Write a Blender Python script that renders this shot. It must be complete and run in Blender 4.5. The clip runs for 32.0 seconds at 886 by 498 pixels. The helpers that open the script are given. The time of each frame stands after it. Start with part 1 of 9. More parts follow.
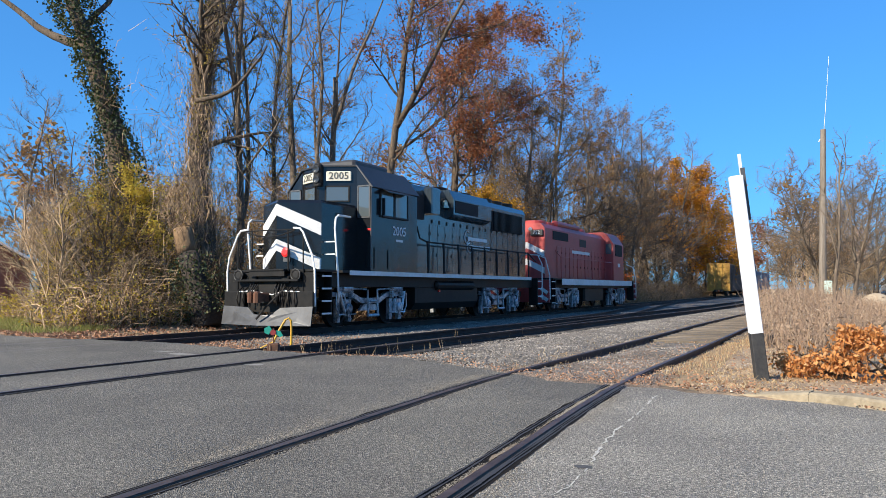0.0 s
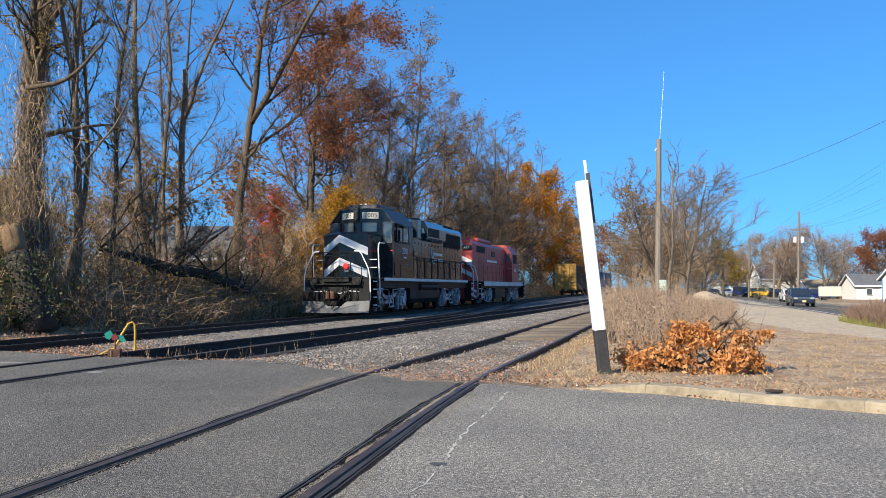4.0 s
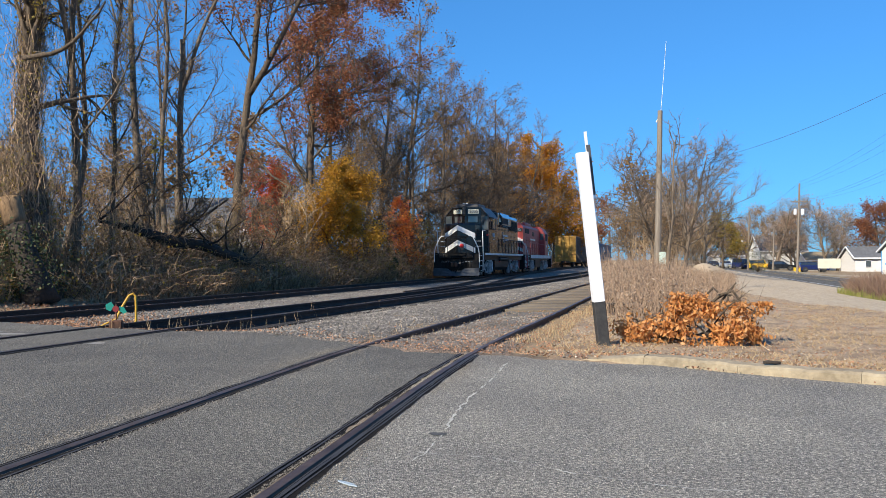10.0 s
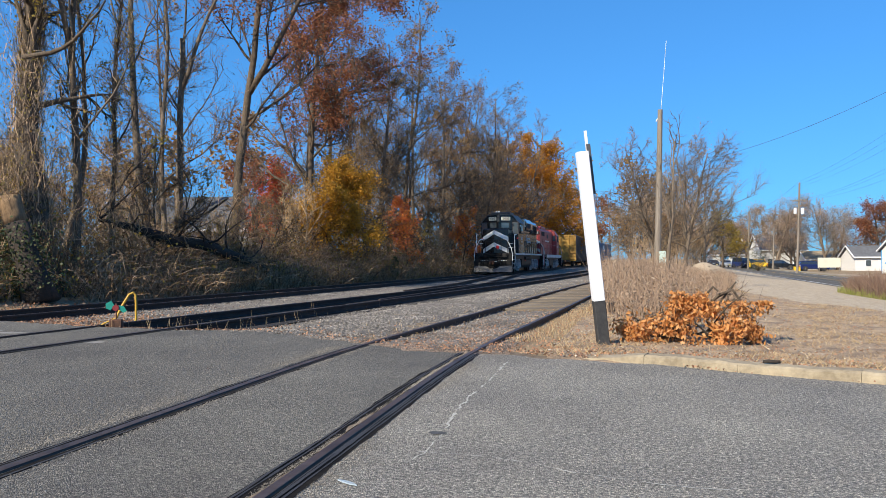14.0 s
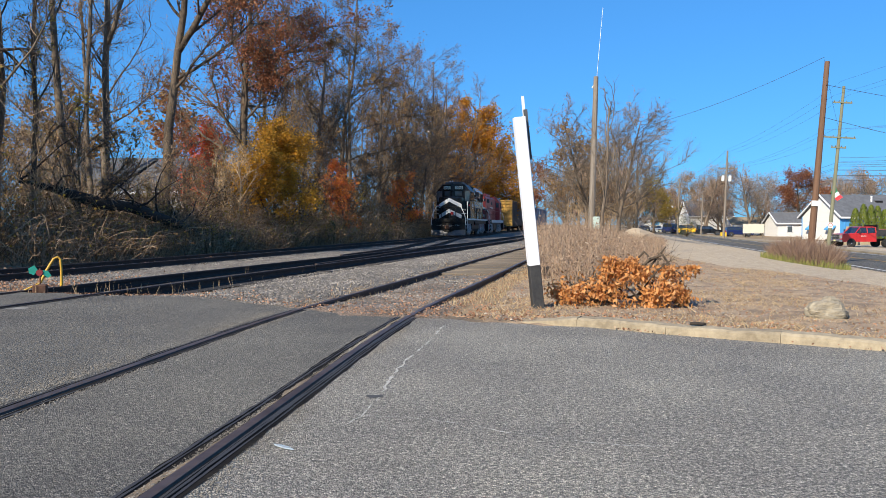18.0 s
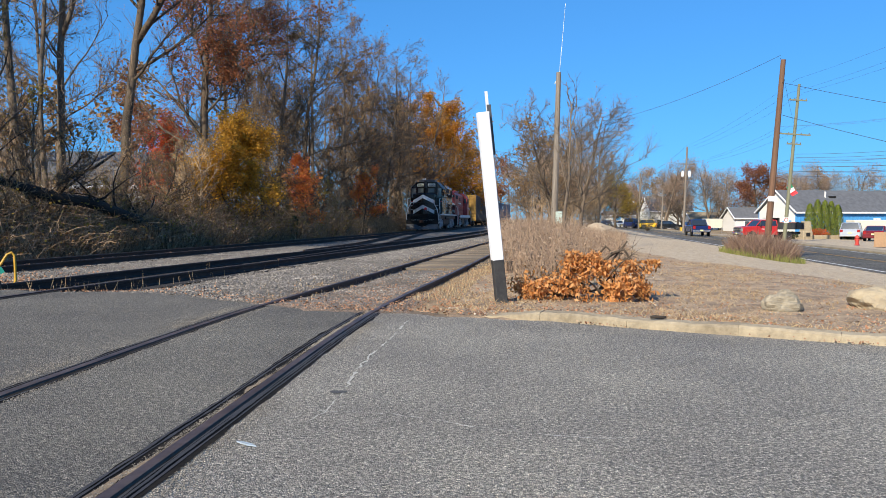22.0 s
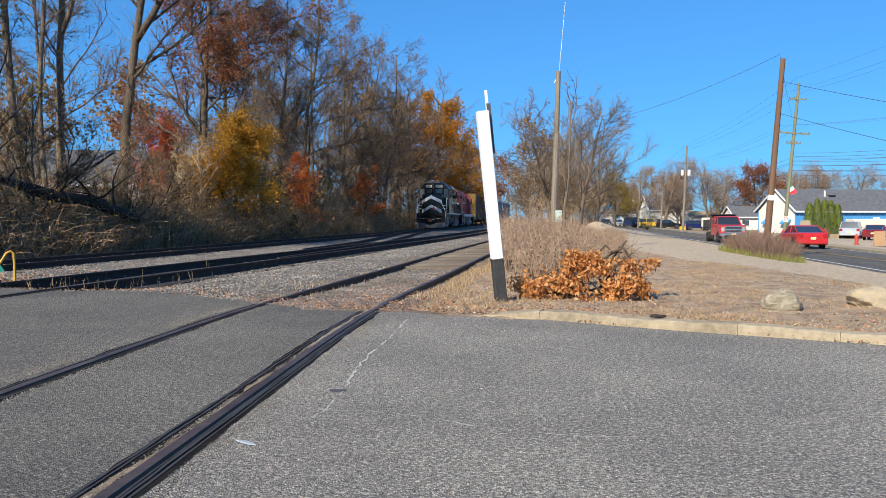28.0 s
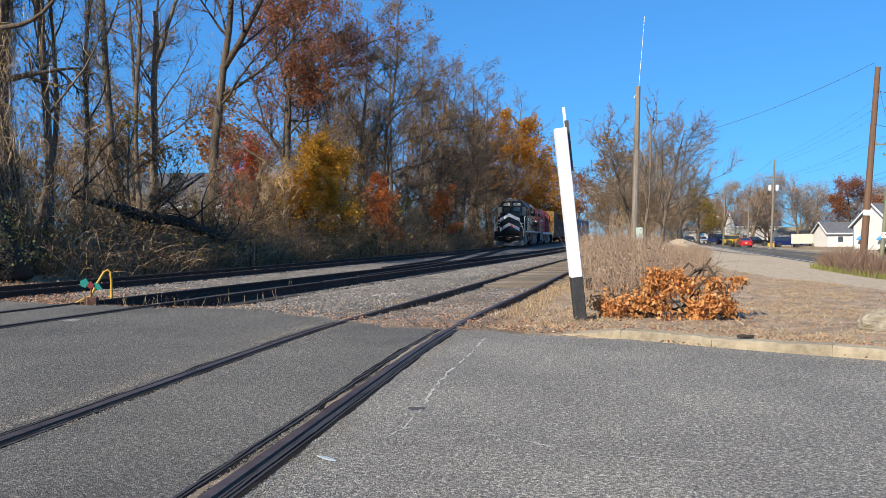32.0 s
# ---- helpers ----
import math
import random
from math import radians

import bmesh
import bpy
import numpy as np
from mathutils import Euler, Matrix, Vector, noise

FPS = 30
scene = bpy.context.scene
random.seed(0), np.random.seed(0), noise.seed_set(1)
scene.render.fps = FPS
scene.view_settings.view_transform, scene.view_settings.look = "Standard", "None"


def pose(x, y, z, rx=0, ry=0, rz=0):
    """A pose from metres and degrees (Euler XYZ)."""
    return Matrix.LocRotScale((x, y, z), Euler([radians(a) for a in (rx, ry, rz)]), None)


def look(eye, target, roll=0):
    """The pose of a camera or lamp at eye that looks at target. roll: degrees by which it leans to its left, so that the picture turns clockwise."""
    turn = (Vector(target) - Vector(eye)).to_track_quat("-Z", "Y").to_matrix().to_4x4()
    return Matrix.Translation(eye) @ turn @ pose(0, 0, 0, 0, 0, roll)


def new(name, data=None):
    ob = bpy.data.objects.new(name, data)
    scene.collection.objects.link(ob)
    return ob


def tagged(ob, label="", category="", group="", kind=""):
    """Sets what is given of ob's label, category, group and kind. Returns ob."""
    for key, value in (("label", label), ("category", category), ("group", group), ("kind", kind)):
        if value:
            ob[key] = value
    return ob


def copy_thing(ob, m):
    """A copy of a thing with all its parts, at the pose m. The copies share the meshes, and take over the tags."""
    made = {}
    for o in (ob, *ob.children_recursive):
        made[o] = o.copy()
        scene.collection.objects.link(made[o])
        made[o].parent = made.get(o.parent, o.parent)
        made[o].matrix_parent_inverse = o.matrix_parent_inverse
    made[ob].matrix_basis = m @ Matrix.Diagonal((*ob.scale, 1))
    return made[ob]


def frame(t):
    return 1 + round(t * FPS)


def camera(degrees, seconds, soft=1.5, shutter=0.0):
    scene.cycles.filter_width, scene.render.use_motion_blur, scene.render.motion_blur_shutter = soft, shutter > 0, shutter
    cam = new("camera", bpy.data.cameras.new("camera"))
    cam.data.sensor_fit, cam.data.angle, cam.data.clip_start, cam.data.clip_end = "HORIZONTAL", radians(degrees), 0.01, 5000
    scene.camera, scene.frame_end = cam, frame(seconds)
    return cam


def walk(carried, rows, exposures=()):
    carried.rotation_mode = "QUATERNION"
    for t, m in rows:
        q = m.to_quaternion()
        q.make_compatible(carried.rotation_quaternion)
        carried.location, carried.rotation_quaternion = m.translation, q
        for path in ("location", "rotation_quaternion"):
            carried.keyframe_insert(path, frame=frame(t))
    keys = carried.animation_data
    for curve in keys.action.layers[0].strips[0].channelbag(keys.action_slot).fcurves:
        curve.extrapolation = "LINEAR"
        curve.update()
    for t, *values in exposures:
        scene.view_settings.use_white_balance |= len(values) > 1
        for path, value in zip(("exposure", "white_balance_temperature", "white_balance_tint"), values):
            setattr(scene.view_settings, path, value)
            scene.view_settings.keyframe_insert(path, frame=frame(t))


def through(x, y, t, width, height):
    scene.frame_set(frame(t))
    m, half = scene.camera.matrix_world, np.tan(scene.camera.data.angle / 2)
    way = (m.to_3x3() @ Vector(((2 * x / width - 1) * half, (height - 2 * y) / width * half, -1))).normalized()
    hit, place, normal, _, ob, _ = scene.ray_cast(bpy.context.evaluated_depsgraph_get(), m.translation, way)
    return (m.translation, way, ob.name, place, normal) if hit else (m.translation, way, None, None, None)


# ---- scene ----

# ---- camera: a low tripod at a grade crossing, panned by hand ----
EYE = 1.07
cam = camera(60.2, 32.0, soft=0.8)
TURNS = [  # seconds, yaw, pitch, roll
    (0, 25.00, 3.00, 0.00),
    (0.5, 21.46, 3.02, 0.25),
    (1, 19.04, 3.05, 0.21),
    (1.5, 16.96, 3.02, 0.29),
    (2, 15.64, 3.02, 0.33),
    (2.5, 14.85, 3.02, 0.39),
    (3, 14.41, 3.03, 0.37),
    (3.5, 14.32, 3.02, 0.37),
    (5.5, 14.30, 2.49, 0.34),
    (6, 14.32, 1.80, 0.35),
    (6.5, 14.30, 1.40, 0.36),
    (7, 14.31, 1.25, 0.35),
    (7.5, 14.29, 1.22, 0.35),
    (8, 14.29, 1.23, 0.33),
    (8.5, 14.29, 1.23, 0.33),
    (9, 14.30, 1.21, 0.33),
    (9.5, 14.31, 1.02, 0.33),
    (10, 14.30, 0.90, 0.33),
    (10.5, 14.30, 0.85, 0.32),
    (11, 14.30, 0.83, 0.32),
    (11.5, 14.29, 0.84, 0.35),
    (12, 14.28, 0.82, 0.29),
    (12.5, 14.30, 0.83, 0.32),
    (13, 14.30, 0.83, 0.32),
    (13.5, 14.30, 0.83, 0.32),
    (14, 14.30, 0.83, 0.32),
    (14.5, 14.31, 0.79, 0.32),
    (16.5, 14.30, 0.51, 0.32),
    (17, 13.73, -0.16, 0.25),
    (17.5, 11.51, -1.25, 0.13),
    (18, 9.60, -1.84, 0.08),
    (18.5, 7.99, -2.18, 0.06),
    (19, 7.18, -2.18, 0.06),
    (19.5, 6.91, -2.19, 0.06),
    (20, 6.90, -2.19, 0.05),
    (20.5, 6.91, -2.21, 0.09),
    (21, 6.93, -2.23, 0.07),
    (21.5, 6.92, -2.24, 0.07),
    (22, 6.89, -2.23, 0.07),
    (22.5, 6.89, -2.24, 0.09),
    (23, 6.90, -2.24, 0.08),
    (23.5, 6.90, -2.25, 0.08),
    (24, 6.88, -2.27, 0.09),
    (24.5, 6.88, -2.30, 0.10),
    (25, 6.88, -2.29, 0.07),
    (25.5, 6.88, -2.29, 0.07),
    (27.5, 6.86, -2.32, 0.04),
    (28, 6.86, -2.32, 0.04),
    (28.5, 6.86, -2.32, 0.04),
    (29, 6.88, -2.34, 0.09),
    (29.5, 6.91, -2.36, 0.10),
    (30, 7.85, -2.18, 0.16),
    (30.5, 10.40, -1.56, 0.27),
    (31, 11.90, -1.38, 0.30),
    (31.5, 12.44, -1.13, 0.37),
    (32, 12.68, -0.93, 0.39),
]
walk(cam, [(t, pose(0, 0, EYE, 90 + p, r, w)) for t, w, p, r in TURNS],
     [(0, 0.86), (3, 0.80), (6, 0.74), (9, 0.70), (16.5, 0.70), (19, 0.67), (29, 0.66), (32, 0.68)])

# ---- daylight: clear late-autumn sky, sun low behind the viewer's left ----
SUN_FROM = Vector((-0.46, -0.89, 0.0)).normalized()
SUN_UP = radians(33)
world = bpy.data.worlds.new("sky")
scene.world = world
world.use_nodes = True
wn = world.node_tree.nodes
sky = wn.new("ShaderNodeTexSky")
sky.sky_type = "NISHITA"
sky.sun_disc = False
sky.sun_elevation = SUN_UP
sky.sun_rotation = math.atan2(SUN_FROM.x, SUN_FROM.y)
sky.altitude = 0
sky.air_density, sky.dust_density, sky.ozone_density = 1.0, 0.4, 5.0
wn["Background"].inputs["Strength"].default_value = 0.081
tint = wn.new("ShaderNodeMix")
tint.data_type, tint.blend_type = "RGBA", "MULTIPLY"
tint.inputs[0].default_value = 1.0
tint.inputs[7].default_value = (0.515, 1.46, 2.54, 1)
soft_sky = wn.new("ShaderNodeGamma")
soft_sky.inputs["Gamma"].default_value = 0.6
world.node_tree.links.new(sky.outputs["Color"], soft_sky.inputs["Color"])
world.node_tree.links.new(soft_sky.outputs["Color"], tint.inputs[6])
world.node_tree.links.new(tint.outputs[2], wn["Background"].inputs["Color"])
sun = new("sun", bpy.data.lights.new("sun", "SUN"))
sun.data.energy, sun.data.angle, sun.data.color = 5.0, radians(0.53), (1.0, 0.90, 0.74)
sd = SUN_FROM * math.cos(SUN_UP) + Vector((0, 0, math.sin(SUN_UP)))
sun.matrix_world = look(sd * 60, (0, 0, 0))

# ---- materials ----
def mat(name, color, rough=0.7, metal=0.0, scale=8.0, vary=0.25, bump=0.0, fine=0.0, color2=None, spec=0.5, island=0.0, objvar=0.0, coat=0.0, stretch=(1, 1, 1)):
    """Surface with variation at two scales: broad stains and fine grain, plus relief."""
    m = bpy.data.materials.new(name)
    m.use_nodes = True
    n, l = m.node_tree.nodes, m.node_tree.links
    b = n["Principled BSDF"]
    b.inputs["Roughness"].default_value = rough
    b.inputs["Metallic"].default_value = metal
    b.inputs["Specular IOR Level"].default_value = spec
    b.inputs["Coat Weight"].default_value = coat
    tc = n.new("ShaderNodeTexCoord")
    mp = n.new("ShaderNodeMapping")
    mp.inputs["Scale"].default_value = stretch
    l.new(tc.outputs["Object"], mp.inputs["Vector"])
    big = n.new("ShaderNodeTexNoise")
    big.inputs["Scale"].default_value = scale * 0.12
    big.inputs["Detail"].default_value = 4
    small = n.new("ShaderNodeTexNoise")
    small.inputs["Scale"].default_value = scale
    small.inputs["Detail"].default_value = 6
    small.inputs["Roughness"].default_value = 0.65
    l.new(mp.outputs["Vector"], big.inputs["Vector"])
    l.new(mp.outputs["Vector"], small.inputs["Vector"])
    c1 = tuple(color)
    c2 = tuple(color2) if color2 else tuple(c * (1 - vary) for c in c1)
    mix = n.new("ShaderNodeMix")
    mix.data_type = "RGBA"
    mix.inputs[6].default_value = (*c1, 1)
    mix.inputs[7].default_value = (*c2, 1)
    add = n.new("ShaderNodeMath")
    add.operation = "ADD"
    l.new(big.outputs["Fac"], add.inputs[0])
    l.new(small.outputs["Fac"], add.inputs[1])
    ramp = n.new("ShaderNodeMapRange")
    ramp.inputs["From Min"].default_value = 0.75
    ramp.inputs["From Max"].default_value = 1.25
    l.new(add.outputs[0], ramp.inputs["Value"])
    l.new(ramp.outputs[0], mix.inputs[0])
    out = mix.outputs[2]
    if island or objvar:
        hsv = n.new("ShaderNodeHueSaturation")
        rnd = n.new("ShaderNodeNewGeometry").outputs["Random Per Island"] if island else n.new("ShaderNodeObjectInfo").outputs["Random"]
        v = n.new("ShaderNodeMapRange")
        k = island or objvar
        v.inputs["To Min"].default_value = 1 - k
        v.inputs["To Max"].default_value = 1 + k
        l.new(rnd, v.inputs["Value"])
        l.new(v.outputs[0], hsv.inputs["Value"])
        l.new(out, hsv.inputs["Color"])
        out = hsv.outputs["Color"]
    l.new(out, b.inputs["Base Color"])
    if bump:
        bp = n.new("ShaderNodeBump")
        bp.inputs["Strength"].default_value = bump
        bp.inputs["Distance"].default_value = fine or 0.01
        l.new(small.outputs["Fac"], bp.inputs["Height"])
        l.new(bp.outputs["Normal"], b.inputs["Normal"])
    return m


def leafmat(name, colors, through=0.35, rough=0.6):
    """Leaves: a spread of colours from leaf to leaf, with light through the blade."""
    m = bpy.data.materials.new(name)
    m.use_nodes = True
    n, l = m.node_tree.nodes, m.node_tree.links
    b = n["Principled BSDF"]
    b.inputs["Roughness"].default_value = rough
    g = n.new("ShaderNodeNewGeometry")
    r = n.new("ShaderNodeValToRGB")
    r.color_ramp.interpolation = "LINEAR"
    el = r.color_ramp.elements
    while len(el) < len(colors):
        el.new(0.5)
    for i, c in enumerate(colors):
        el[i].position = i / max(1, len(colors) - 1)
        el[i].color = (*c, 1)
    l.new(g.outputs["Random Per Island"], r.inputs["Fac"])
    l.new(r.outputs["Color"], b.inputs["Base Color"])
    tr = n.new("ShaderNodeBsdfTranslucent")
    l.new(r.outputs["Color"], tr.inputs["Color"])
    mx = n.new("ShaderNodeMixShader")
    mx.inputs[0].default_value = through
    l.new(b.outputs[0], mx.inputs[1])
    l.new(tr.outputs[0], mx.inputs[2])
    l.new(mx.outputs[0], n["Material Output"].inputs["Surface"])
    return m


def asphalt_mat(name, base, worn):
    """Aggregate in binder: pale and dark stones over a grey ground, worn patches, tar cracks."""
    m = bpy.data.materials.new(name)
    m.use_nodes = True
    n, l = m.node_tree.nodes, m.node_tree.links
    b = n["Principled BSDF"]
    b.inputs["Roughness"].default_value = 0.85
    b.inputs["Specular IOR Level"].default_value = 0.3
    tc = n.new("ShaderNodeTexCoord")
    vor = n.new("ShaderNodeTexVoronoi")
    vor.inputs["Scale"].default_value = 118
    fine = n.new("ShaderNodeTexNoise")
    fine.inputs["Scale"].default_value = 44
    fine.inputs["Detail"].default_value = 8
    fine.inputs["Roughness"].default_value = 0.75
    big = n.new("ShaderNodeTexNoise")
    big.inputs["Scale"].default_value = 0.55
    big.inputs["Detail"].default_value = 5
    for q in (vor, fine, big):
        l.new(tc.outputs["Object"], q.inputs["Vector"])
    stone = n.new("ShaderNodeValToRGB")
    e = stone.color_ramp.elements
    e[0].position, e[0].color = 0.38, (base * 0.45, base * 0.43, base * 0.39, 1)
    e[1].position, e[1].color = 0.64, (base * 1.95, base * 1.82, base * 1.58, 1)
    mid = e.new(0.52)
    mid.color = (base * 1.05, base * 0.98, base * 0.865, 1)
    l.new(fine.outputs["Fac"], stone.inputs["Fac"])
    sp = n.new("ShaderNodeValToRGB")
    sp.color_ramp.elements[0].position, sp.color_ramp.elements[0].color = 0.08, (2.3, 2.2, 2.02, 1)
    sp.color_ramp.elements[1].position, sp.color_ramp.elements[1].color = 0.72, (0.22, 0.22, 0.215, 1)
    stonevar = n.new("ShaderNodeSeparateColor")
    l.new(vor.outputs["Color"], stonevar.inputs[0])
    mixf = n.new("ShaderNodeMath")
    mixf.operation = "ADD"
    half = n.new("ShaderNodeMath")
    half.operation = "MULTIPLY"
    half.inputs[1].default_value = 0.62
    l.new(stonevar.outputs[0], half.inputs[0])
    l.new(half.outputs[0], mixf.inputs[0])
    gap = n.new("ShaderNodeMath")
    gap.operation = "MULTIPLY"
    gap.inputs[1].default_value = 0.55
    l.new(vor.outputs["Distance"], gap.inputs[0])
    l.new(gap.outputs[0], mixf.inputs[1])
    l.new(mixf.outputs[0], sp.inputs["Fac"])
    mul = n.new("ShaderNodeMix")
    mul.data_type, mul.blend_type = "RGBA", "MULTIPLY"
    mul.inputs[0].default_value = 0.62
    l.new(stone.outputs["Color"], mul.inputs[6])
    l.new(sp.outputs["Color"], mul.inputs[7])
    wr = n.new("ShaderNodeValToRGB")
    wr.color_ramp.elements[0].position, wr.color_ramp.elements[0].color = 0.35, (0.82, 0.82, 0.83, 1)
    wr.color_ramp.elements[1].position, wr.color_ramp.elements[1].color = 0.68, (worn, worn, worn * 0.97, 1)
    l.new(big.outputs["Fac"], wr.inputs["Fac"])
    m2 = n.new("ShaderNodeMix")
    m2.data_type, m2.blend_type = "RGBA", "MULTIPLY"
    m2.inputs[0].default_value = 1.0
    l.new(mul.outputs[2], m2.inputs[6])
    l.new(wr.outputs["Color"], m2.inputs[7])
    l.new(m2.outputs[2], b.inputs["Base Color"])
    bp = n.new("ShaderNodeBump")
    bp.inputs["Strength"].default_value = 0.9
    bp.inputs["Distance"].default_value = 0.011
    bp.invert = True
    l.new(vor.outputs["Distance"], bp.inputs["Height"])
    l.new(bp.outputs["Normal"], b.inputs["Normal"])
    return m


def ground_mat():
    """Earth, dry grass and fallen leaves in drifts."""
    m = mat("earth", (0.20, 0.139, 0.081), 0.95, scale=9, color2=(0.308, 0.223, 0.123), bump=0.9, fine=0.03)
    return m


def glass_mat(name, tint, rough=0.05):
    m = bpy.data.materials.new(name)
    m.use_nodes = True
    b = m.node_tree.nodes["Principled BSDF"]
    b.inputs["Base Color"].default_value = (*tint, 1)
    b.inputs["Roughness"].default_value = rough
    b.inputs["Specular IOR Level"].default_value = 0.9
    b.inputs["Coat Weight"].default_value = 0.6
    return m


ASPHALT = asphalt_mat("asphalt", 0.288, 1.2)
ASPHALT_DARK = asphalt_mat("dark_asphalt", 0.166, 1.25)
STREET = asphalt_mat("street_asphalt", 0.135, 1.2)
EARTH = ground_mat()
DRYGRASS = mat("dry_grass_soil", (0.43, 0.31, 0.19), 0.95, scale=24, color2=(0.15, 0.105, 0.072), bump=0.9, fine=0.02)
GRAVEL = mat("gravel_lot", (0.508, 0.416, 0.296), 0.95, scale=45, color2=(0.293, 0.227, 0.154), bump=0.9, fine=0.02)
BALLAST = mat("ballast_bed", (0.208, 0.185, 0.158), 0.95, scale=14, color2=(0.0847, 0.0732, 0.0616), bump=1.0, fine=0.04)
STONE = mat("ballast_stone", (0.285, 0.255, 0.215), 0.9, scale=5, color2=(0.115, 0.10, 0.084), island=0.55)
SIDEGRIT = mat("brown_dirty_gravel", (0.27, 0.20, 0.15), 0.95, scale=5, color2=(0.12, 0.085, 0.062), island=0.6)
# Near-black stone: the rails' shadow is put into this colour.
SHADEBED = mat("rail_shade_ballast", (0.013, 0.011, 0.010), 0.9, scale=16, color2=(0.040, 0.033, 0.028), bump=1.0, fine=0.04)
RAIL = mat("rusty_rail_steel", (0.052, 0.031, 0.021), 0.8, 0.1, scale=18, color2=(0.022, 0.014, 0.011), bump=0.3)
RAILTOP = mat("worn_rail_head", (0.145, 0.105, 0.09), 0.45, 0.5, scale=12, color2=(0.05, 0.036, 0.032))
DIRT = mat("packed_dirt", (0.231, 0.169, 0.108), 0.95, scale=20, color2=(0.115, 0.0847, 0.0577), bump=0.9, fine=0.01)
RUBBER = mat("crossing_rubber", (0.030, 0.029, 0.031), 0.65, scale=30, color2=(0.045, 0.042, 0.042), bump=0.4)
TIE = mat("weathered_tie", (0.162, 0.131, 0.0963), 0.92, scale=16, color2=(0.077, 0.0616, 0.0462), bump=0.7, objvar=0.25, stretch=(0.3, 4, 4))
TIEDARK = mat("creosoted_tie", (0.0462, 0.0385, 0.0323), 0.92, scale=16, color2=(0.027, 0.0231, 0.02), bump=0.7, objvar=0.3)
KERB = mat("old_concrete", (0.37, 0.305, 0.205), 0.9, scale=14, color2=(0.20, 0.16, 0.105), bump=0.8, fine=0.015)
BARK = mat("grey_bark", (0.20, 0.152, 0.108), 0.95, scale=14, color2=(0.070, 0.052, 0.037), bump=1.0, fine=0.04, stretch=(1, 1, 0.25))
BARKDARK = mat("dark_bark", (0.135, 0.098, 0.066), 0.95, scale=14, color2=(0.045, 0.033, 0.023), bump=1.0, fine=0.04, stretch=(1, 1, 0.25))
VINE = mat("woody_vine", (0.40, 0.285, 0.185), 0.95, scale=16, color2=(0.13, 0.09, 0.058), island=0.7)
TWIG = mat("brush_twig", (0.42, 0.28, 0.165), 0.95, scale=10, color2=(0.12, 0.077, 0.046), island=0.75)
TWIGPALE = mat("pale_brush_twig", (0.48, 0.34, 0.20), 0.95, scale=10, color2=(0.204, 0.141, 0.084), island=0.55)
WOODCUT = mat("cut_wood", (0.31, 0.195, 0.10), 0.9, scale=26, color2=(0.09, 0.055, 0.03), bump=1.0, fine=0.03, stretch=(2.5, 2.5, 0.25))
RUSTRAIL = mat("brown_rusted_rail", (0.11, 0.065, 0.043), 0.8, 0.1, scale=16, color2=(0.05, 0.031, 0.023), bump=0.3)
GRITGREY = mat("asphalt_crumbs", (0.25, 0.225, 0.185), 0.95, scale=6, color2=(0.12, 0.105, 0.085), island=0.5)
POLE = mat("weathered_pole", (0.25, 0.215, 0.175), 0.92, scale=18, color2=(0.108, 0.0847, 0.0655), bump=0.5, stretch=(3, 3, 0.15))
POLEBROWN = mat("brown_pole", (0.154, 0.0847, 0.0501), 0.9, scale=18, color2=(0.1, 0.0539, 0.0323), bump=0.5, stretch=(3, 3, 0.15))
POLEGREEN = mat("treated_pole", (0.193, 0.193, 0.123), 0.9, scale=18, color2=(0.131, 0.131, 0.0847), bump=0.5, stretch=(3, 3, 0.15))
WHITE = mat("white_paint", (0.72, 0.72, 0.73), 0.6, scale=14, vary=0.12, bump=0.2)
WHITEWORN = mat("worn_white_paint", (0.72, 0.72, 0.711), 0.6, scale=7, color2=(0.558, 0.549, 0.522))
BLACKP = mat("black_paint", (0.02, 0.02, 0.022), 0.6, scale=20, color2=(0.05, 0.048, 0.045), bump=0.1)
LOCOBLACK = mat("gloss_black_enamel", (0.006, 0.007, 0.009), 0.16, scale=3, color2=(0.013, 0.014, 0.016), spec=0.42, coat=0.12)
# Blue-grey streaks: dusty weathering, plus sky reflection put into the colour.
LOCOHOOD = mat("dusty_sky_sheen_enamel", (0.013, 0.018, 0.021), 0.15, scale=3.5, color2=(0.045, 0.056, 0.064), spec=0.65, coat=0.5, stretch=(2.5, 2.5, 0.25))
LOCOROOF = mat("dull_grey_roof_paint", (0.045, 0.045, 0.05), 0.5, scale=5, color2=(0.028, 0.028, 0.03))
LOCOFRAME = mat("grimy_black_frame", (0.008, 0.008, 0.008), 0.5, scale=6, color2=(0.020, 0.018, 0.016), bump=0.2, spec=0.2)
LOCORED = mat("faded_red_enamel", (0.42, 0.055, 0.05), 0.45, scale=3, color2=(0.30, 0.05, 0.045))
# Blotches down to near black paint in the dark gaps between truck parts.
SILVER = mat("silver_truck_paint", (0.60, 0.65, 0.71), 0.34, 0.5, scale=9, color2=(0.05, 0.058, 0.07), bump=0.4)
PLOW = mat("scuffed_grey_plow", (0.085, 0.088, 0.094), 0.5, 0.2, scale=5, color2=(0.042, 0.043, 0.046), bump=0.2)
RUST = mat("rusty_iron", (0.14, 0.062, 0.034), 0.85, 0.2, scale=14, color2=(0.06, 0.034, 0.024), bump=0.5)
LOCOGLASS = glass_mat("cab_glass", (0.07, 0.085, 0.09))
DARKHOLE = mat("dark_grille", (0.006, 0.006, 0.007), 0.8, scale=40, vary=0.3)
BELL = mat("bell_bronze", (0.62, 0.55, 0.38), 0.3, 0.9, scale=10, vary=0.2)
CREAM = mat("number_board", (0.601, 0.57, 0.462), 0.5, scale=10, vary=0.08)
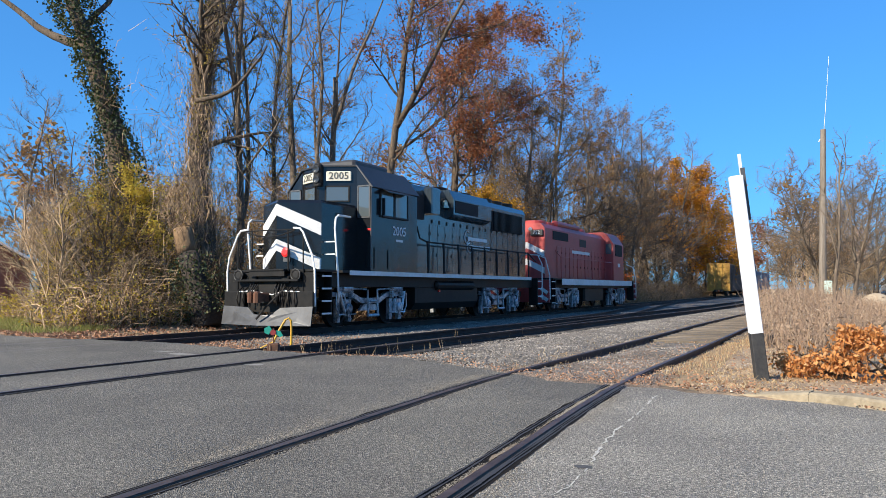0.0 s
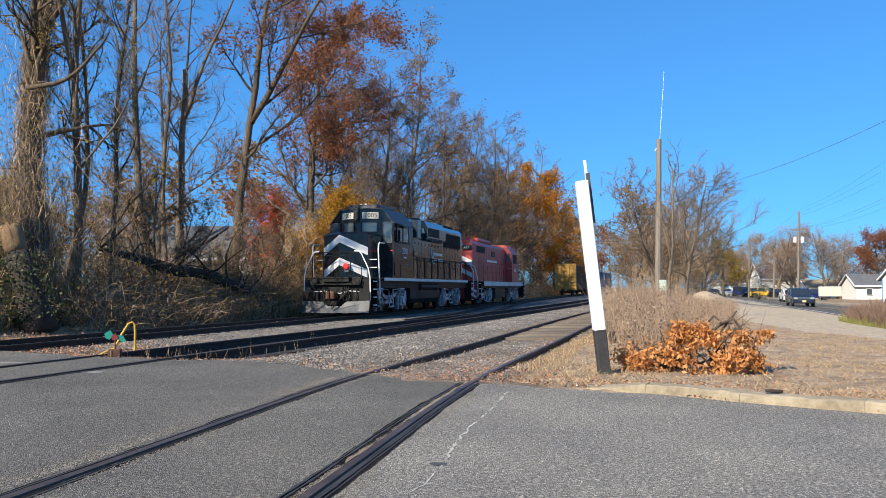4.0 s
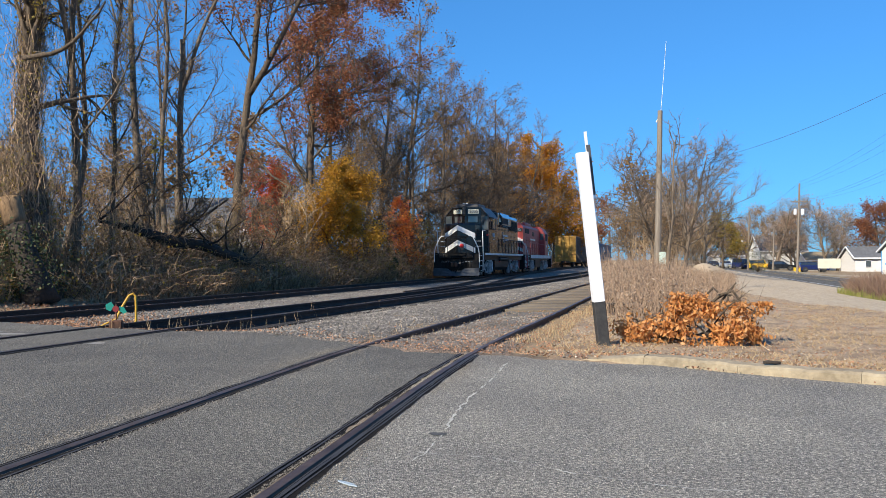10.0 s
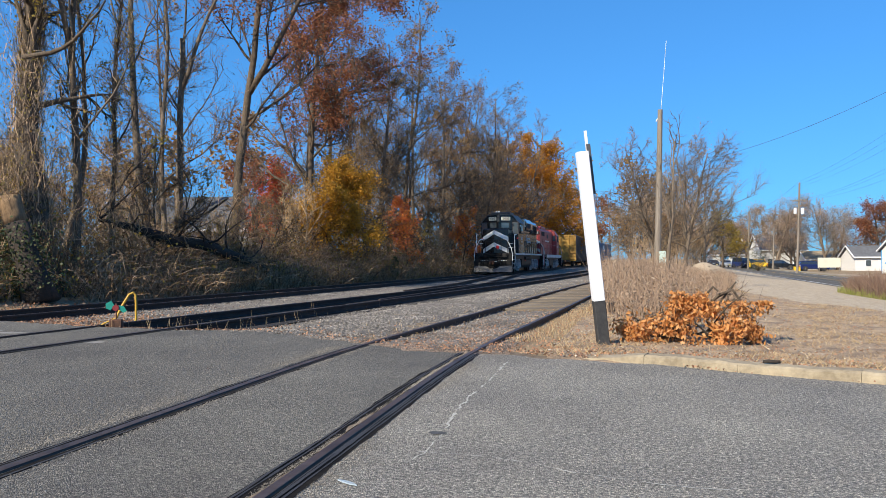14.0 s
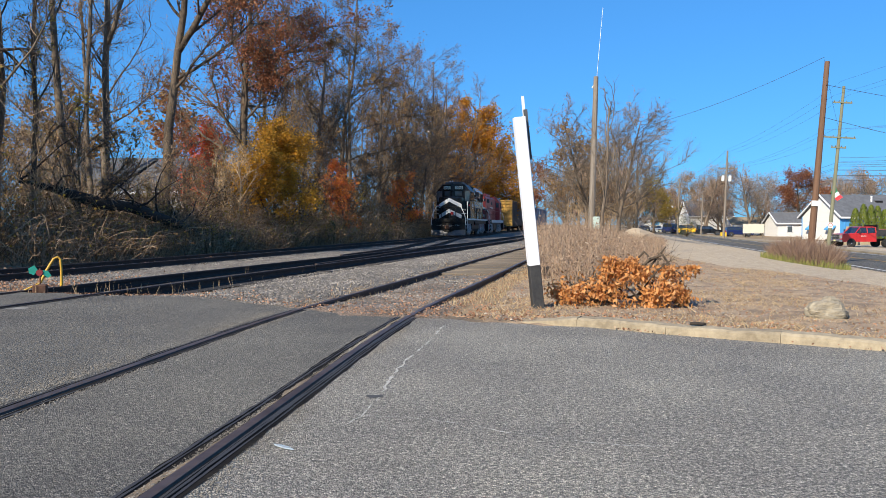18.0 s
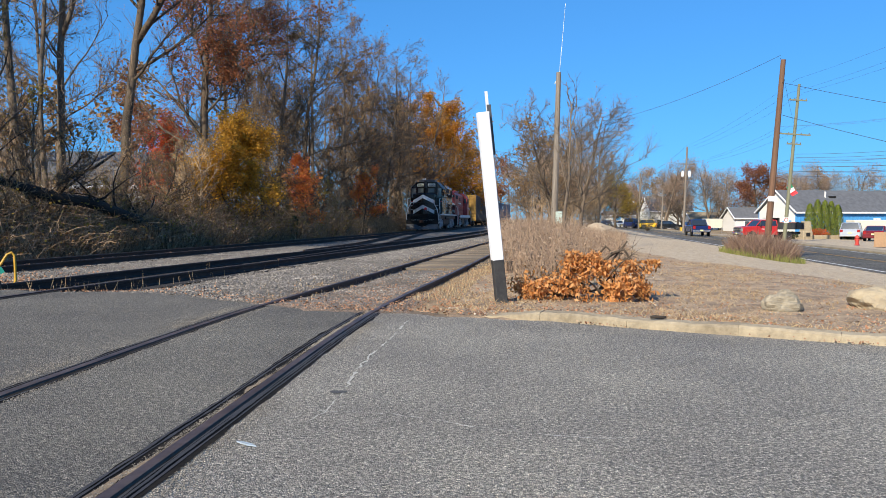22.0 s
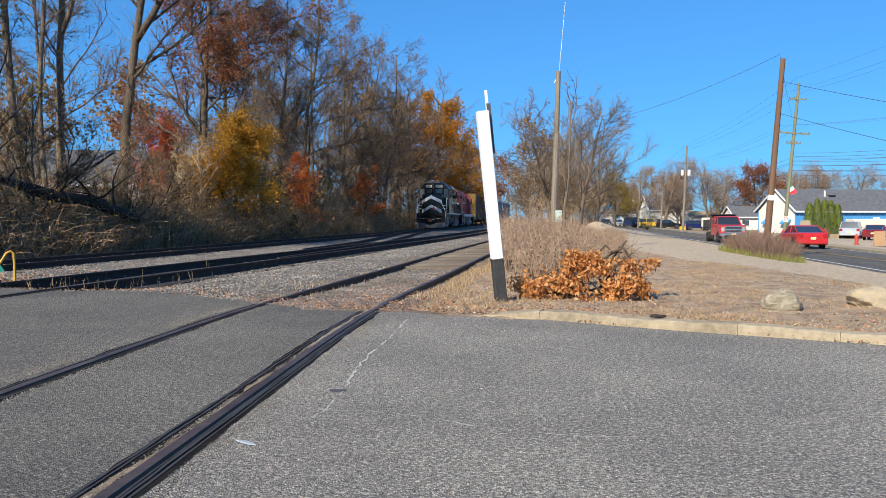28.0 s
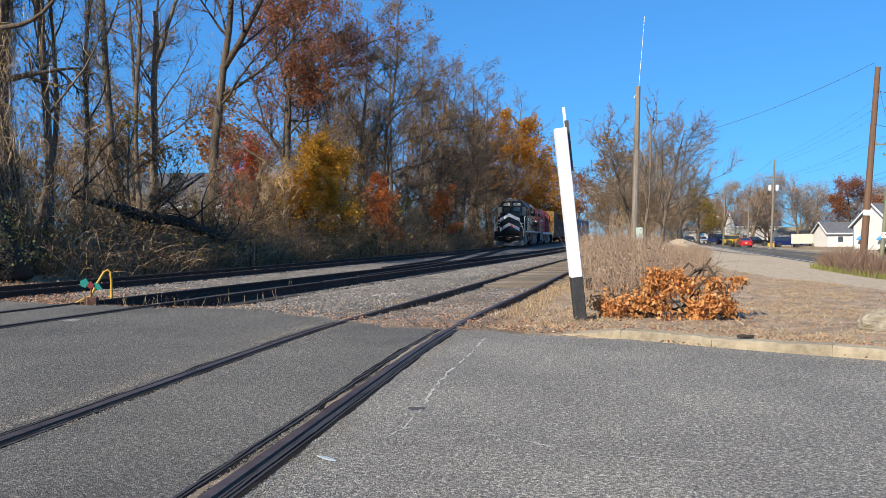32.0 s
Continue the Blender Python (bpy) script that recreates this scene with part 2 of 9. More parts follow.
REDLAMP = mat("red_marker", (0.75, 0.03, 0.03), 0.35, scale=10, vary=0.1)
HEADLAMP = mat("lamp_lens", (0.60, 0.62, 0.64), 0.12, 0.6, scale=10, vary=0.2)
YELLOWP = mat("yellow_paint", (0.554, 0.323, 0.0231), 0.55, scale=9, color2=(0.4, 0.216, 0.0231), bump=0.15)
GREENP = mat("green_target", (0.01, 0.24, 0.18), 0.5, scale=10, vary=0.2)
REDTGT = mat("red_target", (0.22, 0.025, 0.025), 0.5, scale=10, vary=0.3)
WAGONY = mat("wagon_yellow", (0.477, 0.277, 0.0462), 0.7, scale=4, color2=(0.293, 0.146, 0.0385), bump=0.2)
WAGONB = mat("wagon_brown_side", (0.154, 0.119, 0.0963), 0.8, scale=3, color2=(0.0847, 0.0655, 0.0539))
WAGONBLUE = mat("wagon_blue", (0.154, 0.254, 0.362), 0.7, scale=3, color2=(0.0924, 0.154, 0.231))
ROCK = mat("pale_boulder", (0.385, 0.316, 0.208), 0.92, scale=7, color2=(0.254, 0.2, 0.131), bump=0.9, fine=0.03)
BRICK = mat("red_brick_wall", (0.231, 0.0924, 0.0616), 0.9, scale=10, color2=(0.154, 0.0616, 0.0423), bump=0.3)
L_OAK = leafmat("oak_russet_leaves", [(0.20, 0.065, 0.035), (0.28, 0.09, 0.035), (0.31, 0.125, 0.045), (0.21, 0.09, 0.05)], 0.45)
L_TAN = leafmat("tan_leaves", [(0.277, 0.162, 0.0655), (0.354, 0.208, 0.077), (0.308, 0.185, 0.0847), (0.2, 0.119, 0.0616)], 0.45)
L_YEL = leafmat("golden_leaves", [(0.55, 0.26, 0.016), (0.62, 0.32, 0.022), (0.42, 0.22, 0.026), (0.27, 0.17, 0.028)], 0.45)
L_ORANGE = leafmat("orange_maple_leaves", [(0.52, 0.22, 0.016), (0.60, 0.30, 0.024), (0.46, 0.17, 0.016), (0.38, 0.21, 0.025)], 0.5)
L_RED = leafmat("red_maple_leaves", [(0.60, 0.085, 0.035), (0.66, 0.15, 0.04), (0.50, 0.065, 0.035), (0.56, 0.19, 0.045)], 0.5)
L_FLAME = leafmat("flame_maple_leaves", [(0.66, 0.22, 0.03), (0.62, 0.12, 0.045), (0.68, 0.29, 0.035), (0.44, 0.085, 0.055)], 0.5)
L_IVY = leafmat("ivy_leaves", [(0.0216, 0.0385, 0.0139), (0.0347, 0.0577, 0.0169), (0.0462, 0.0616, 0.0193), (0.0924, 0.0847, 0.0231)], 0.2, 0.7)
L_GREENY = leafmat("yellow_green_leaves", [(0.262, 0.208, 0.0385), (0.385, 0.254, 0.0385), (0.169, 0.162, 0.0385), (0.4, 0.223, 0.0385)], 0.5)
L_PILE = leafmat("dead_oak_leaves", [(0.558, 0.243, 0.072), (0.666, 0.315, 0.099), (0.45, 0.18, 0.054), (0.594, 0.342, 0.144)], 0.35)
L_LITTER = leafmat("fallen_leaves", [(0.32, 0.155, 0.085), (0.38, 0.21, 0.12), (0.22, 0.108, 0.062), (0.37, 0.265, 0.175)], 0.1, 0.9)
GRASS = leafmat("straw_grass", [(0.385, 0.277, 0.146), (0.554, 0.424, 0.246), (0.231, 0.146, 0.0847), (0.462, 0.323, 0.177)], 0.25, 0.9)
GRASSG = leafmat("green_grass", [(0.169, 0.208, 0.0385), (0.231, 0.246, 0.0539), (0.308, 0.262, 0.1), (0.123, 0.154, 0.0385)], 0.3, 0.9)
WEED = leafmat("dead_weed_stalks", [(0.262, 0.173, 0.115), (0.347, 0.243, 0.162), (0.162, 0.104, 0.0732), (0.416, 0.316, 0.216)], 0.15, 0.9)
L_ARBOR = leafmat("arborvitae_sprays", [(0.139, 0.185, 0.0231), (0.2, 0.246, 0.0385), (0.1, 0.139, 0.0231), (0.246, 0.262, 0.0462)], 0.3)
CARBLUE = mat("navy_car_paint", (0.008, 0.018, 0.085), 0.25, 0.0, scale=3, vary=0.2, coat=0.3)
CARBLACK = mat("black_car_paint", (0.006, 0.0065, 0.008), 0.25, 0.0, scale=3, vary=0.2, coat=0.2)
CARSLATE = mat("slate_car_paint", (0.014, 0.020, 0.034), 0.25, 0.0, scale=3, vary=0.2, coat=0.25)
CARWHITE = mat("white_car_paint", (0.78, 0.78, 0.77), 0.3, scale=3, vary=0.06, coat=0.5)
CARRED = mat("red_car_paint", (0.50, 0.02, 0.022), 0.28, 0.1, scale=3, vary=0.15, coat=0.5)
CARMAROON = mat("maroon_car_paint", (0.17, 0.012, 0.018), 0.28, 0.1, scale=3, vary=0.15, coat=0.5)
CARSILVER = mat("silver_car_paint", (0.55, 0.58, 0.62), 0.3, 0.5, scale=3, vary=0.1, coat=0.5)
CARYELLOW = mat("yellow_car_paint", (0.70, 0.42, 0.02), 0.3, scale=3, vary=0.1, coat=0.4)
TYRE = mat("tyre_rubber", (0.018, 0.018, 0.018), 0.85, scale=30, vary=0.3)
CHROME = mat("bright_trim", (0.62, 0.63, 0.65), 0.22, 0.9, scale=10, vary=0.15)
CARGLASS = glass_mat("tinted_glass", (0.02, 0.024, 0.028))
TAILRED = mat("tail_lens", (0.30, 0.012, 0.012), 0.25, scale=10, vary=0.1)
PLATEY = mat("plate", (0.66, 0.62, 0.30), 0.5, scale=10, vary=0.1)
SIDING = mat("white_clapboard", (0.616, 0.608, 0.585), 0.7, scale=3, vary=0.08, stretch=(0.3, 0.3, 6))
BLUESIDE = mat("blue_metal_siding", (0.077, 0.308, 0.616), 0.5, scale=3, vary=0.15)
ROOFGREY = mat("grey_shingles", (0.123, 0.127, 0.139), 0.9, scale=14, color2=(0.077, 0.0809, 0.0886), bump=0.4)
HYDRANT = mat("red_hydrant_paint", (0.477, 0.0462, 0.0308), 0.5, scale=9, vary=0.2)
PLYWOOD = mat("brown_board", (0.323, 0.193, 0.1), 0.8, scale=8, vary=0.25)
FLAGG = mat("flag_green", (0.02, 0.22, 0.10), 0.8, scale=10, vary=0.1)
FLAGR = mat("flag_red", (0.62, 0.03, 0.04), 0.8, scale=10, vary=0.1)
L_RUSTY = leafmat("rusty_orange_leaves", [(0.462, 0.146, 0.0462), (0.554, 0.208, 0.0462), (0.37, 0.123, 0.0462), (0.477, 0.262, 0.0693)], 0.5)
L_BROWN = leafmat("dry_brown_leaves", [(0.185, 0.0886, 0.0385), (0.262, 0.131, 0.0462), (0.308, 0.169, 0.0539), (0.2, 0.108, 0.0462)], 0.45)
L_PALE = leafmat("pale_dry_leaves", [(0.385, 0.277, 0.193), (0.462, 0.339, 0.239), (0.323, 0.223, 0.154), (0.424, 0.277, 0.169)], 0.45)
SAND = mat("pale_sand", (0.385, 0.308, 0.216), 0.95, scale=10, color2=(0.277, 0.216, 0.146), bump=0.8, fine=0.03)
GRIT = mat("verge_grit", (0.424, 0.377, 0.308), 0.95, scale=6, color2=(0.216, 0.185, 0.146), island=0.5)
# Near-black bark: shade is put into the fallen log's and stump foot's colour.
BARKBLACK = mat("black_bark", (0.0462, 0.0347, 0.0262), 0.95, scale=14, color2=(0.0193, 0.0146, 0.0115), bump=1.0, fine=0.04)
L_LEMON = leafmat("lemon_yellow_leaves", [(0.508, 0.37, 0.0385), (0.585, 0.447, 0.0616), (0.416, 0.339, 0.0462), (0.477, 0.293, 0.0462)], 0.5)
ROCKGREY = mat("grey_layered_rock", (0.385, 0.331, 0.239), 0.92, scale=9, color2=(0.169, 0.142, 0.1), bump=1.0, fine=0.03, stretch=(1, 1, 5))
LAMPDARK = mat("unlit_lamp_lens", (0.05, 0.055, 0.06), 0.12, 0.2, scale=10, vary=0.3)
WEEDDARK = leafmat("dark_weed_stalks", [(0.169, 0.104, 0.077), (0.262, 0.166, 0.115), (0.115, 0.0693, 0.0539), (0.323, 0.223, 0.146)], 0.15, 0.9)

# ---- mesh helpers ----
class Geo:
    """Gathers vertices and faces of one part."""

    def __init__(self):
        self.v, self.f = [], []

    def add(self, verts, faces):
        k = len(self.v)
        self.v += [tuple(p) for p in verts]
        self.f += [tuple(i + k for i in q) for q in faces]
        return self

    def box(self, c, s, m=None, chamfer=0.0):
        """A box with chamfered vertical and top edges."""
        x, y, z = (a / 2 for a in s)
        if chamfer:
            d = min(chamfer, x * 0.9, y * 0.9, z * 0.9)
            rings = [(-z, 0), (z - d, 0), (z, d)]
            pts, fs = [], []
            for h, o in rings:
                a, b = x - o, y - o
                e = d if o == 0 else d * 0.6
                pts += [(-a + e, -b, h), (a - e, -b, h), (a, -b + e, h), (a, b - e, h), (a - e, b, h), (-a + e, b, h), (-a, b - e, h), (-a, -b + e, h)]
            for r in range(2):
                for i in range(8):
                    j = (i + 1) % 8
                    fs.append((r * 8 + i, r * 8 + j, r * 8 + 8 + j, r * 8 + 8 + i))
            fs.append(tuple(range(16, 24)))
            fs.append(tuple(range(7, -1, -1)))
        else:
            pts = [(-x, -y, -z), (x, -y, -z), (x, y, -z), (-x, y, -z), (-x, -y, z), (x, -y, z), (x, y, z), (-x, y, z)]
            fs = [(0, 3, 2, 1), (4, 5, 6, 7), (0, 1, 5, 4), (1, 2, 6, 5), (2, 3, 7, 6), (3, 0, 4, 7)]
        t = Matrix.Translation(c) @ (m if m else Matrix())
        return self.add([t @ Vector(p) for p in pts], fs)

    def prism(self, poly, lo, hi, axis="x"):
        """A polygon drawn out along an axis: poly gives the two other coordinates in order."""
        def put(p, q, h):
            return {"x": (h, p, q), "y": (p, h, q), "z": (p, q, h)}[axis]
        n = len(poly)
        pts = [put(p, q, lo) for p, q in poly] + [put(p, q, hi) for p, q in poly]
        fs = [(i, (i + 1) % n, n + (i + 1) % n, n + i) for i in range(n)]
        fs += [tuple(range(n - 1, -1, -1)), tuple(range(n, 2 * n))]
        return self.add(pts, fs)

    def tube(self, path, radii, sides=6, caps=True):
        path = [Vector(p) for p in path]
        if not isinstance(radii, (list, tuple)):
            radii = [radii] * len(path)
        k, n = len(self.v), len(path)
        up = None
        for i, p in enumerate(path):
            d = (path[min(i + 1, n - 1)] - path[max(i - 1, 0)])
            d = d.normalized() if d.length > 1e-9 else Vector((0, 0, 1))
            if up is None:
                up = d.orthogonal().normalized()
            a = up - d * up.dot(d)
            up = a.normalized() if a.length > 1e-6 else d.orthogonal().normalized()
            w = d.cross(up)
            for j in range(sides):
                t = 2 * math.pi * j / sides
                self.v.append(tuple(p + (up * math.cos(t) + w * math.sin(t)) * radii[i]))
        for i in range(n - 1):
            for j in range(sides):
                a, b = k + i * sides + j, k + i * sides + (j + 1) % sides
                self.f.append((a, b, b + sides, a + sides))
        if caps:
            self.f.append(tuple(k + j for j in range(sides - 1, -1, -1)))
            self.f.append(tuple(k + (n - 1) * sides + j for j in range(sides)))
        return self

    def lathe(self, profile, c=(0, 0, 0), axis="z", sides=16):
        """Turned shape: profile of (radius, height)."""
        k = len(self.v)
        for r, h in profile:
            for j in range(sides):
                t = 2 * math.pi * j / sides
                a, b = r * math.cos(t), r * math.sin(t)
                p = {"z": (a, b, h), "x": (h, a, b), "y": (b, h, a)}[axis]
                self.v.append((p[0] + c[0], p[1] + c[1], p[2] + c[2]))
        for i in range(len(profile) - 1):
            for j in range(sides):
                a, b = k + i * sides + j, k + i * sides + (j + 1) % sides
                self.f.append((a, b, b + sides, a + sides))
        self.f.append(tuple(k + j for j in range(sides - 1, -1, -1)))
        self.f.append(tuple(k + (len(profile) - 1) * sides + j for j in range(sides)))
        return self

    def mesh(self, name, material, smooth=False):
        me = bpy.data.meshes.new(name)
        me.from_pydata(self.v, [], self.f)
        me.materials.append(material)
        if smooth:
            me.polygons.foreach_set("use_smooth", [True] * len(me.polygons))
        me.update()
        return me


def part(name, geo, material, parent=None, label="", smooth=False):
    """One mesh object under a thing or under a part."""
    me = geo if isinstance(geo, bpy.types.Mesh) else geo.mesh(name, material, smooth)
    ob = new(name, me)
    ob.parent = parent
    if label:
        tagged(ob, label)
    return ob


def thing(name, label, category, m=None, group="", kind=""):
    ob = new(name)
    ob.empty_display_size = 0.2
    if m is not None:
        ob.matrix_basis = m
    return tagged(ob, label, category, group, kind)


def quads(name, centers, u, w, material, parent=None):
    """Many small four-sided blades: centres and two half-axes, as arrays."""
    n = len(centers)
    v = np.empty((n, 4, 3), np.float32)
    v[:, 0], v[:, 1], v[:, 2], v[:, 3] = centers - u * 0.9, centers + w * 0.75 - u * 0.1, centers + u, centers - w * 0.75 - u * 0.1
    return rawmesh(name, v.reshape(-1, 3), np.arange(n * 4).reshape(n, 4), material, parent)


def rawmesh(name, verts, faces, material, parent=None):
    n, k = faces.shape
    me = bpy.data.meshes.new(name)
    me.vertices.add(len(verts))
    me.vertices.foreach_set("co", np.asarray(verts, np.float32).ravel())
    me.loops.add(n * k)
    me.loops.foreach_set("vertex_index", faces.astype(np.int32).ravel())
    me.polygons.add(n)
    me.polygons.foreach_set("loop_start", np.arange(0, n * k, k, dtype=np.int32))
    me.polygons.foreach_set("loop_total", np.full(n, k, dtype=np.int32))
    me.materials.append(material)
    me.update(calc_edges=True)
    me.validate()
    ob = new(name, me)
    ob.parent = parent
    return ob


def rand_dirs(n, rng, flat=1.0):
    d = rng.normal(size=(n, 3))
    d[:, 2] *= flat
    return d / np.linalg.norm(d, axis=1)[:, None]


def leaves(name, centers, size, material, parent=None, seed=1, flat=1.0, long=1.0):
    rng = np.random.default_rng(seed)
    n = len(centers)
    u = rand_dirs(n, rng, flat)
    w = np.cross(u, rand_dirs(n, rng))
    w /= np.linalg.norm(w, axis=1)[:, None] + 1e-9
    s = size * rng.uniform(0.6, 1.3, n)[:, None]
    return quads(name, np.asarray(centers), u * s * long, w * s, material, parent)


def stalks(name, base, tip, mid, r, material, parent=None):
    """Thin three-sided stems from base over mid to tip, as arrays."""
    n = len(base)
    v = np.empty((n, 3, 3, 3), np.float32)
    d = tip - base
    a = np.cross(d, np.array([0.31, 0.87, 0.39]))
    a /= np.linalg.norm(a, axis=1)[:, None] + 1e-9
    b = np.cross(d, a)
    b /= np.linalg.norm(b, axis=1)[:, None] + 1e-9
    for j in range(3):
        t = 2 * math.pi * j / 3
        o = (a * math.cos(t) + b * math.sin(t)) * r[:, None]
        v[:, 0, j], v[:, 1, j], v[:, 2, j] = base + o, mid + o * 0.7, tip + o * 0.15
    k = np.arange(n)[:, None] * 9
    fs = [np.concatenate([k + i * 3 + j, k + i * 3 + (j + 1) % 3, k + i * 3 + 3 + (j + 1) % 3, k + i * 3 + 3 + j], 1) for i in range(2) for j in range(3)]
    return rawmesh(name, v.reshape(-1, 3), np.concatenate(fs), material, parent)


def cones(name, base, tip, r, material, parent=None):
    """Fine straight twigs, three-sided and pointed, as arrays."""
    n = len(base)
    d = tip - base
    a = np.cross(d, np.array([0.31, 0.87, 0.39]))
    a /= np.linalg.norm(a, axis=1)[:, None] + 1e-9
    b = np.cross(d, a)
    b /= np.linalg.norm(b, axis=1)[:, None] + 1e-9
    v = np.empty((n, 4, 3), np.float32)
    for j in range(3):
        t = 2 * math.pi * j / 3
        v[:, j] = base + (a * math.cos(t) + b * math.sin(t)) * r[:, None]
    v[:, 3] = tip
    k = np.arange(n)[:, None] * 4
    f = np.concatenate([np.concatenate([k + j, k + (j + 1) % 3, k + 3], 1) for j in range(3)])
    return rawmesh(name, v.reshape(-1, 3), f, material, parent)


def ribbons(name, base, tip, mid, r, material, parent=None, seed=5):
    """Narrow blades of two facets each, turned at random, as arrays."""
    n = len(base)
    rng = np.random.default_rng(seed)
    d = tip - base
    a = np.cross(d, rand_dirs(n, rng))
    a *= (r / (np.linalg.norm(a, axis=1) + 1e-9))[:, None]
    v = np.empty((n, 6, 3), np.float32)
    v[:, 0], v[:, 1], v[:, 2], v[:, 3], v[:, 4], v[:, 5] = base - a, base + a, mid - a * 0.85, mid + a * 0.85, tip - a * 0.25, tip + a * 0.25
    k = np.arange(n)[:, None] * 6
    f = np.concatenate([np.concatenate([k + 0, k + 1, k + 3, k + 2], 1), np.concatenate([k + 2, k + 3, k + 5, k + 4], 1)])
    return rawmesh(name, v.reshape(-1, 3), f, material, parent)


def writing(name, text, size, material, parent, m, label="", depth=0.004):
    """Letters in the built-in font, turned into a mesh."""
    cu = bpy.data.curves.new(name, "FONT")
    cu.body, cu.size, cu.extrude, cu.align_x, cu.align_y = text, size, depth, "CENTER", "CENTER"
    cu.resolution_u = 2
    tmp = bpy.data.objects.new(name, cu)
    scene.collection.objects.link(tmp)
    me = bpy.data.meshes.new_from_object(tmp.evaluated_get(bpy.context.evaluated_depsgraph_get()))
    bpy.data.objects.remove(tmp)
    me.materials.clear()
    me.materials.append(material)
    ob = new(name, me)
    ob.parent = parent
    ob.matrix_basis = m
    if label:
        tagged(ob, label)
    return ob


def smooth(a, b, x):
    t = np.clip((x - a) / (b - a), 0, 1)
    return t * t * (3 - 2 * t)


def gz(x, y):
    """Height of the ground: level at the crossing, falling to the street."""
    u = np.asarray(x) - 0.03 * np.asarray(y)
    return -0.70 * smooth(3.5, 10.5, u) - 0.18 * smooth(11, 16.5, u) - 0.25 * smooth(17, 27, u)


def curve(points):
    """A smooth line x(y) through given (y, x) pairs."""
    ys, xs = np.array([p[0] for p in points], float), np.array([p[1] for p in points], float)
    g = np.linspace(ys[0], ys[-1], 400)
    x = np.interp(g, ys, xs)
    for _ in range(60):
        x[1:-1] = (x[:-2] + x[1:-1] * 2 + x[2:]) / 4
    return lambda y: float(np.interp(y, g, x))


track_a = curve([(-60, -15.6), (5, -13.35), (17, -12.85), (27, -12.3), (37, -11.85), (48, -11.3), (59, -10.85), (72, -10.5), (90, -10.35), (113, -10.3), (140, -9.8), (170, -8.6), (260, -3.0)])
track_b = curve([(-60, -8.6), (5, -8.2), (11, -7.95), (15, -7.7), (19, -7.35), (23, -7.0), (29, -6.5), (38, -5.6), (48, -4.9), (70, -4.0), (110, -3.6), (200, -2.6)])
track_n = curve([(-60, -0.6), (0, -2.25), (2.7, -2.39), (4.2, -2.45), (5.7, -2.53), (8, -2.66), (10, -2.62), (14.5, -2.40), (18.6, -2.25), (23, -2.1), (33, -1.6), (45, -0.8), (60, 0.6)])

# ---- ground, roads, tracks ----
NX = np.array([[v, track_n(v)] for v in np.linspace(-40, 60, 200)]).T


def bed(x, y):
    """Ground height under everything, with the shallow cut of the two main tracks."""
    cut = smooth(10.2, 12.5, y) * smooth(-16.2, -14.8, x) * (1 - smooth(-6.4, -5.4, x - 0.06 * np.maximum(0, np.asarray(y) - 11)))
    hump = 0.25 * smooth(-15.5, -19, x) * smooth(12, 18, y)
    xn = np.interp(y, NX[0], NX[1])
    side = (0.03 * smooth(9.1, 10.2, y) + 0.06 * smooth(10.0, 13.0, y)) * (1 - smooth(0.9, 1.5, np.abs(np.asarray(x) - xn)))
    return gz(x, y) - 0.03 - 0.15 * cut + hump - side


def sheet(name, poly_fn, xs, ys, lift, material, label, category, kind="structure", rough=0.0, seed=3):
    """A draped sheet over the grid of xs and ys, kept where poly_fn is true."""
    rng = np.random.default_rng(seed)
    X, Y = np.meshgrid(xs, ys)
    Z = bed(X, Y) + (lift(X, Y) if callable(lift) else lift) + rng.uniform(-rough, rough, X.shape)
    n, k = X.shape
    v = np.stack([X, Y, Z], -1).reshape(-1, 3)
    i = np.arange(n * k).reshape(n, k)
    f = np.stack([i[:-1, :-1], i[:-1, 1:], i[1:, 1:], i[1:, :-1]], -1).reshape(-1, 4)
    if poly_fn is not None:
        c = v[f].mean(1)
        f = f[poly_fn(c[:, 0], c[:, 1])]
    ob = rawmesh(name, v, f, material)
    ob.data.polygons.foreach_set("use_smooth", [True] * len(ob.data.polygons))
    return tagged(ob, label, category, kind=kind)


far = np.array([90, 140, 220, 400, 800, 1600, 3000.0])
gx = np.concatenate([-far[::-1], np.linspace(-70, 70, 141), far])
gy = np.concatenate([-far[::-1], np.linspace(-70, 150, 221), far[1:] + 60])
sheet("ground", None, gx, gy, 0.0, EARTH, "brown earth with dry leaves beside the railway", "ground", rough=0.012)

CRACKFILL = mat("pale_crack_dust", (0.56, 0.535, 0.475), 0.95, scale=60, color2=(0.36, 0.345, 0.305), bump=0.6, fine=0.006)
# crossing road: a slab of asphalt with a ragged far edge
edge = [(-60, 26.0), (-30, 15.5), (-20, 12.6), (-15.6, 11.6), (-11.3, 11.6), (-9.2, 10.95), (-8.3, 10.8), (-6.9, 10.5), (-6.2, 10.6), (-4.9, 10.2), (-3.5, 9.3), (-2.6, 8.75), (-1.8, 8.5), (-0.4, 8.2), (0.05, 8.12), (0.9, 7.64), (1.85, 7.22), (3.0, 6.74), (5.5, 5.6), (9, 3.9), (14, 0.8)]
er = np.random.default_rng(5)
ex = np.linspace(-60, 14, 560)
ey = np.interp(ex, [p[0] for p in edge], [p[1] for p in edge])
ey += np.where(ex < 0, 1, 0.1) * (er.normal(0, 0.035, 560) + 0.05 * np.sin(ex * 3.1) + 0.03 * np.sin(ex * 7.7))
g = Geo()
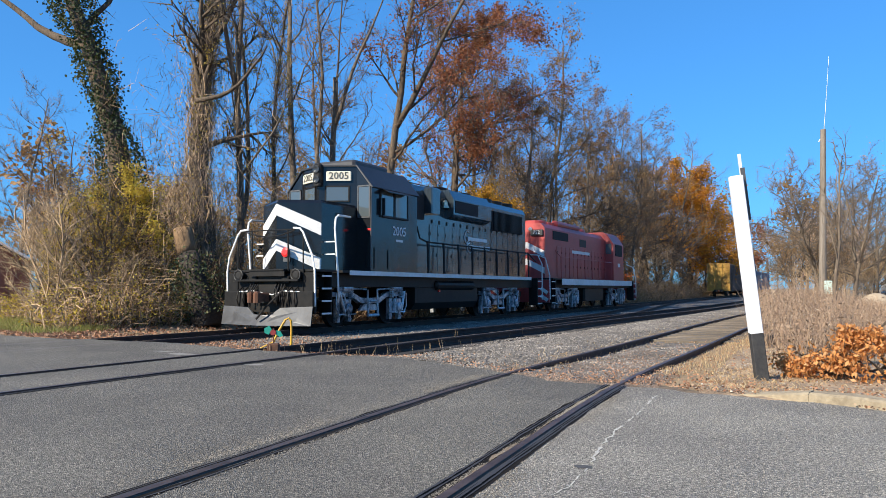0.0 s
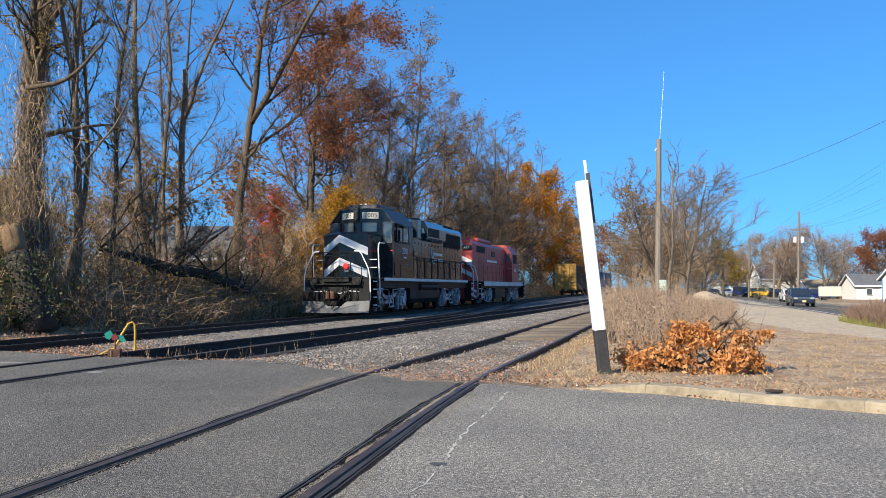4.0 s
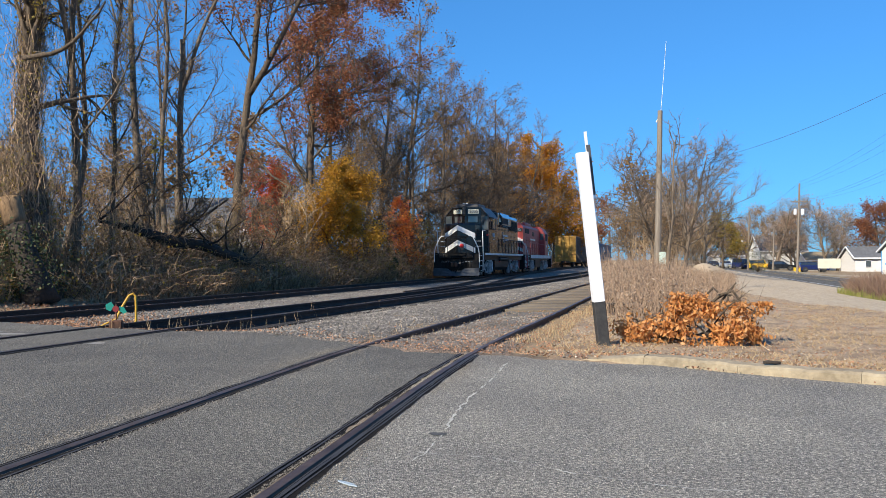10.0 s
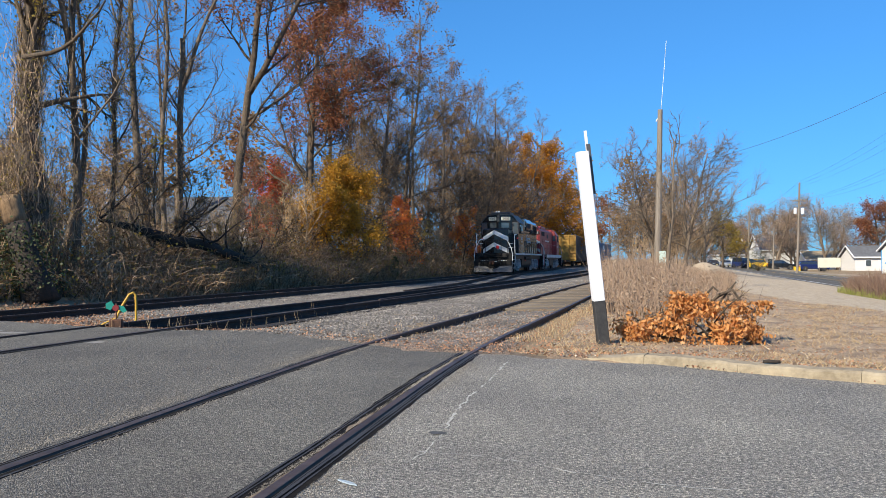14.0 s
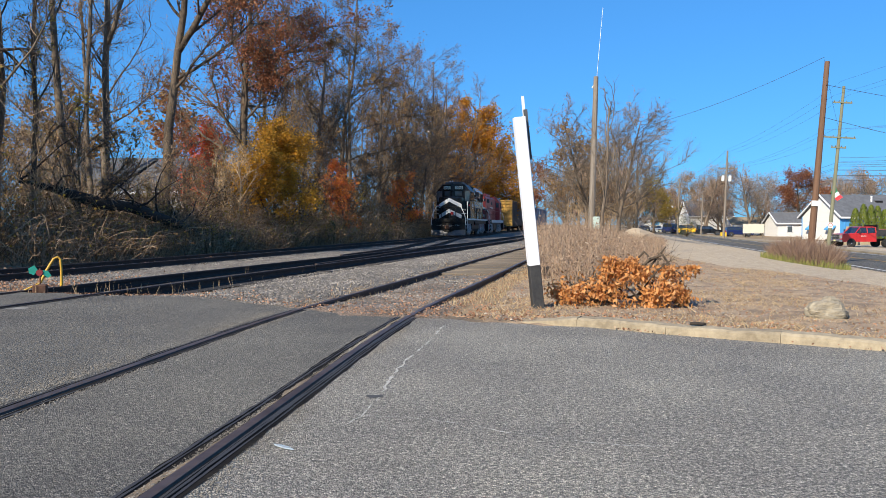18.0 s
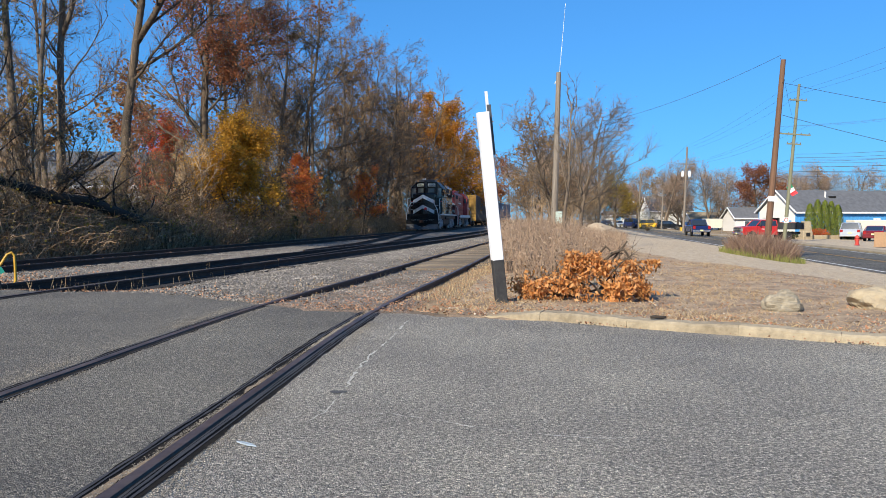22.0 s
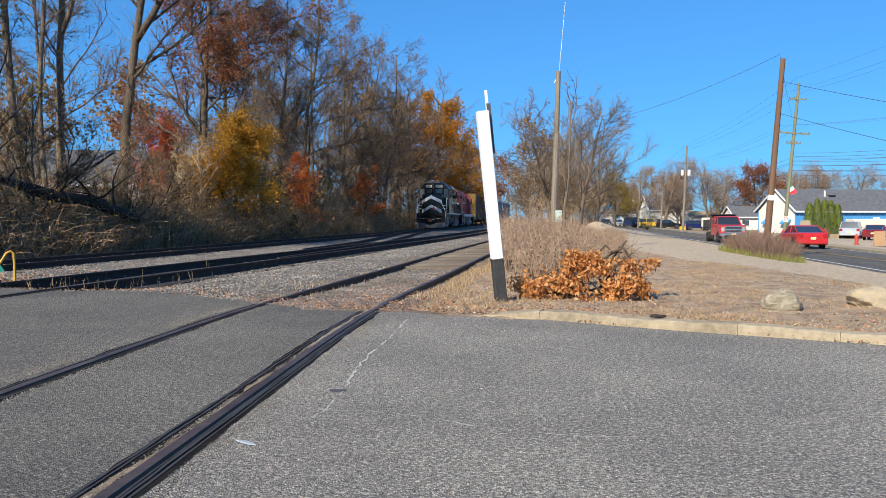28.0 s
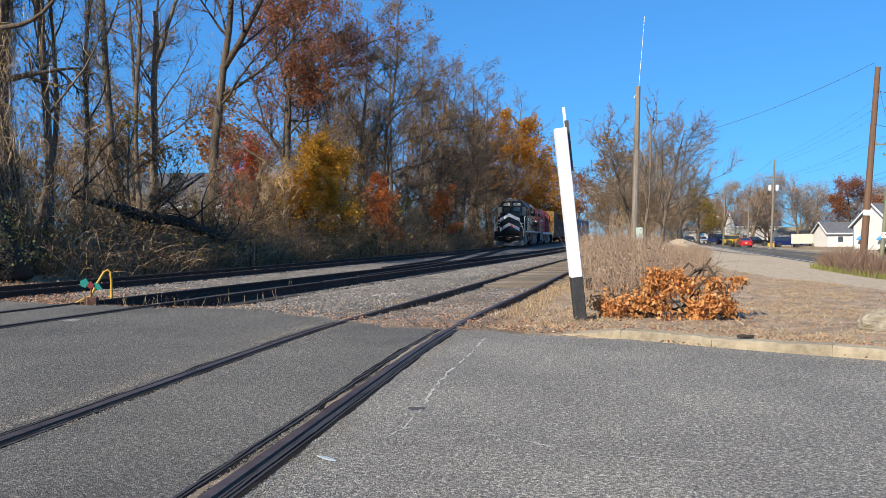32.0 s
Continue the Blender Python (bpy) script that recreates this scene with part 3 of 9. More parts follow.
for i in range(559):
    a, b = (ex[i], ey[i]), (ex[i + 1], ey[i + 1])
    za, zb = 0.0, 0.0
    g.add([(a[0], -45, 0), (b[0], -45, 0), (b[0], b[1], 0), (a[0], a[1], 0), (b[0], b[1] + 0.05, -0.22), (a[0], a[1] + 0.05, -0.22)], [(0, 1, 2, 3), (3, 2, 4, 5)])
road = tagged(part("road", g, ASPHALT), "grey worn asphalt of the grade crossing", "road", kind="structure")

# Darker surface from the siding's right rail to the left.
g = Geo()
ny = np.linspace(-30, 8.3, 150)
for a, b in zip(ny[:-1], ny[1:]):
    xa, xb = track_n(a) + 0.70, track_n(b) + 0.70
    g.add([(-34, a, 0.0022), (xa, a, 0.0022), (xb, b, 0.0022), (-34, b, 0.0022)], [(0, 1, 2, 3)])
for a, b in zip(ex[:-1], ex[1:]):
    ya, yb = float(np.interp(a, ex, ey)), float(np.interp(b, ex, ey))
    if a < -34 or b > float(track_n(8.3)) + 0.70 or min(ya, yb) < 8.33:
        continue
    g.add([(a, 8.3, 0.0022), (b, 8.3, 0.0022), (b, yb - 0.01, 0.0022), (a, ya - 0.01, 0.0022)], [(0, 1, 2, 3)])
part("older_surface", g, ASPHALT_DARK, road, "darker asphalt from the siding's right rail leftwards")

# pale worn cracks across the asphalt
def crack(pts, w, seed):
    cr = random.Random(seed)
    g = Geo()
    line = []
    for (ax, ay), (bx, by) in zip(pts[:-1], pts[1:]):
        n = max(2, int(math.hypot(bx - ax, by - ay) / 0.06))
        for i in range(n):
            line.append((ax + (bx - ax) * i / n + cr.gauss(0, 0.007), ay + (by - ay) * i / n + cr.gauss(0, 0.010)))
    for (ax, ay), (bx, by) in zip(line[:-1], line[1:]):
        if cr.random() < 0.15:
            continue
        q = w * cr.uniform(0.15, 0.8)
        dx_, dy_ = bx - ax, by - ay
        l_ = math.hypot(dx_, dy_) + 1e-6
        ox, oy = -dy_ / l_ * q, dx_ / l_ * q
        g.add([(ax + ox, ay + oy, 0.004), (ax - ox, ay - oy, 0.004), (bx - ox * 0.7, by - oy * 0.7, 0.004), (bx + ox * 0.7, by + oy * 0.7, 0.004)], [(0, 1, 2, 3)])
    part("crack", g, CRACKFILL, road, "pale worn crack in the asphalt")


PATCH = mat("dusty_worn_patch", (0.27, 0.255, 0.23), 0.95, scale=40, color2=(0.16, 0.15, 0.135))
TARSPOT = mat("tar_spot", (0.075, 0.075, 0.075), 0.8, scale=20, vary=0.3)
crack([(-1.33, 7.9), (-1.31, 7.35), (-1.29, 6.8), (-1.28, 5.8), (-1.23, 5.0), (-1.18, 4.65)], 0.021, 1)
crack([(-1.18, 4.6), (-1.15, 4.15), (-1.2, 3.8)], 0.008, 2)
crack([(-1.2, 4.1), (-0.77, 4.1), (-0.19, 3.85), (0.2, 3.75), (0.5, 3.8)], 0.008, 3)
crack([(-1.6, 7.9), (-1.2, 7.6), (-0.9, 7.3)], 0.004, 4)
crack([(0.4, 3.4), (0.7, 2.9), (1.2, 2.5)], 0.003, 5)
sp = random.Random(8)
g = Geo().add([(-1.20 + 0.07 * math.cos(i * 0.7) * sp.uniform(0.6, 1.2), 4.58 + 0.05 * math.sin(i * 0.7) * sp.uniform(0.6, 1.3), 0.0045) for i in range(9)], [tuple(range(9))])
part("tar_spot", g, TARSPOT, road, "dark patched spot")
for x, y, rx, ry in ((-7.0, 8.72, 0.16, 0.10), (-9.2, 9.62, 0.35, 0.12), (-9.9, 9.9, 0.3, 0.08)):
    g = Geo().add([(x + rx * math.cos(i * 0.52) * sp.uniform(0.7, 1.2), y + ry * math.sin(i * 0.52) * sp.uniform(0.7, 1.2), 0.0045) for i in range(12)], [tuple(range(12))])
    part("paint_patch", g, PATCH, road, "worn pale patch")

# gravel lot and dry verge
def in_lot(x, y):
    near = np.interp(y, [5, 13.4, 15.7, 17.4, 19.5, 24, 28, 40, 60, 90, 130], [7.6, 5.75, 4.98, 4.34, 3.52, 3.1, 3.0, 3.4, 5.0, 7.4, 10.0])
    return (x > near) & (x < 10.35 + 0.03 * y) & (y > 2)


lx, ly = np.linspace(2.6, 22, 98), np.linspace(2, 135, 400)
sheet("gravel_lot", in_lot, lx, ly, 0.025, GRAVEL, "pale gravel lot beside the street", "gravel lot", rough=0.012)
dx, dy = np.linspace(-1.6, 12, 110), np.linspace(5.2, 44, 200)


def in_verge(x, y):
    kerb = np.interp(x, [-2, -0.4, 0.05, 3, 9, 14], [8.35, 8.1, 8.2, 6.9, 4.1, 1.0])
    return (y > kerb - 0.3) & (x > -1.2 + 0.02 * y) & ~((x > np.interp(y, [5, 13.4, 15.7, 17.4, 19.5, 24, 28, 40], [7.9, 6.0, 5.2, 4.55, 3.75, 3.3, 3.2, 3.6])))


def verge_lift(x, y):
    """The soil runs out level with the asphalt and under it."""
    kerb = np.interp(x, [-2, -0.4, 0.05, 3, 9, 14], [8.35, 8.1, 8.2, 6.9, 4.1, 1.0])
    return 0.012 + 0.045 * smooth(0.05, 0.40, y - kerb)


sheet("verge", in_verge, dx, dy, verge_lift, DRYGRASS, "dry straw-coloured grass verge behind the kerb", "verge", rough=0.014)

# street with its edge lines, laid on the slope
g, gl, gc, gp = Geo(), Geo(), Geo(), Geo()
sy = np.concatenate([np.linspace(-40, 160, 101), [190, 230, 300, 420, 620, 900]])


def cross(q, a, b, o0, o1, lift, cuts=1):
    for i in range(cuts):
        p0, p1 = o0 + (o1 - o0) * i / cuts, o0 + (o1 - o0) * (i + 1) / cuts
        c = [(p0 + 0.03 * a, a), (p1 + 0.03 * a, a), (p1 + 0.03 * b, b), (p0 + 0.03 * b, b)]
        q.add([(x, y, float(gz(x, y)) + lift) for x, y in c], [(0, 1, 2, 3)])


for a, b in zip(sy[:-1], sy[1:]):
    cross(g, a, b, 10.3, 17.7, 0.0, 8)
    for o in (10.65, 17.2):
        cross(gl, a, b, o, o + 0.11, 0.008)
    for o in (13.85, 14.08):
        cross(gc, a, b, o, o + 0.10, 0.008)
    cross(gp, a, b, 17.7, 19.5, 0.10)
    c = [(17.7 + 0.03 * a, a), (17.7 + 0.03 * b, b)]
    gp.add([(x, y, float(gz(x, y)) + h) for x, y in c for h in (-0.02, 0.10)], [(0, 1, 3, 2)])
street = tagged(part("street", g, STREET), "two-lane grey asphalt street", "road", kind="structure")
part("edge_line", gl, WHITEWORN, street, "faded white edge line")
part("centre_line", gc, YELLOWP, street, "faded double yellow line")
tagged(part("pavement", gp, KERB), "pale concrete pavement along the street", "pavement", kind="structure")


def in_forecourt(x, y):
    u = x - 0.03 * y
    return (u > 19.5) & (y > 40) & (y < 108) & (x < 60)


sheet("forecourt", in_forecourt, np.linspace(20, 60, 60), np.linspace(40, 108, 70), 0.03, GRAVEL, "pale concrete and gravel forecourt across the street", "forecourt")

# kerb in cast lengths
kr = [(-0.62, 8.36), (0.05, 8.14), (0.9, 7.68), (1.85, 7.26), (2.62, 6.92), (4.2, 6.2), (6.6, 5.1), (9.5, 3.7)]
kerb = thing("kerb", "worn pale concrete kerb with chipped edges", "kerb", kind="structure")
for (ax, ay), (bx, by) in zip(kr[:-1], kr[1:]):
    g = Geo()
    L = math.hypot(bx - ax, by - ay)
    n = max(3, int(L / 0.05))
    dirv = Vector((bx - ax, by - ay, 0)) / L
    nor = Vector((-dirv.y, dirv.x, 0))
    for i in range(n + 1):
        p = Vector((ax, ay, 0)) + dirv * (0.0015 + (L - 0.003) * i / n)
        h = 0.082 + 0.006 * math.sin(p.x * 4) + 0.008 * noise.noise(p * 5) + 0.007 * noise.noise(p * 13)
        if ax < 0:
            h *= i / n
        o = 0.014 * noise.noise(p * 4) + 0.010 * noise.noise(p * 11)
        for d, z in ((0 + o, -0.05), (0.004 + o, h * 0.75), (0.035 + o, h), (0.17, h + 0.008), (0.19, -0.05)):
            g.v.append(tuple(p + nor * d + Vector((0, 0, z))))
    for i in range(n):
        for j in range(4):
            q = i * 5 + j
            g.f.append((q, q + 5, q + 6, q + 1))
    g.f.append((0, 1, 2, 3, 4))
    g.f.append(tuple(n * 5 + j for j in (4, 3, 2, 1, 0)))
    part("kerb_stone", g, KERB, kerb)


def rail_profile(z0, z1, w=0.036):
    h = z1 - z0
    return [(-0.07, z0), (0.07, z0), (0.07, z0 + 0.015), (0.012, z0 + 0.035), (0.010, z1 - 0.045), (w, z1 - 0.036), (w, z1 - 0.008), (w - 0.008, z1), (-w + 0.008, z1), (-w, z1 - 0.008), (-w, z1 - 0.036), (-0.010, z1 - 0.045), (-0.012, z0 + 0.035), (-0.07, z0 + 0.015)]


def rail_mesh(fx, off, y0, y1, top, step=1.0, base=0.16):
    g = Geo()
    prof = rail_profile(top - base, top)
    n = max(2, int((y1 - y0) / step))
    for i in range(n + 1):
        y = y0 + (y1 - y0) * i / n
        x = fx(y) + off
        for p, z in prof:
            g.v.append((x + p, y, z))
    k = len(prof)
    for i in range(n):
        for j in range(k):
            g.f.append((i * k + j, i * k + (j + 1) % k, (i + 1) * k + (j + 1) % k, (i + 1) * k + j))
    g.f.append(tuple(range(k - 1, -1, -1)))
    return g


def strip(fx, o0, o1, y0, y1, z, th=0.05, step=0.5):
    g = Geo()
    n = max(2, int((y1 - y0) / step))
    for i in range(n + 1):
        y = y0 + (y1 - y0) * i / n
        for o, h in ((o0, z - th), (o0, z), (o1, z), (o1, z - th)):
            g.v.append((fx(y) + o, y, h))
    for i in range(n):
        for j in range(3):
            g.f.append((i * 4 + j, (i + 1) * 4 + j, (i + 1) * 4 + j + 1, i * 4 + j + 1))
    return g


def ragged(fx, o0, o1, y0, y1, z, jitter, seed):
    """A strip along a track with broken, wandering edges."""
    rr = random.Random(seed * 13 + int(o0 * 1000))
    g = Geo()
    n = int((y1 - y0) / 0.09)
    a = b = 0.0
    for i in range(n + 1):
        y = y0 + (y1 - y0) * i / n
        a = a * 0.8 + rr.gauss(0, jitter * 0.6)
        b = b * 0.8 + rr.gauss(0, jitter * 0.6)
        g.v += [(fx(y) + o0 + a, y, z), (fx(y) + o1 + b, y, z)]
    for i in range(n):
        q = (2 * i, 2 * i + 1, 2 * i + 3, 2 * i + 2)
        g.f.append(q if o1 > o0 else q[::-1])
    return g



DARKGAP = mat("dark_gap", (0.0077, 0.00693, 0.00693), 0.95, scale=20, color2=(0.0231, 0.02, 0.0169), spec=0.1)


def track(name, fx, y0, y1, top, label, tie_mat, tie_top, tie_y0, tie_y1, cross, flat=0.0):
    t = thing(name, label, "railway track", kind="structure")
    for s in (-0.755, 0.755):
        r = part("rail", rail_mesh(fx, s, y0, y1, top), RUSTRAIL if name == "track_near" else RAIL, t, "rusty steel rail")
        part("rail_head", strip(fx, s - 0.028, s + 0.028, y0, y1, top + 0.003, 0.004), RAILTOP, r, "worn brown running surface")
        if cross:
            c0, c1 = cross[0], (8.6 if s > 0 and name == "track_near" else cross[1])
            d = 1 if s > 0 else -1
            for k in range(3 if s > 0 else 2):
                part("rubber_rib", ragged(fx, s + d * (0.046 + 0.024 * k), s + d * (0.046 + 0.024 * k + 0.015), c0, c1, 0.007 + 0.003 * (k % 2), 0.003, k), RUBBER, r, "black rubber strip beside the rail")
            part("rubber_bed", ragged(fx, s + d * 0.03, s + d * (0.128 if s > 0 else 0.118), c0, c1, 0.0035, 0.010, 7), DARKGAP, r, "grimy joint beside the rail")
            if s > 0 and top < 0.02:
                part("packed_dirt", ragged(fx, s - d * 0.064, s - d * 0.040, c0, c1, 0.006, 0.016, 8), DIRT, r, "dirt packed in the flangeway")
            part("flangeway", ragged(fx, s - d * (0.140 if s > 0 else 0.105), s - d * 0.03, c0, c1, 0.0035, 0.011, 9), DARKGAP, r, "dark broken flangeway gap")
            for k in range(2 if s > 0 else 1):
                part("rubber_rib", ragged(fx, s - d * (0.100 + 0.024 * k if s > 0 else 0.084), s - d * (0.114 + 0.024 * k if s > 0 else 0.096), c0, c1, 0.008 + 0.003 * k, 0.004, 20 + k), RUBBER, r, "black rubber strip beside the rail")
    tr = random.Random(len(name))
    base = Geo().box((0, 0, 0), (2.55, 0.22, 0.17), chamfer=0.015).mesh("tie", tie_mat)
    y = tie_y0
    while y < tie_y1:
        a = math.degrees(math.atan2(fx(y + 0.5) - fx(y - 0.5), 1.0))
        o = new("tie", base)
        o.parent = t
        o.matrix_basis = pose(fx(y) + tr.uniform(-0.06, 0.06), y, tie_top - 0.085 - (0.05 if y < 17 else 0) + tr.uniform(-0.012, 0.008), tr.uniform(-0.6, 0.6), tr.uniform(-0.5, 0.5), -a + tr.uniform(-2, 2))
        y += 0.53 + tr.uniform(-0.03, 0.03)
    return t


track("track_far", track_a, -40, 250, 0.0, "rusty track on ballast below the trees", TIEDARK, -0.15, 12.4, 90, None)
track("track_middle", track_b, -40, 190, 0.02, "dark heavy rails of the middle track", TIEDARK, -0.14, 11.5, 75, (-30, 10.7))
track("track_near", track_n, -40, 58, 0.012, "old siding with weathered ties and rusty rails", TIE, -0.045, 9.6, 55, (-30, 9.1))
# turnout rails that lead from the middle track towards the far one
lead = curve([(12, -8.3), (19, -7.55), (26, -7.35), (34, -7.4), (45, -8.3), (60, -9.6), (75, -10.4)])
sw = thing("turnout", "dark rails of a turnout joining two tracks", "railway track", kind="structure")
for s, a, b in ((-0.70, 26, 74), (0.62, 20, 74)):
    part("switch_rail", rail_mesh(lead, s, a, b, 0.008), RAIL, sw)

# dirt that fills the step between the asphalt's broken edge and the track bed
g = Geo()
wx = np.linspace(-4.8, -0.7, 70)
for d, h in ((-0.10, -0.006), (0.02, -0.003), (0.20, -0.008), (0.45, -0.030)):
    wy = np.interp(wx, ex, ey) + d
    g.v += [(float(a), float(b), float(gz(a, b)) + h + 0.003 * math.sin(a * 23 + d * 40)) for a, b in zip(wx, wy)]
for j in range(3):
    for i in range(69):
        q = j * 70 + i
        g.f.append((q, q + 1, q + 71, q + 70))
tagged(part("dirt_edge", g, DIRT), "brown dirt along the broken edge of the asphalt", "dirt", kind="structure")

# ballast: one bed of crushed stone, and its loose stones
def in_bed(x, y):
    e = np.interp(x, ex, ey)
    r = np.interp(y, [8, 12, 20, 30, 45, 80, 200], [-1.6, -1.5, -1.3, -0.9, -0.4, -1.5, -0.5])
    l = np.interp(y, [8, 17, 30, 60, 100, 200], [-14.6, -14.2, -13.6, -12.4, -11.9, -8.5])
    return (y > e + 0.02) & (x < r) & (x > l)


bx, by = np.linspace(-15.2, 0, 110), np.concatenate([np.linspace(8.2, 60, 240), np.linspace(61, 200, 70)])
sheet("ballast_bed", in_bed, bx, by, 0.018, BALLAST, "grey crushed-stone track bed with brown leaves", "ballast", rough=0.02)


# Dark strip along the middle track, standing in for its rails' shadow.
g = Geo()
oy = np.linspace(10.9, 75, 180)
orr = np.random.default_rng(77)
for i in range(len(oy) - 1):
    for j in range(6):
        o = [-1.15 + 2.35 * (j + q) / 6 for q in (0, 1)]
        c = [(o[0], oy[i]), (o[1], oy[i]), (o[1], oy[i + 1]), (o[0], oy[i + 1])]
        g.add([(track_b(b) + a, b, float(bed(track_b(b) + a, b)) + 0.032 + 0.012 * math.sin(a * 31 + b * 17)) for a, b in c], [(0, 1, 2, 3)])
tagged(part("oiled_bed", g, SHADEBED), "dark stone bed of the middle track, rail shadow in its colour", "ballast", kind="structure")


def stones(name, n, seed, pick, size, material, label, category):
    rng = np.random.default_rng(seed)
    c = pick(rng, n)
    n = len(c)
    base = np.array([(1, 0, 0), (-1, 0, 0), (0, 1, 0), (0, -1, 0), (0, 0, 1), (0, 0, -1.0)])
    v = base[None] * rng.uniform(0.55, 1.25, (n, 6, 1)) + rng.normal(0, 0.25, (n, 6, 3))
    a = rng.uniform(0, 6.28, n)
    ca, sa = np.cos(a), np.sin(a)
    vx = v[..., 0] * ca[:, None] - v[..., 1] * sa[:, None]
    vy = v[..., 0] * sa[:, None] + v[..., 1] * ca[:, None]
    v = np.stack([vx, vy, v[..., 2] * 0.7], -1) * (size * rng.uniform(0.6, 1.5, n))[:, None, None] + c[:, None]
    f = np.array([(0, 2, 4), (2, 1, 4), (1, 3, 4), (3, 0, 4)])
    fs = (np.arange(n)[:, None, None] * 6 + f[None]).reshape(-1, 3)
    return tagged(rawmesh(name, v.reshape(-1, 3), fs, material), label, category, kind="stuff")


def on_lot(rng, n):
    y = 12 + 60 * rng.random(n) ** 1.6
    x = rng.uniform(2.9, 12, n)
    k = in_lot(x, y)
    x, y = x[k], y[k]
    return np.stack([x, y, bed(x, y) + 0.03], -1)


stones("lot_gravel", 22000, 12, on_lot, 0.013, GRAVEL, "loose pale gravel on the lot", "gravel")


def on_bed(rng, n):
    y = 8.3 + 34 * rng.random(n) ** 1.7
    x = rng.uniform(-14.6, -0.9, n)
    k = in_bed(x, y)
    # heaps between the near and the middle track, few on the far side
    k &= rng.random(n) < np.where(x > -6.6, 1.0, 0.6)
    k &= (np.abs(x - np.interp(y, NX[0], NX[1])) > 0.95) | (rng.random(n) < np.where(y < 16, 0.8, 0.12))
    tb = np.array([track_b(v) for v in y])
    k &= (np.abs(x - tb) > 0.95) | (rng.random(n) < 0.04)
    # the railheads of the siding stay clear, and fine dirt covers its first metres
    off = np.abs(x - np.interp(y, NX[0], NX[1]))
    k &= np.abs(off - 0.755) > 0.085
    k &= (off > 1.1) | (rng.random(n) < smooth(8.8, 13.5, y))
    x, y = x[k], y[k]
    return np.stack([x, y, bed(x, y) + 0.03], -1)


def on_siding(rng, n):
    y = 8.5 + 6.5 * rng.random(n) ** 1.3
    x = np.interp(y, NX[0], NX[1]) + rng.uniform(-1.25, 1.2, n)
    k = (y > np.interp(x, ex, ey) - 0.05) & (np.abs(np.abs(x - np.interp(y, NX[0], NX[1])) - 0.755) > 0.05)
    x, y = x[k], y[k]
    lip = 0.012 * (1 - smooth(0.0, 0.25, y - np.interp(x, ex, ey)))
    return np.stack([x, y, bed(x, y) + 0.022 + lip], -1)


stones("ballast", 105000, 11, on_bed, 0.0175, STONE, "loose grey crushed-stone ballast between the tracks", "ballast")

stones("siding_grit", 26000, 15, on_siding, 0.0075, SIDEGRIT, "fine brown gravel and dirt at the start of the siding", "gravel")


def rail_grit(rng, n):
    y = 0.8 + 8.4 * rng.random(n) ** 0.8
    o = rng.choice((-0.755, 0.755), n, p=(0.55, 0.45))
    d = np.where(o < 0, np.where(rng.random(n) < 0.75, -0.15 - rng.gamma(1.4, 0.07, n), 0.10 + rng.gamma(1.2, 0.03, n)), np.where(rng.random(n) < 0.45, -0.058 + rng.normal(0, 0.012, n), 0.14 + rng.gamma(1.3, 0.05, n)))
    keep = rng.random(n) < 0.25 + 0.75 * smooth(-0.4, 0.6, np.sin(y * 1.9 + o) + 0.5 * np.sin(y * 5.3))
    x = np.interp(y, NX[0], NX[1]) + o + d
    return np.stack([x, y, np.full(n, 0.006)], -1)[keep]


stones("rail_grit", 26000, 13, rail_grit, 0.0042, GRITGREY, "pale crumbled grit and dust along the siding rails", "grit")

# ---- the two locomotives ----
def wheel_parts(parent, x, y, r, m_rim=None):
    w = part("wheel", Geo().lathe([(0.10, -0.09), (r, -0.07), (r + 0.02, -0.05), (r + 0.02, -0.03), (r, 0.0), (r, 0.07), (r * 0.86, 0.07), (r * 0.80, 0.03), (0.16, 0.05), (0.12, 0.09)], (x, y, r), "x", 20), LOCOFRAME, parent, "dark steel wheel")
    return w


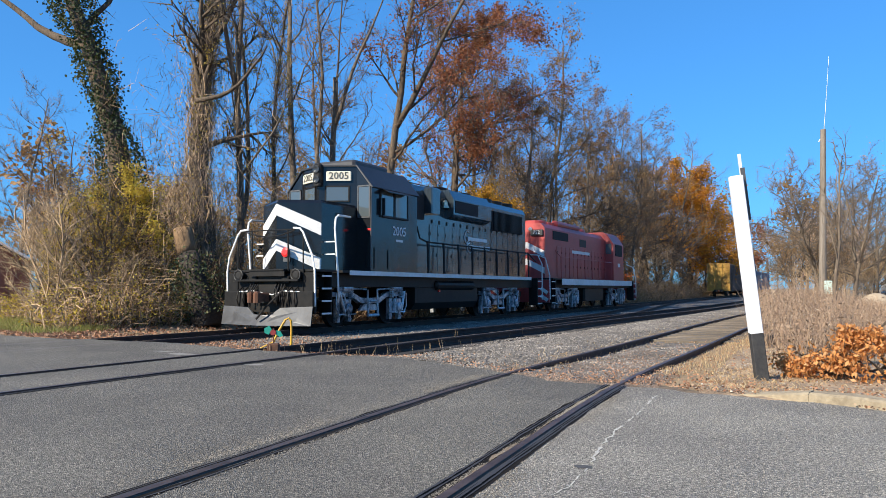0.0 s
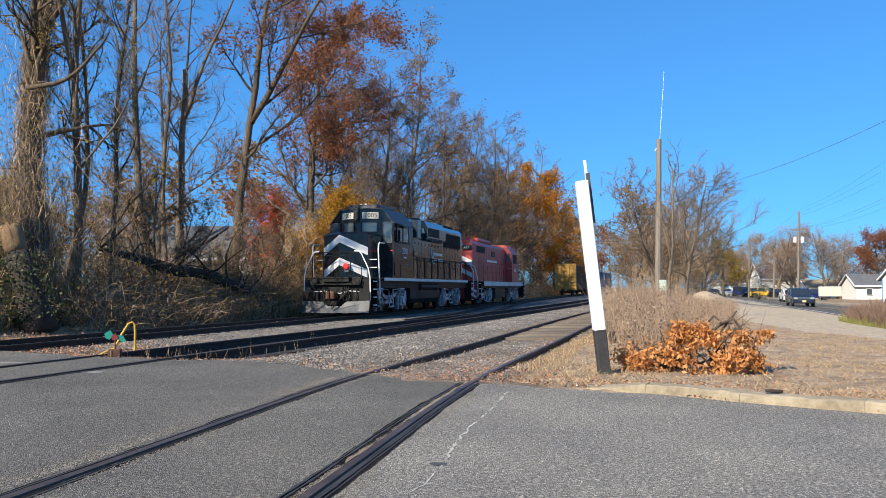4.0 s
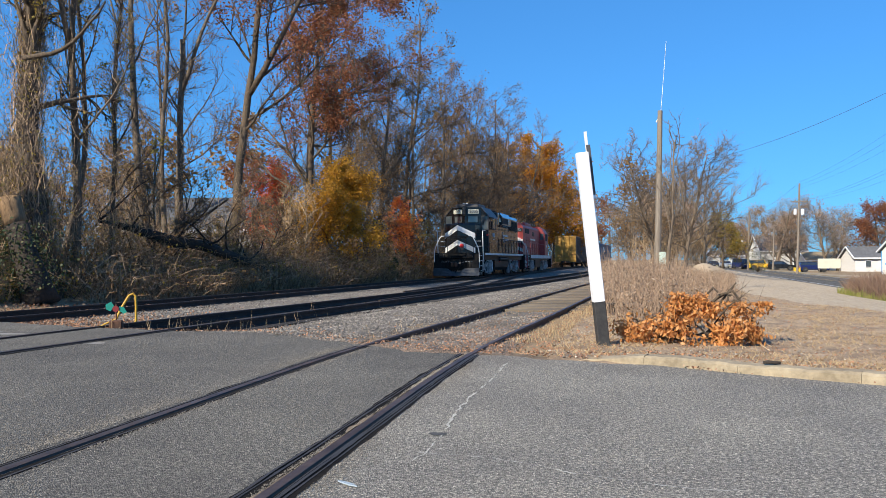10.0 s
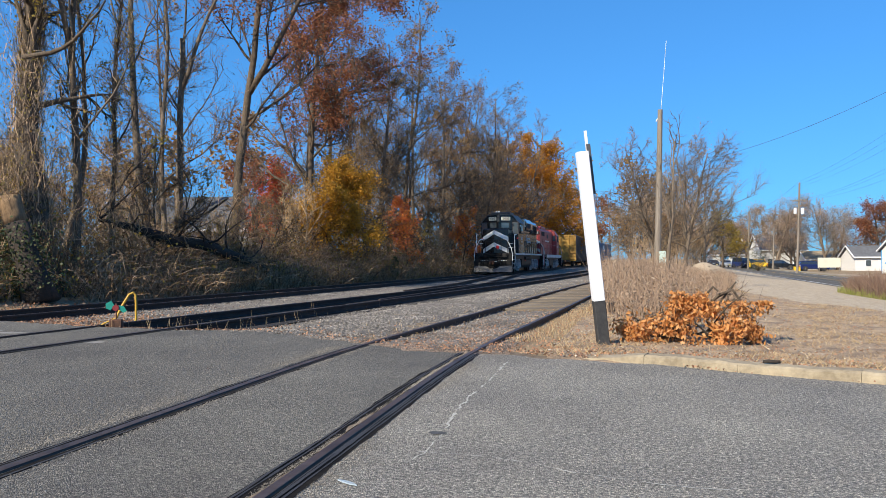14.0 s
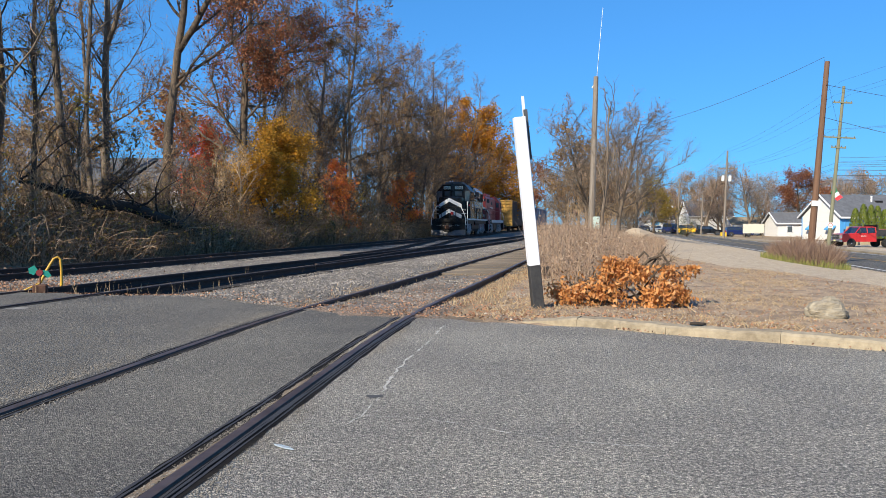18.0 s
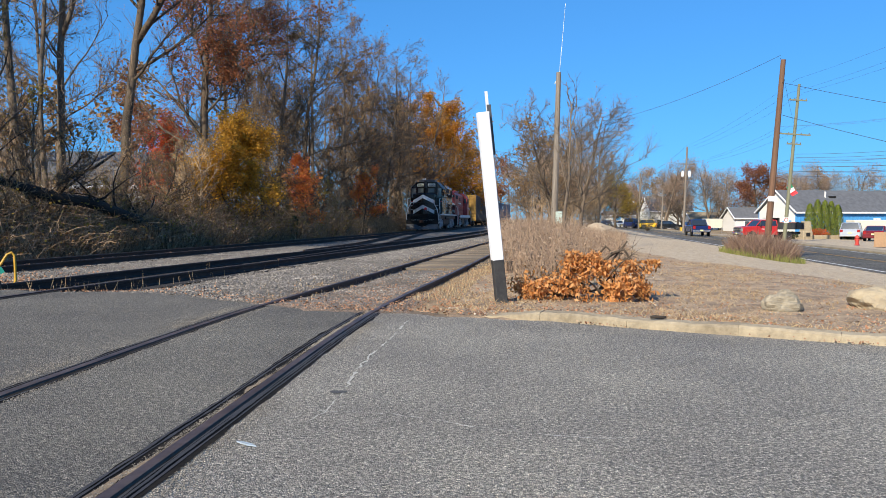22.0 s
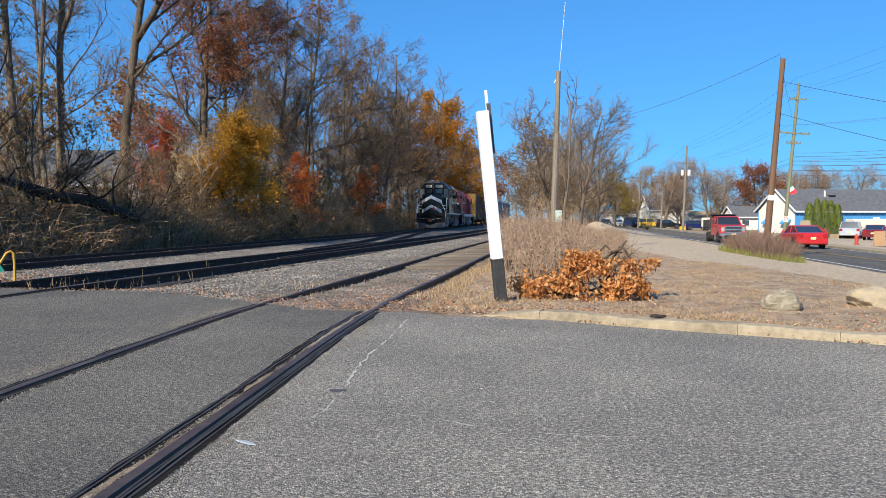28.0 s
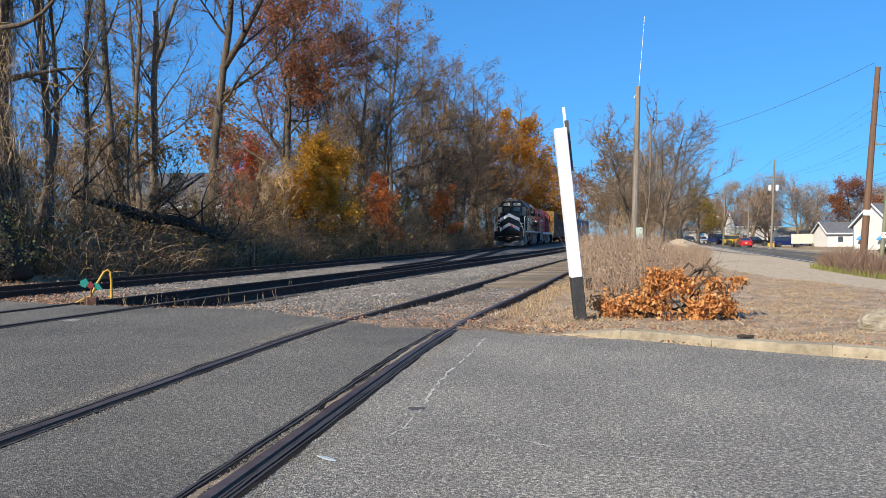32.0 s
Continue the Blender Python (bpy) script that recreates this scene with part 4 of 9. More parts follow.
def truck_set(loco, yc, half=1.37, frame_mat=None):
    """Two-axle truck: side frames, springs, brake gear, four wheels."""
    fm = frame_mat or SILVER
    t = part("truck", Geo().box((0, yc, 0.62), (1.7, 0.5, 0.25), chamfer=0.05), LOCOFRAME, loco, "two-axle truck")
    for s in (-1, 1):
        x = s * 1.02
        g = Geo()
        for q in (-1, 1):
            g.prism([(yc + q * (half + 0.55), 0.86), (yc + q * (half - 0.45), 0.84), (yc + q * 0.50, 0.66), (yc, 0.64), (yc, 0.80), (yc + q * 0.50, 0.82), (yc + q * (half - 0.40), 0.99), (yc + q * (half + 0.55), 0.98)][:: q], x - 0.09, x + 0.09)
        part("side_frame", g, fm, t, "silver-painted side frame")
        for q in (-1, 1):
            y = yc + q * half
            g = Geo().box((x + s * 0.12, y, 0.56), (0.22, 0.34, 0.46), chamfer=0.04)
            g.lathe([(0.15, 0), (0.15, 0.06), (0.09, 0.09)], (x + s * 0.23, y, 0.52), "x", 12) if s > 0 else g.lathe([(0.09, -0.09), (0.15, -0.06), (0.15, 0)], (x - 0.23, y, 0.52), "x", 12)
            part("journal_box", g, fm, t)
            for d in (-0.27, 0.27):
                part("pedestal", Geo().box((x + s * 0.04, y + d, 0.47), (0.16, 0.13, 0.66), chamfer=0.02), fm, t)
                g = Geo()
                for k in range(6):
                    g.lathe([(0.05, 0), (0.085, 0.02), (0.085, 0.035), (0.05, 0.055)], (x + s * 0.14, y + d, 0.80 + 0.055 * k), "z", 8)
                part("spring", g, fm, t)
            g = Geo().lathe([(0.10, -0.22), (0.115, -0.20), (0.115, 0.20), (0.10, 0.22)], (x + s * 0.12, y - q * 0.05, 1.09), "y", 12)
            g.tube([(x + s * 0.12, y - q * 0.27, 1.09), (x + s * 0.12, yc + q * 0.30, 1.06)], 0.03)
            part("brake_cylinder", g, fm, t)
        g = Geo()
        for d in (-0.26, 0.26):
            g.tube([(x + s * 0.15, yc + d, 1.05), (x + s * 0.18, yc + d, 0.30)], 0.035)
        g.tube([(x + s * 0.18, yc - 0.29, 0.30), (x + s * 0.18, yc + 0.29, 0.30)], 0.045)
        g.tube([(x + s * 0.15, yc - 0.29, 0.72), (x + s * 0.15, yc + 0.29, 0.72)], 0.03)
        part("brake_hanger", g, fm, t)
        for q in (-1, 1):
            y = yc + q * half
            part("brake_pipe", Geo().tube([(x + s * 0.2, y - 0.35, 0.98), (x + s * 0.22, y - 0.15, 0.86), (x + s * 0.24, y, 0.30), (x + s * 0.22, y + 0.2, 0.22)], 0.02, 5), fm, t)
            part("brake_rod", Geo().tube([(x + s * 0.2, y - 0.4, 0.36), (x + s * 0.22, y + 0.4, 0.36)], 0.022, 5), fm, t)
            part("shock_strut", Geo().tube([(x + s * 0.2, y + q * 0.38, 1.0), (x + s * 0.24, y + q * 0.16, 0.42)], 0.045, 7), fm, t)
            part("brake_shoe", Geo().box((s * 0.80, y + q * 0.56, 0.52), (0.10, 0.07, 0.30), chamfer=0.02), LOCOFRAME, t)
        part("leaf_spring", Geo().prism([(yc - 0.5, 0.44), (yc + 0.5, 0.44), (yc + 0.32, 0.62), (yc - 0.32, 0.62)], x - 0.05, x + 0.05), fm, t)
        for q in (-1, 1):
            part("sand_pipe", Geo().tube([(x + s * 0.2, yc + q * (half + 0.5), 0.95), (x + s * 0.2, yc + q * (half + 0.52), 0.55), (x + s * 0.2, yc + q * (half + 0.35), 0.30)], 0.02), fm, t)
    for q in (-1, 1):
        part("axle", Geo().lathe([(0.09, -0.8), (0.09, 0.8)], (0, yc + q * half, 0.51), "x", 10), LOCOFRAME, t)
        for s in (-0.755, 0.755):
            wheel_parts(t, s, yc + q * half, 0.51)
    return t


def chevron(parent, y, x_half, z_tip, drop, band, material, th=0.006):
    """A V-shaped stripe in two halves on a front plate."""
    for s in (-1, 1):
        g = Geo().prism([(0.0, z_tip), (s * x_half, z_tip - drop), (s * x_half, z_tip - drop - band), (0.0, z_tip - band)][:: s], y - th, y - 0.001, "y")
        part("chevron_stripe", g, material, parent, "white chevron stripe")


def hood_doors(parent, x, y0, y1, z0, z1, n, material):
    w = (y1 - y0) / n
    s = 1 if x > 0 else -1
    for i in range(n):
        y = y0 + w * (i + 0.5)
        d = part("hood_door", Geo().box((x + s * 0.012, y, (z0 + z1) / 2), (0.03, w - 0.03, z1 - z0), chamfer=0.008), material, parent)
        part("latch", Geo().box((x + s * 0.035, y + w * 0.36, z0 + (z1 - z0) * 0.35), (0.03, 0.035, 0.12), chamfer=0.008), LOCOFRAME, d)
        part("hinge", Geo().box((x + s * 0.032, y - w * 0.42, z0 + (z1 - z0) * 0.8), (0.025, 0.03, 0.10)), LOCOFRAME, d)


def louvres(parent, x, y0, y1, z0, z1, n, material, name="louvre_slat"):
    s = 1 if x > 0 else -1
    for i in range(n):
        y = y0 + (y1 - y0) * (i + 0.5) / n
        part(name, Geo().box((x + s * 0.03, y, (z0 + z1) / 2), (0.03, (y1 - y0) / n * 0.35, z1 - z0)), material, parent)


def coupler(parent, y, d):
    g = Geo().box((0, y + d * 0.1, 0.86), (0.22, 0.5, 0.24), chamfer=0.04)
    g.box((0.10, y - d * 0.24, 0.86), (0.16, 0.28, 0.30), chamfer=0.05)
    g.box((-0.13, y - d * 0.18, 0.86), (0.14, 0.34, 0.30), chamfer=0.05)
    part("coupler", g, RUST, parent, "rusty knuckle coupler")


def end_steps(parent, yc, s, d, mat_step=None):
    """Corner stairwell with four treads and a grab rail."""
    for k in range(4):
        part("step", Geo().box((s * 1.30, yc + d * 0.06 * k * 0, 0.42 + 0.33 * k), (0.42, 0.52, 0.035)), LOCOFRAME, parent)
        part("step_edge", Geo().box((s * 1.515, yc, 0.425 + 0.33 * k), (0.014, 0.50, 0.045)), WHITEWORN, parent, "white step edge")
    part("step_side", Geo().box((s * 1.30, yc + d * 0.28, 0.95), (0.42, 0.03, 1.2)), LOCOFRAME, parent)


def black_locomotive():
    """Four-axle road switcher: low nose to the front (local -y), cab, long hood."""
    L = thing("locomotive", "glossy black four-axle diesel locomotive with white nose chevrons", "locomotive")
    part("frame", Geo().box((0, 9.0, 1.33), (2.5, 16.9, 0.40), chamfer=0.03).box((0, 9, 1.55), (3.04, 14.4, 0.06)), LOCOFRAME, L, "black underframe and walkway")
    for s in (-1, 1):
        part("sill_stripe", Geo().box((s * 1.525, 9.15, 1.52), (0.016, 13.9, 0.13)), WHITEWORN, L, "white walkway edge stripe")
    # pilot, plough and front gear
    pilot = part("pilot", Geo().box((0, 0.42, 0.98), (3.0, 0.10, 1.05), chamfer=0.02), LOCOFRAME, L, "black pilot plate")
    for s in (-1, 1):
        g = Geo().add([(0, -0.28, 0.12), (s * 1.52, 0.12, 0.12), (s * 1.52, 0.22, 0.62), (s * 0.55, 0.10, 0.58), (s * 0.30, 0.02, 0.40), (0, -0.05, 0.38), (0, -0.22, 0.12), (s * 1.50, 0.18, 0.12), (s * 1.50, 0.28, 0.62), (s * 0.55, 0.16, 0.58), (s * 0.30, 0.08, 0.40), (0, 0.01, 0.38)], [(0, 1, 2, 3, 4, 5), (11, 10, 9, 8, 7, 6), (1, 7, 8, 2), (2, 8, 9, 3), (3, 9, 10, 4), (0, 6, 7, 1)])
        part("plough_blade", g, PLOW, L, "scuffed grey plough blade")
    coupler(L, -0.12, 1)
    part("drawbar_pocket", Geo().box((0, 0.32, 0.95), (0.7, 0.2, 0.5), chamfer=0.04), LOCOFRAME, L)
    for s in (-1, 1):
        for k, o in enumerate((0.35, 0.55, 0.75, 0.95)):
            part("air_hose", Geo().tube([(s * o, 0.34, 1.12), (s * o, 0.16, 1.02), (s * (o + 0.03), 0.12, 0.80), (s * (o + 0.02), 0.2, 0.62)], 0.022, 6), LOCOFRAME, L, "black rubber hose")
        part("ditch_light", Geo().lathe([(0.10, 0.10), (0.13, 0.0), (0.13, -0.10), (0.11, -0.12)], (s * 0.98, 0.32, 1.44), "y", 14), LOCOFRAME, L, "round black ditch light")
        part("light_lens", Geo().lathe([(0.10, -0.01), (0.07, -0.02)], (s * 0.98, 0.20, 1.44), "y", 12), DARKHOLE, L, "dark glass lens")
    part("buffer_beam_step", Geo().box((0, 0.22, 1.30), (2.2, 0.22, 0.05), chamfer=0.01), LOCOFRAME, L)
    for s in (-1, 1):
        part("light_ring", Geo().tube([(s * 0.98 + 0.15 * math.cos(t * 0.52), 0.18, 1.44 + 0.15 * math.sin(t * 0.52)) for t in range(13)], 0.016, 5), BLACKP, L, "black ring round the ditch light")
        part("plough_wing", Geo().box((s * 1.16, 0.26, 0.80), (0.72, 0.06, 0.42), chamfer=0.02), LOCOFRAME, L)
        part("mu_box", Geo().box((s * 0.55, 0.36, 1.32), (0.26, 0.14, 0.20), chamfer=0.03), LOCOFRAME, L)
        for k in range(4):
            part("mu_hose", Geo().tube([(s * (0.30 + 0.09 * k), 0.30, 1.26), (s * (0.33 + 0.09 * k), 0.10, 1.05 - 0.04 * k), (s * (0.31 + 0.09 * k), 0.18, 0.74)], 0.018, 5), DARKHOLE, L, "looped black hose")
    part("coupler_bar", Geo().tube([(0.62, 0.10, 1.02), (0.25, -0.15, 0.62), (0.02, -0.30, 0.28)], 0.028, 6), LOCOFRAME, L)
    part("cut_lever", Geo().tube([(-1.35, 0.28, 0.98), (-0.5, 0.22, 1.02), (0.2, 0.2, 0.92), (0.6, 0.22, 1.02), (1.35, 0.28, 0.98)], 0.018), WHITEWORN, L, "pale uncoupling lever")
    part("drop_step", Geo().box((0, 0.30, 1.58), (1.2, 0.30, 0.04)).box((0, 0.20, 1.50), (1.2, 0.02, 0.18)), LOCOFRAME, L)
    part("front_deck", Geo().box((0, 0.95, 1.56), (3.0, 1.1, 0.06)), LOCOFRAME, L)
    # low nose, creased down its middle
    na, nc = 0.66, 1.44
    plan = [(0, na), (1.02, nc), (1.02, 3.5), (-1.02, 3.5), (-1.02, nc)]
    g = Geo()
    for z, k in ((1.58, 1.0), (3.42, 1.0), (3.51, 0.93)):
        g.v += [(x * k, 3.5 - (3.5 - y) * (0.5 + 0.5 * k), z) for x, y in plan]
    for r in range(2):
        for i in range(5):
            j = (i + 1) % 5
            g.f.append((r * 5 + i, r * 5 + j, r * 5 + 5 + j, r * 5 + 5 + i))
    g.f += [(10, 11, 12, 13, 14), (4, 3, 2, 1, 0)]
    nose = part("nose", g, LOCOBLACK, L, "black low nose")
    for z_tip in (3.39, 2.43):
        for s in (-1, 1):
            g = Geo()
            for dy in (0.004, 0.016):
                g.v += [(x, y - dy, z) for x, y, z in ((0, na, z_tip), (s * 1.02, nc, z_tip - 0.52), (s * 1.02, nc, z_tip - 0.86), (0, na, z_tip - 0.32))]
            g.f += [(0, 1, 2, 3), (7, 6, 5, 4), (0, 4, 5, 1), (1, 5, 6, 2), (2, 6, 7, 3), (3, 7, 4, 0)]
            part("chevron_stripe", g, WHITEWORN, nose, "white chevron stripe")
    part("marker_plate", Geo().box((0.26, 0.80, 1.98), (0.24, 0.05, 0.34), chamfer=0.02), PLOW, nose)
    part("marker_light", Geo().lathe([(0.09, 0), (0.13, -0.02), (0.13, -0.05), (0.08, -0.08)], (0.26, 0.77, 2.06), "y", 14), REDLAMP, nose, "round red marker light")
    part("nose_door", Geo().box((1.03, 2.6, 2.45), (0.03, 0.75, 1.5), chamfer=0.02), LOCOBLACK, nose)
    part("sand_filler", Geo().lathe([(0.10, 0), (0.10, 0.05), (0.04, 0.07)], (0.5, 2.3, 3.48), "z", 12), LOCOFRAME, nose)
    # cab: straight sides, one broad facet up to the roof, creased front
    g = Geo().prism([(-1.52, 1.58), (1.52, 1.58), (1.52, 4.06), (1.0, 4.66), (-1.0, 4.66), (-1.52, 4.06)], 3.50, 6.15, "y")
    cab = part("cab", g, LOCOBLACK, L, "black driver's cab")
    part("cab_roof", Geo().prism([(-1.58, 4.04), (-1.02, 4.71), (1.02, 4.71), (1.58, 4.04), (1.55, 4.02), (1.0, 4.665), (-1.0, 4.665), (-1.55, 4.02)], 3.46, 6.22, "y"), LOCOROOF, cab, "dull grey cab roof")
    part("cab_front", Geo().prism([(0, 2.90), (1.0, 3.497), (-1.0, 3.497)], 3.30, 4.66, "z"), LOCOBLACK, cab, "creased black cab front")
    part("front_brow", Geo().prism([(0, 2.84), (1.04, 3.455), (-1.04, 3.455)], 4.663, 4.71, "z"), LOCOROOF, cab)
    part("roof_cap", Geo().box((0, 4.6, 4.82), (1.6, 1.9, 0.22), chamfer=0.07), LOCOROOF, cab)
    for s in (-1, 1):
        part("corner_trim", Geo().tube([(s * 1.53, 3.45, 1.62), (s * 1.53, 3.45, 4.04), (s * 1.01, 3.45, 4.69)], 0.018, 5), PLOW, cab, "pale worn edge")
    for s in (-1, 1):
        turn_ = pose(0, 0, 0, 0, 0, s * 31)
        part("windscreen", Geo().box((s * 0.50, 3.185, 3.86), (0.68, 0.03, 0.40), turn_), LOCOGLASS, cab, "dark front windscreen")
        g = Geo()
        for dx, dz, w, h in ((0, 0.22, 0.76, 0.04), (0, -0.22, 0.76, 0.04), (0.36, 0, 0.04, 0.46), (-0.36, 0, 0.04, 0.46)):
            g.box((s * (0.50 + dx * 0.857 * s) - s * 0.006, 3.185 + s * dx * 0.515 - 0.012, 3.86 + dz), (w, 0.035, h), turn_)
        part("window_frame", g, LOCOFRAME, cab)
        part("front_door_window", Geo().box((s * 1.26, 3.488, 3.62), (0.36, 0.02, 0.86)), LOCOGLASS, cab)
        g = Geo()
        for dx, dz, w, h in ((0, 0.46, 0.44, 0.04), (0, -0.46, 0.44, 0.04), (0.20, 0, 0.035, 0.96), (-0.20, 0, 0.035, 0.96)):
            g.box((s * 1.26 + dx, 3.48, 3.62 + dz), (w, 0.03, h))
        part("door_frame", g, PLOW, cab, "grey window surround")
        part("number_board", Geo().box((s * 0.54, 3.19, 4.38), (0.78, 0.09, 0.28), turn_, chamfer=0.03), CREAM, cab, "cream number board")
        writing("board_number", "2005", 0.30, BLACKP, cab, pose(s * 0.5655, 3.2035, 4.38, 90, 0, s * 26.5), "black numerals")
        for k, y in enumerate((4.35, 5.15)):
            part("side_window", Geo().box((s * 1.523, y, 3.62), (0.02, 0.66, 0.72)), LOCOGLASS, cab, "cab side window")
        g = Geo()
        for dy, dz, w, h in ((0, 0.39, 1.56, 0.05), (0, -0.39, 1.56, 0.05), (0.78, 0, 0.05, 0.82), (-0.78, 0, 0.05, 0.82), (0, 0, 0.06, 0.76)):
            g.box((s * 1.532, 4.75 + dy, 3.62 + dz), (0.03, w, h))
        part("side_frame_trim", g, LOCOFRAME, cab)
        part("arm_rest", Geo().box((s * 1.55, 4.75, 3.22), (0.10, 1.5, 0.05)), LOCOFRAME, cab)
        part("sunshade", Geo().add([(s * 1.52, 4.0, 4.06), (s * 1.52, 5.5, 4.06), (s * 1.78, 5.5, 3.94), (s * 1.78, 4.0, 3.94), (s * 1.52, 4.0, 4.04), (s * 1.52, 5.5, 4.04), (s * 1.78, 5.5, 3.92), (s * 1.78, 4.0, 3.92)], [(0, 1, 2, 3), (7, 6, 5, 4), (2, 6, 7, 3), (0, 3, 7, 4), (1, 5, 6, 2)]), LOCOBLACK, cab)
        m = pose(s * 1.529, 5.05, 2.82, 90, 0, 90 * s)
        writing("side_number", "2005", 0.40, WHITE, cab, m, "white road number")
        part("owner_lettering", Geo().box((s * 1.528, 5.05, 2.54), (0.006, 0.42, 0.07)), WHITEWORN, cab, "small white bar of lettering")
        part("logo_bar", Geo().box((s * 1.528, 5.05, 1.93), (0.006, 0.40, 0.05)), WHITEWORN, cab, "small white emblem")
        for y0, y1, z0, z1 in ((3.62, 4.3, 1.66, 2.28), (4.36, 6.05, 1.66, 2.24)):
            part("battery_box_door", Geo().box((s * 1.535, (y0 + y1) / 2, (z0 + z1) / 2), (0.03, y1 - y0 - 0.04, z1 - z0), chamfer=0.01), LOCOBLACK, cab)
        part("warning_plate", Geo().box((s * 1.45, 3.485, 2.80), (0.16, 0.012, 0.06)), REDLAMP, cab, "red warning plate")
        part("window_mirror", Geo().box((s * 1.62, 4.0, 3.5), (0.10, 0.03, 0.5)), LOCOFRAME, cab)
    hl = part("headlight_housing", Geo().box((0, 2.85, 4.42), (0.27, 0.22, 0.66), chamfer=0.05), LOCOFRAME, cab)
    for dz in (0.15, -0.15):
        part("headlight", Geo().lathe([(0.115, 0), (0.115, -0.03), (0.09, -0.035), (0.03, -0.01)], (0, 2.735, 4.42 + dz), "y", 14), LAMPDARK, hl, "unlit dark headlamp")
    part("horn", Geo().lathe([(0.03, 0.3), (0.035, 0.1), (0.09, 0)], (-0.5, 4.6, 5.0), "y", 10).lathe([(0.03, 0.3), (0.035, 0.1), (0.08, 0)], (-0.3, 4.7, 5.02), "y", 10), SILVER, cab)
    part("antenna", Geo().tube([(0.6, 4.4, 4.92), (0.6, 4.4, 5.2)], 0.012), LOCOFRAME, cab)
    # long hood
    hood = part("long_hood", Geo().prism([(-0.90, 1.58), (0.90, 1.58), (0.90, 4.38), (0.78, 4.60), (-0.78, 4.60), (-0.90, 4.38)], 6.15, 17.0, "y"), LOCOHOOD, L, "black long hood with access doors")
    for s in (-1, 1):
        hood_doors(hood, s * 0.90, 8.05, 16.6, 1.70, 3.30, 15, LOCOHOOD)
        part("central_air_intake", Geo().box((s * 0.93, 6.95, 3.86), (0.08, 1.35, 0.86), chamfer=0.02), DARKHOLE, hood, "black air intake screen")
        part("inertial_hatch", Geo().box((s * 1.05, 8.0, 4.10), (0.34, 0.62, 0.90), chamfer=0.04), LOCOHOOD, hood)
        part("dynamic_brake_blister", Geo().prism([(s * 0.88, 3.58), (s * 1.22, 3.75), (s * 1.22, 4.30), (s * 1.02, 4.64), (s * 0.2, 4.66), (s * 0.2, 3.58)][:: s], 9.3, 12.6, "y"), LOCOHOOD, hood)
        part("brake_grille", Geo().box((s * 1.225, 10.4, 4.04), (0.02, 1.9, 0.44)), DARKHOLE, hood, "black brake grille")
        part("radiator_grille", Geo().box((s * 0.915, 14.9, 3.86), (0.06, 3.2, 0.80), chamfer=0.02), DARKHOLE, hood, "black radiator grille")
        louvres(hood, s * 0.935, 13.35, 16.45, 3.48, 4.24, 26, LOCOFRAME)
        for k in range(15):
            part("door_latch", Geo().box((s * 0.915, 8.25 + k * 0.56, 3.42), (0.02, 0.07, 0.13)), LOCOFRAME, hood)
        for z, w, o in ((2.98, 1.75, 11.9), (2.68, 1.85, 12.1)):
            part("company_lettering", Geo().box((s * 0.948, o, z), (0.006, w, 0.13)), WHITEWORN, hood, "white bar of company lettering")
        for k, z in ((11.0, 3.02), (11.2, 2.70)):
            part("company_initial", Geo().tube([(s * 0.948, k + 0.26 * math.cos(t / 8 * 6.28), z + 0.26 * math.sin(t / 8 * 6.28)) for t in range(1, 8)], 0.022, 5), WHITEWORN, hood, "white curved emblem")
    for y in (9.9, 13.9, 15.0, 16.1, 11.8):
        part("roof_fan", Geo().lathe([(0.56, 0), (0.60, 0.05), (0.60, 0.22), (0.52, 0.24), (0.5, 0.18), (0.1, 0.2)], (0, y, 4.59), "z", 18), LOCOFRAME, hood, "round roof cooling fan")
    part("exhaust_stack", Geo().box((0, 12.9, 4.62), (0.42, 0.9, 0.30), chamfer=0.05), LOCOFRAME, hood)
    part("roof_rail", Geo().tube([(0.7, 6.3, 4.66), (0.7, 9.2, 4.66)], 0.02).tube([(0.7, 6.3, 4.48), (0.7, 6.3, 4.66)], 0.02).tube([(0.7, 9.2, 4.48), (0.7, 9.2, 4.66)], 0.02), LOCOFRAME, hood)
    bell = part("bell", Geo().lathe([(0.15, 0), (0.14, 0.04), (0.10, 0.12), (0.09, 0.22), (0.05, 0.27)], (1.06, 8.95, 3.95), "z", 14), BELL, hood, "bright bronze bell")
    part("bell_bracket", Geo().tube([(0.9, 8.75, 3.95), (1.06, 8.75, 4.26), (1.06, 9.15, 4.26), (0.9, 9.15, 3.95)], 0.022), LOCOFRAME, bell)
    # handrails
    for s in (-1, 1):
        part("handrail", Geo().tube([(s * 1.42, 6.3, 3.10), (s * 1.42, 6.5, 2.72), (s * 1.42, 7.0, 2.62), (s * 1.42, 16.0, 2.62), (s * 1.42, 16.9, 2.3)], 0.030), DARKHOLE, L, "black walkway handrail")
        for k in range(9):
            y = 7.0 + k * 1.12
            part("stanchion", Geo().tube([(s * 1.46, y, 1.58), (s * 1.45, y, 2.30), (s * 1.42, y, 2.66)], 0.036, 6), DARKHOLE, L)
        # corner grab rails, white
        part("corner_rail", Geo().tube([(s * 1.50, 0.38, 0.62), (s * 1.50, 0.34, 1.55), (s * 1.42, 0.33, 1.95), (s * 1.12, 0.33, 2.55), (s * 1.02, 0.33, 2.66), (s * 0.80, 0.33, 2.68)], 0.028, 8), WHITEWORN, L, "white curved grab rail")
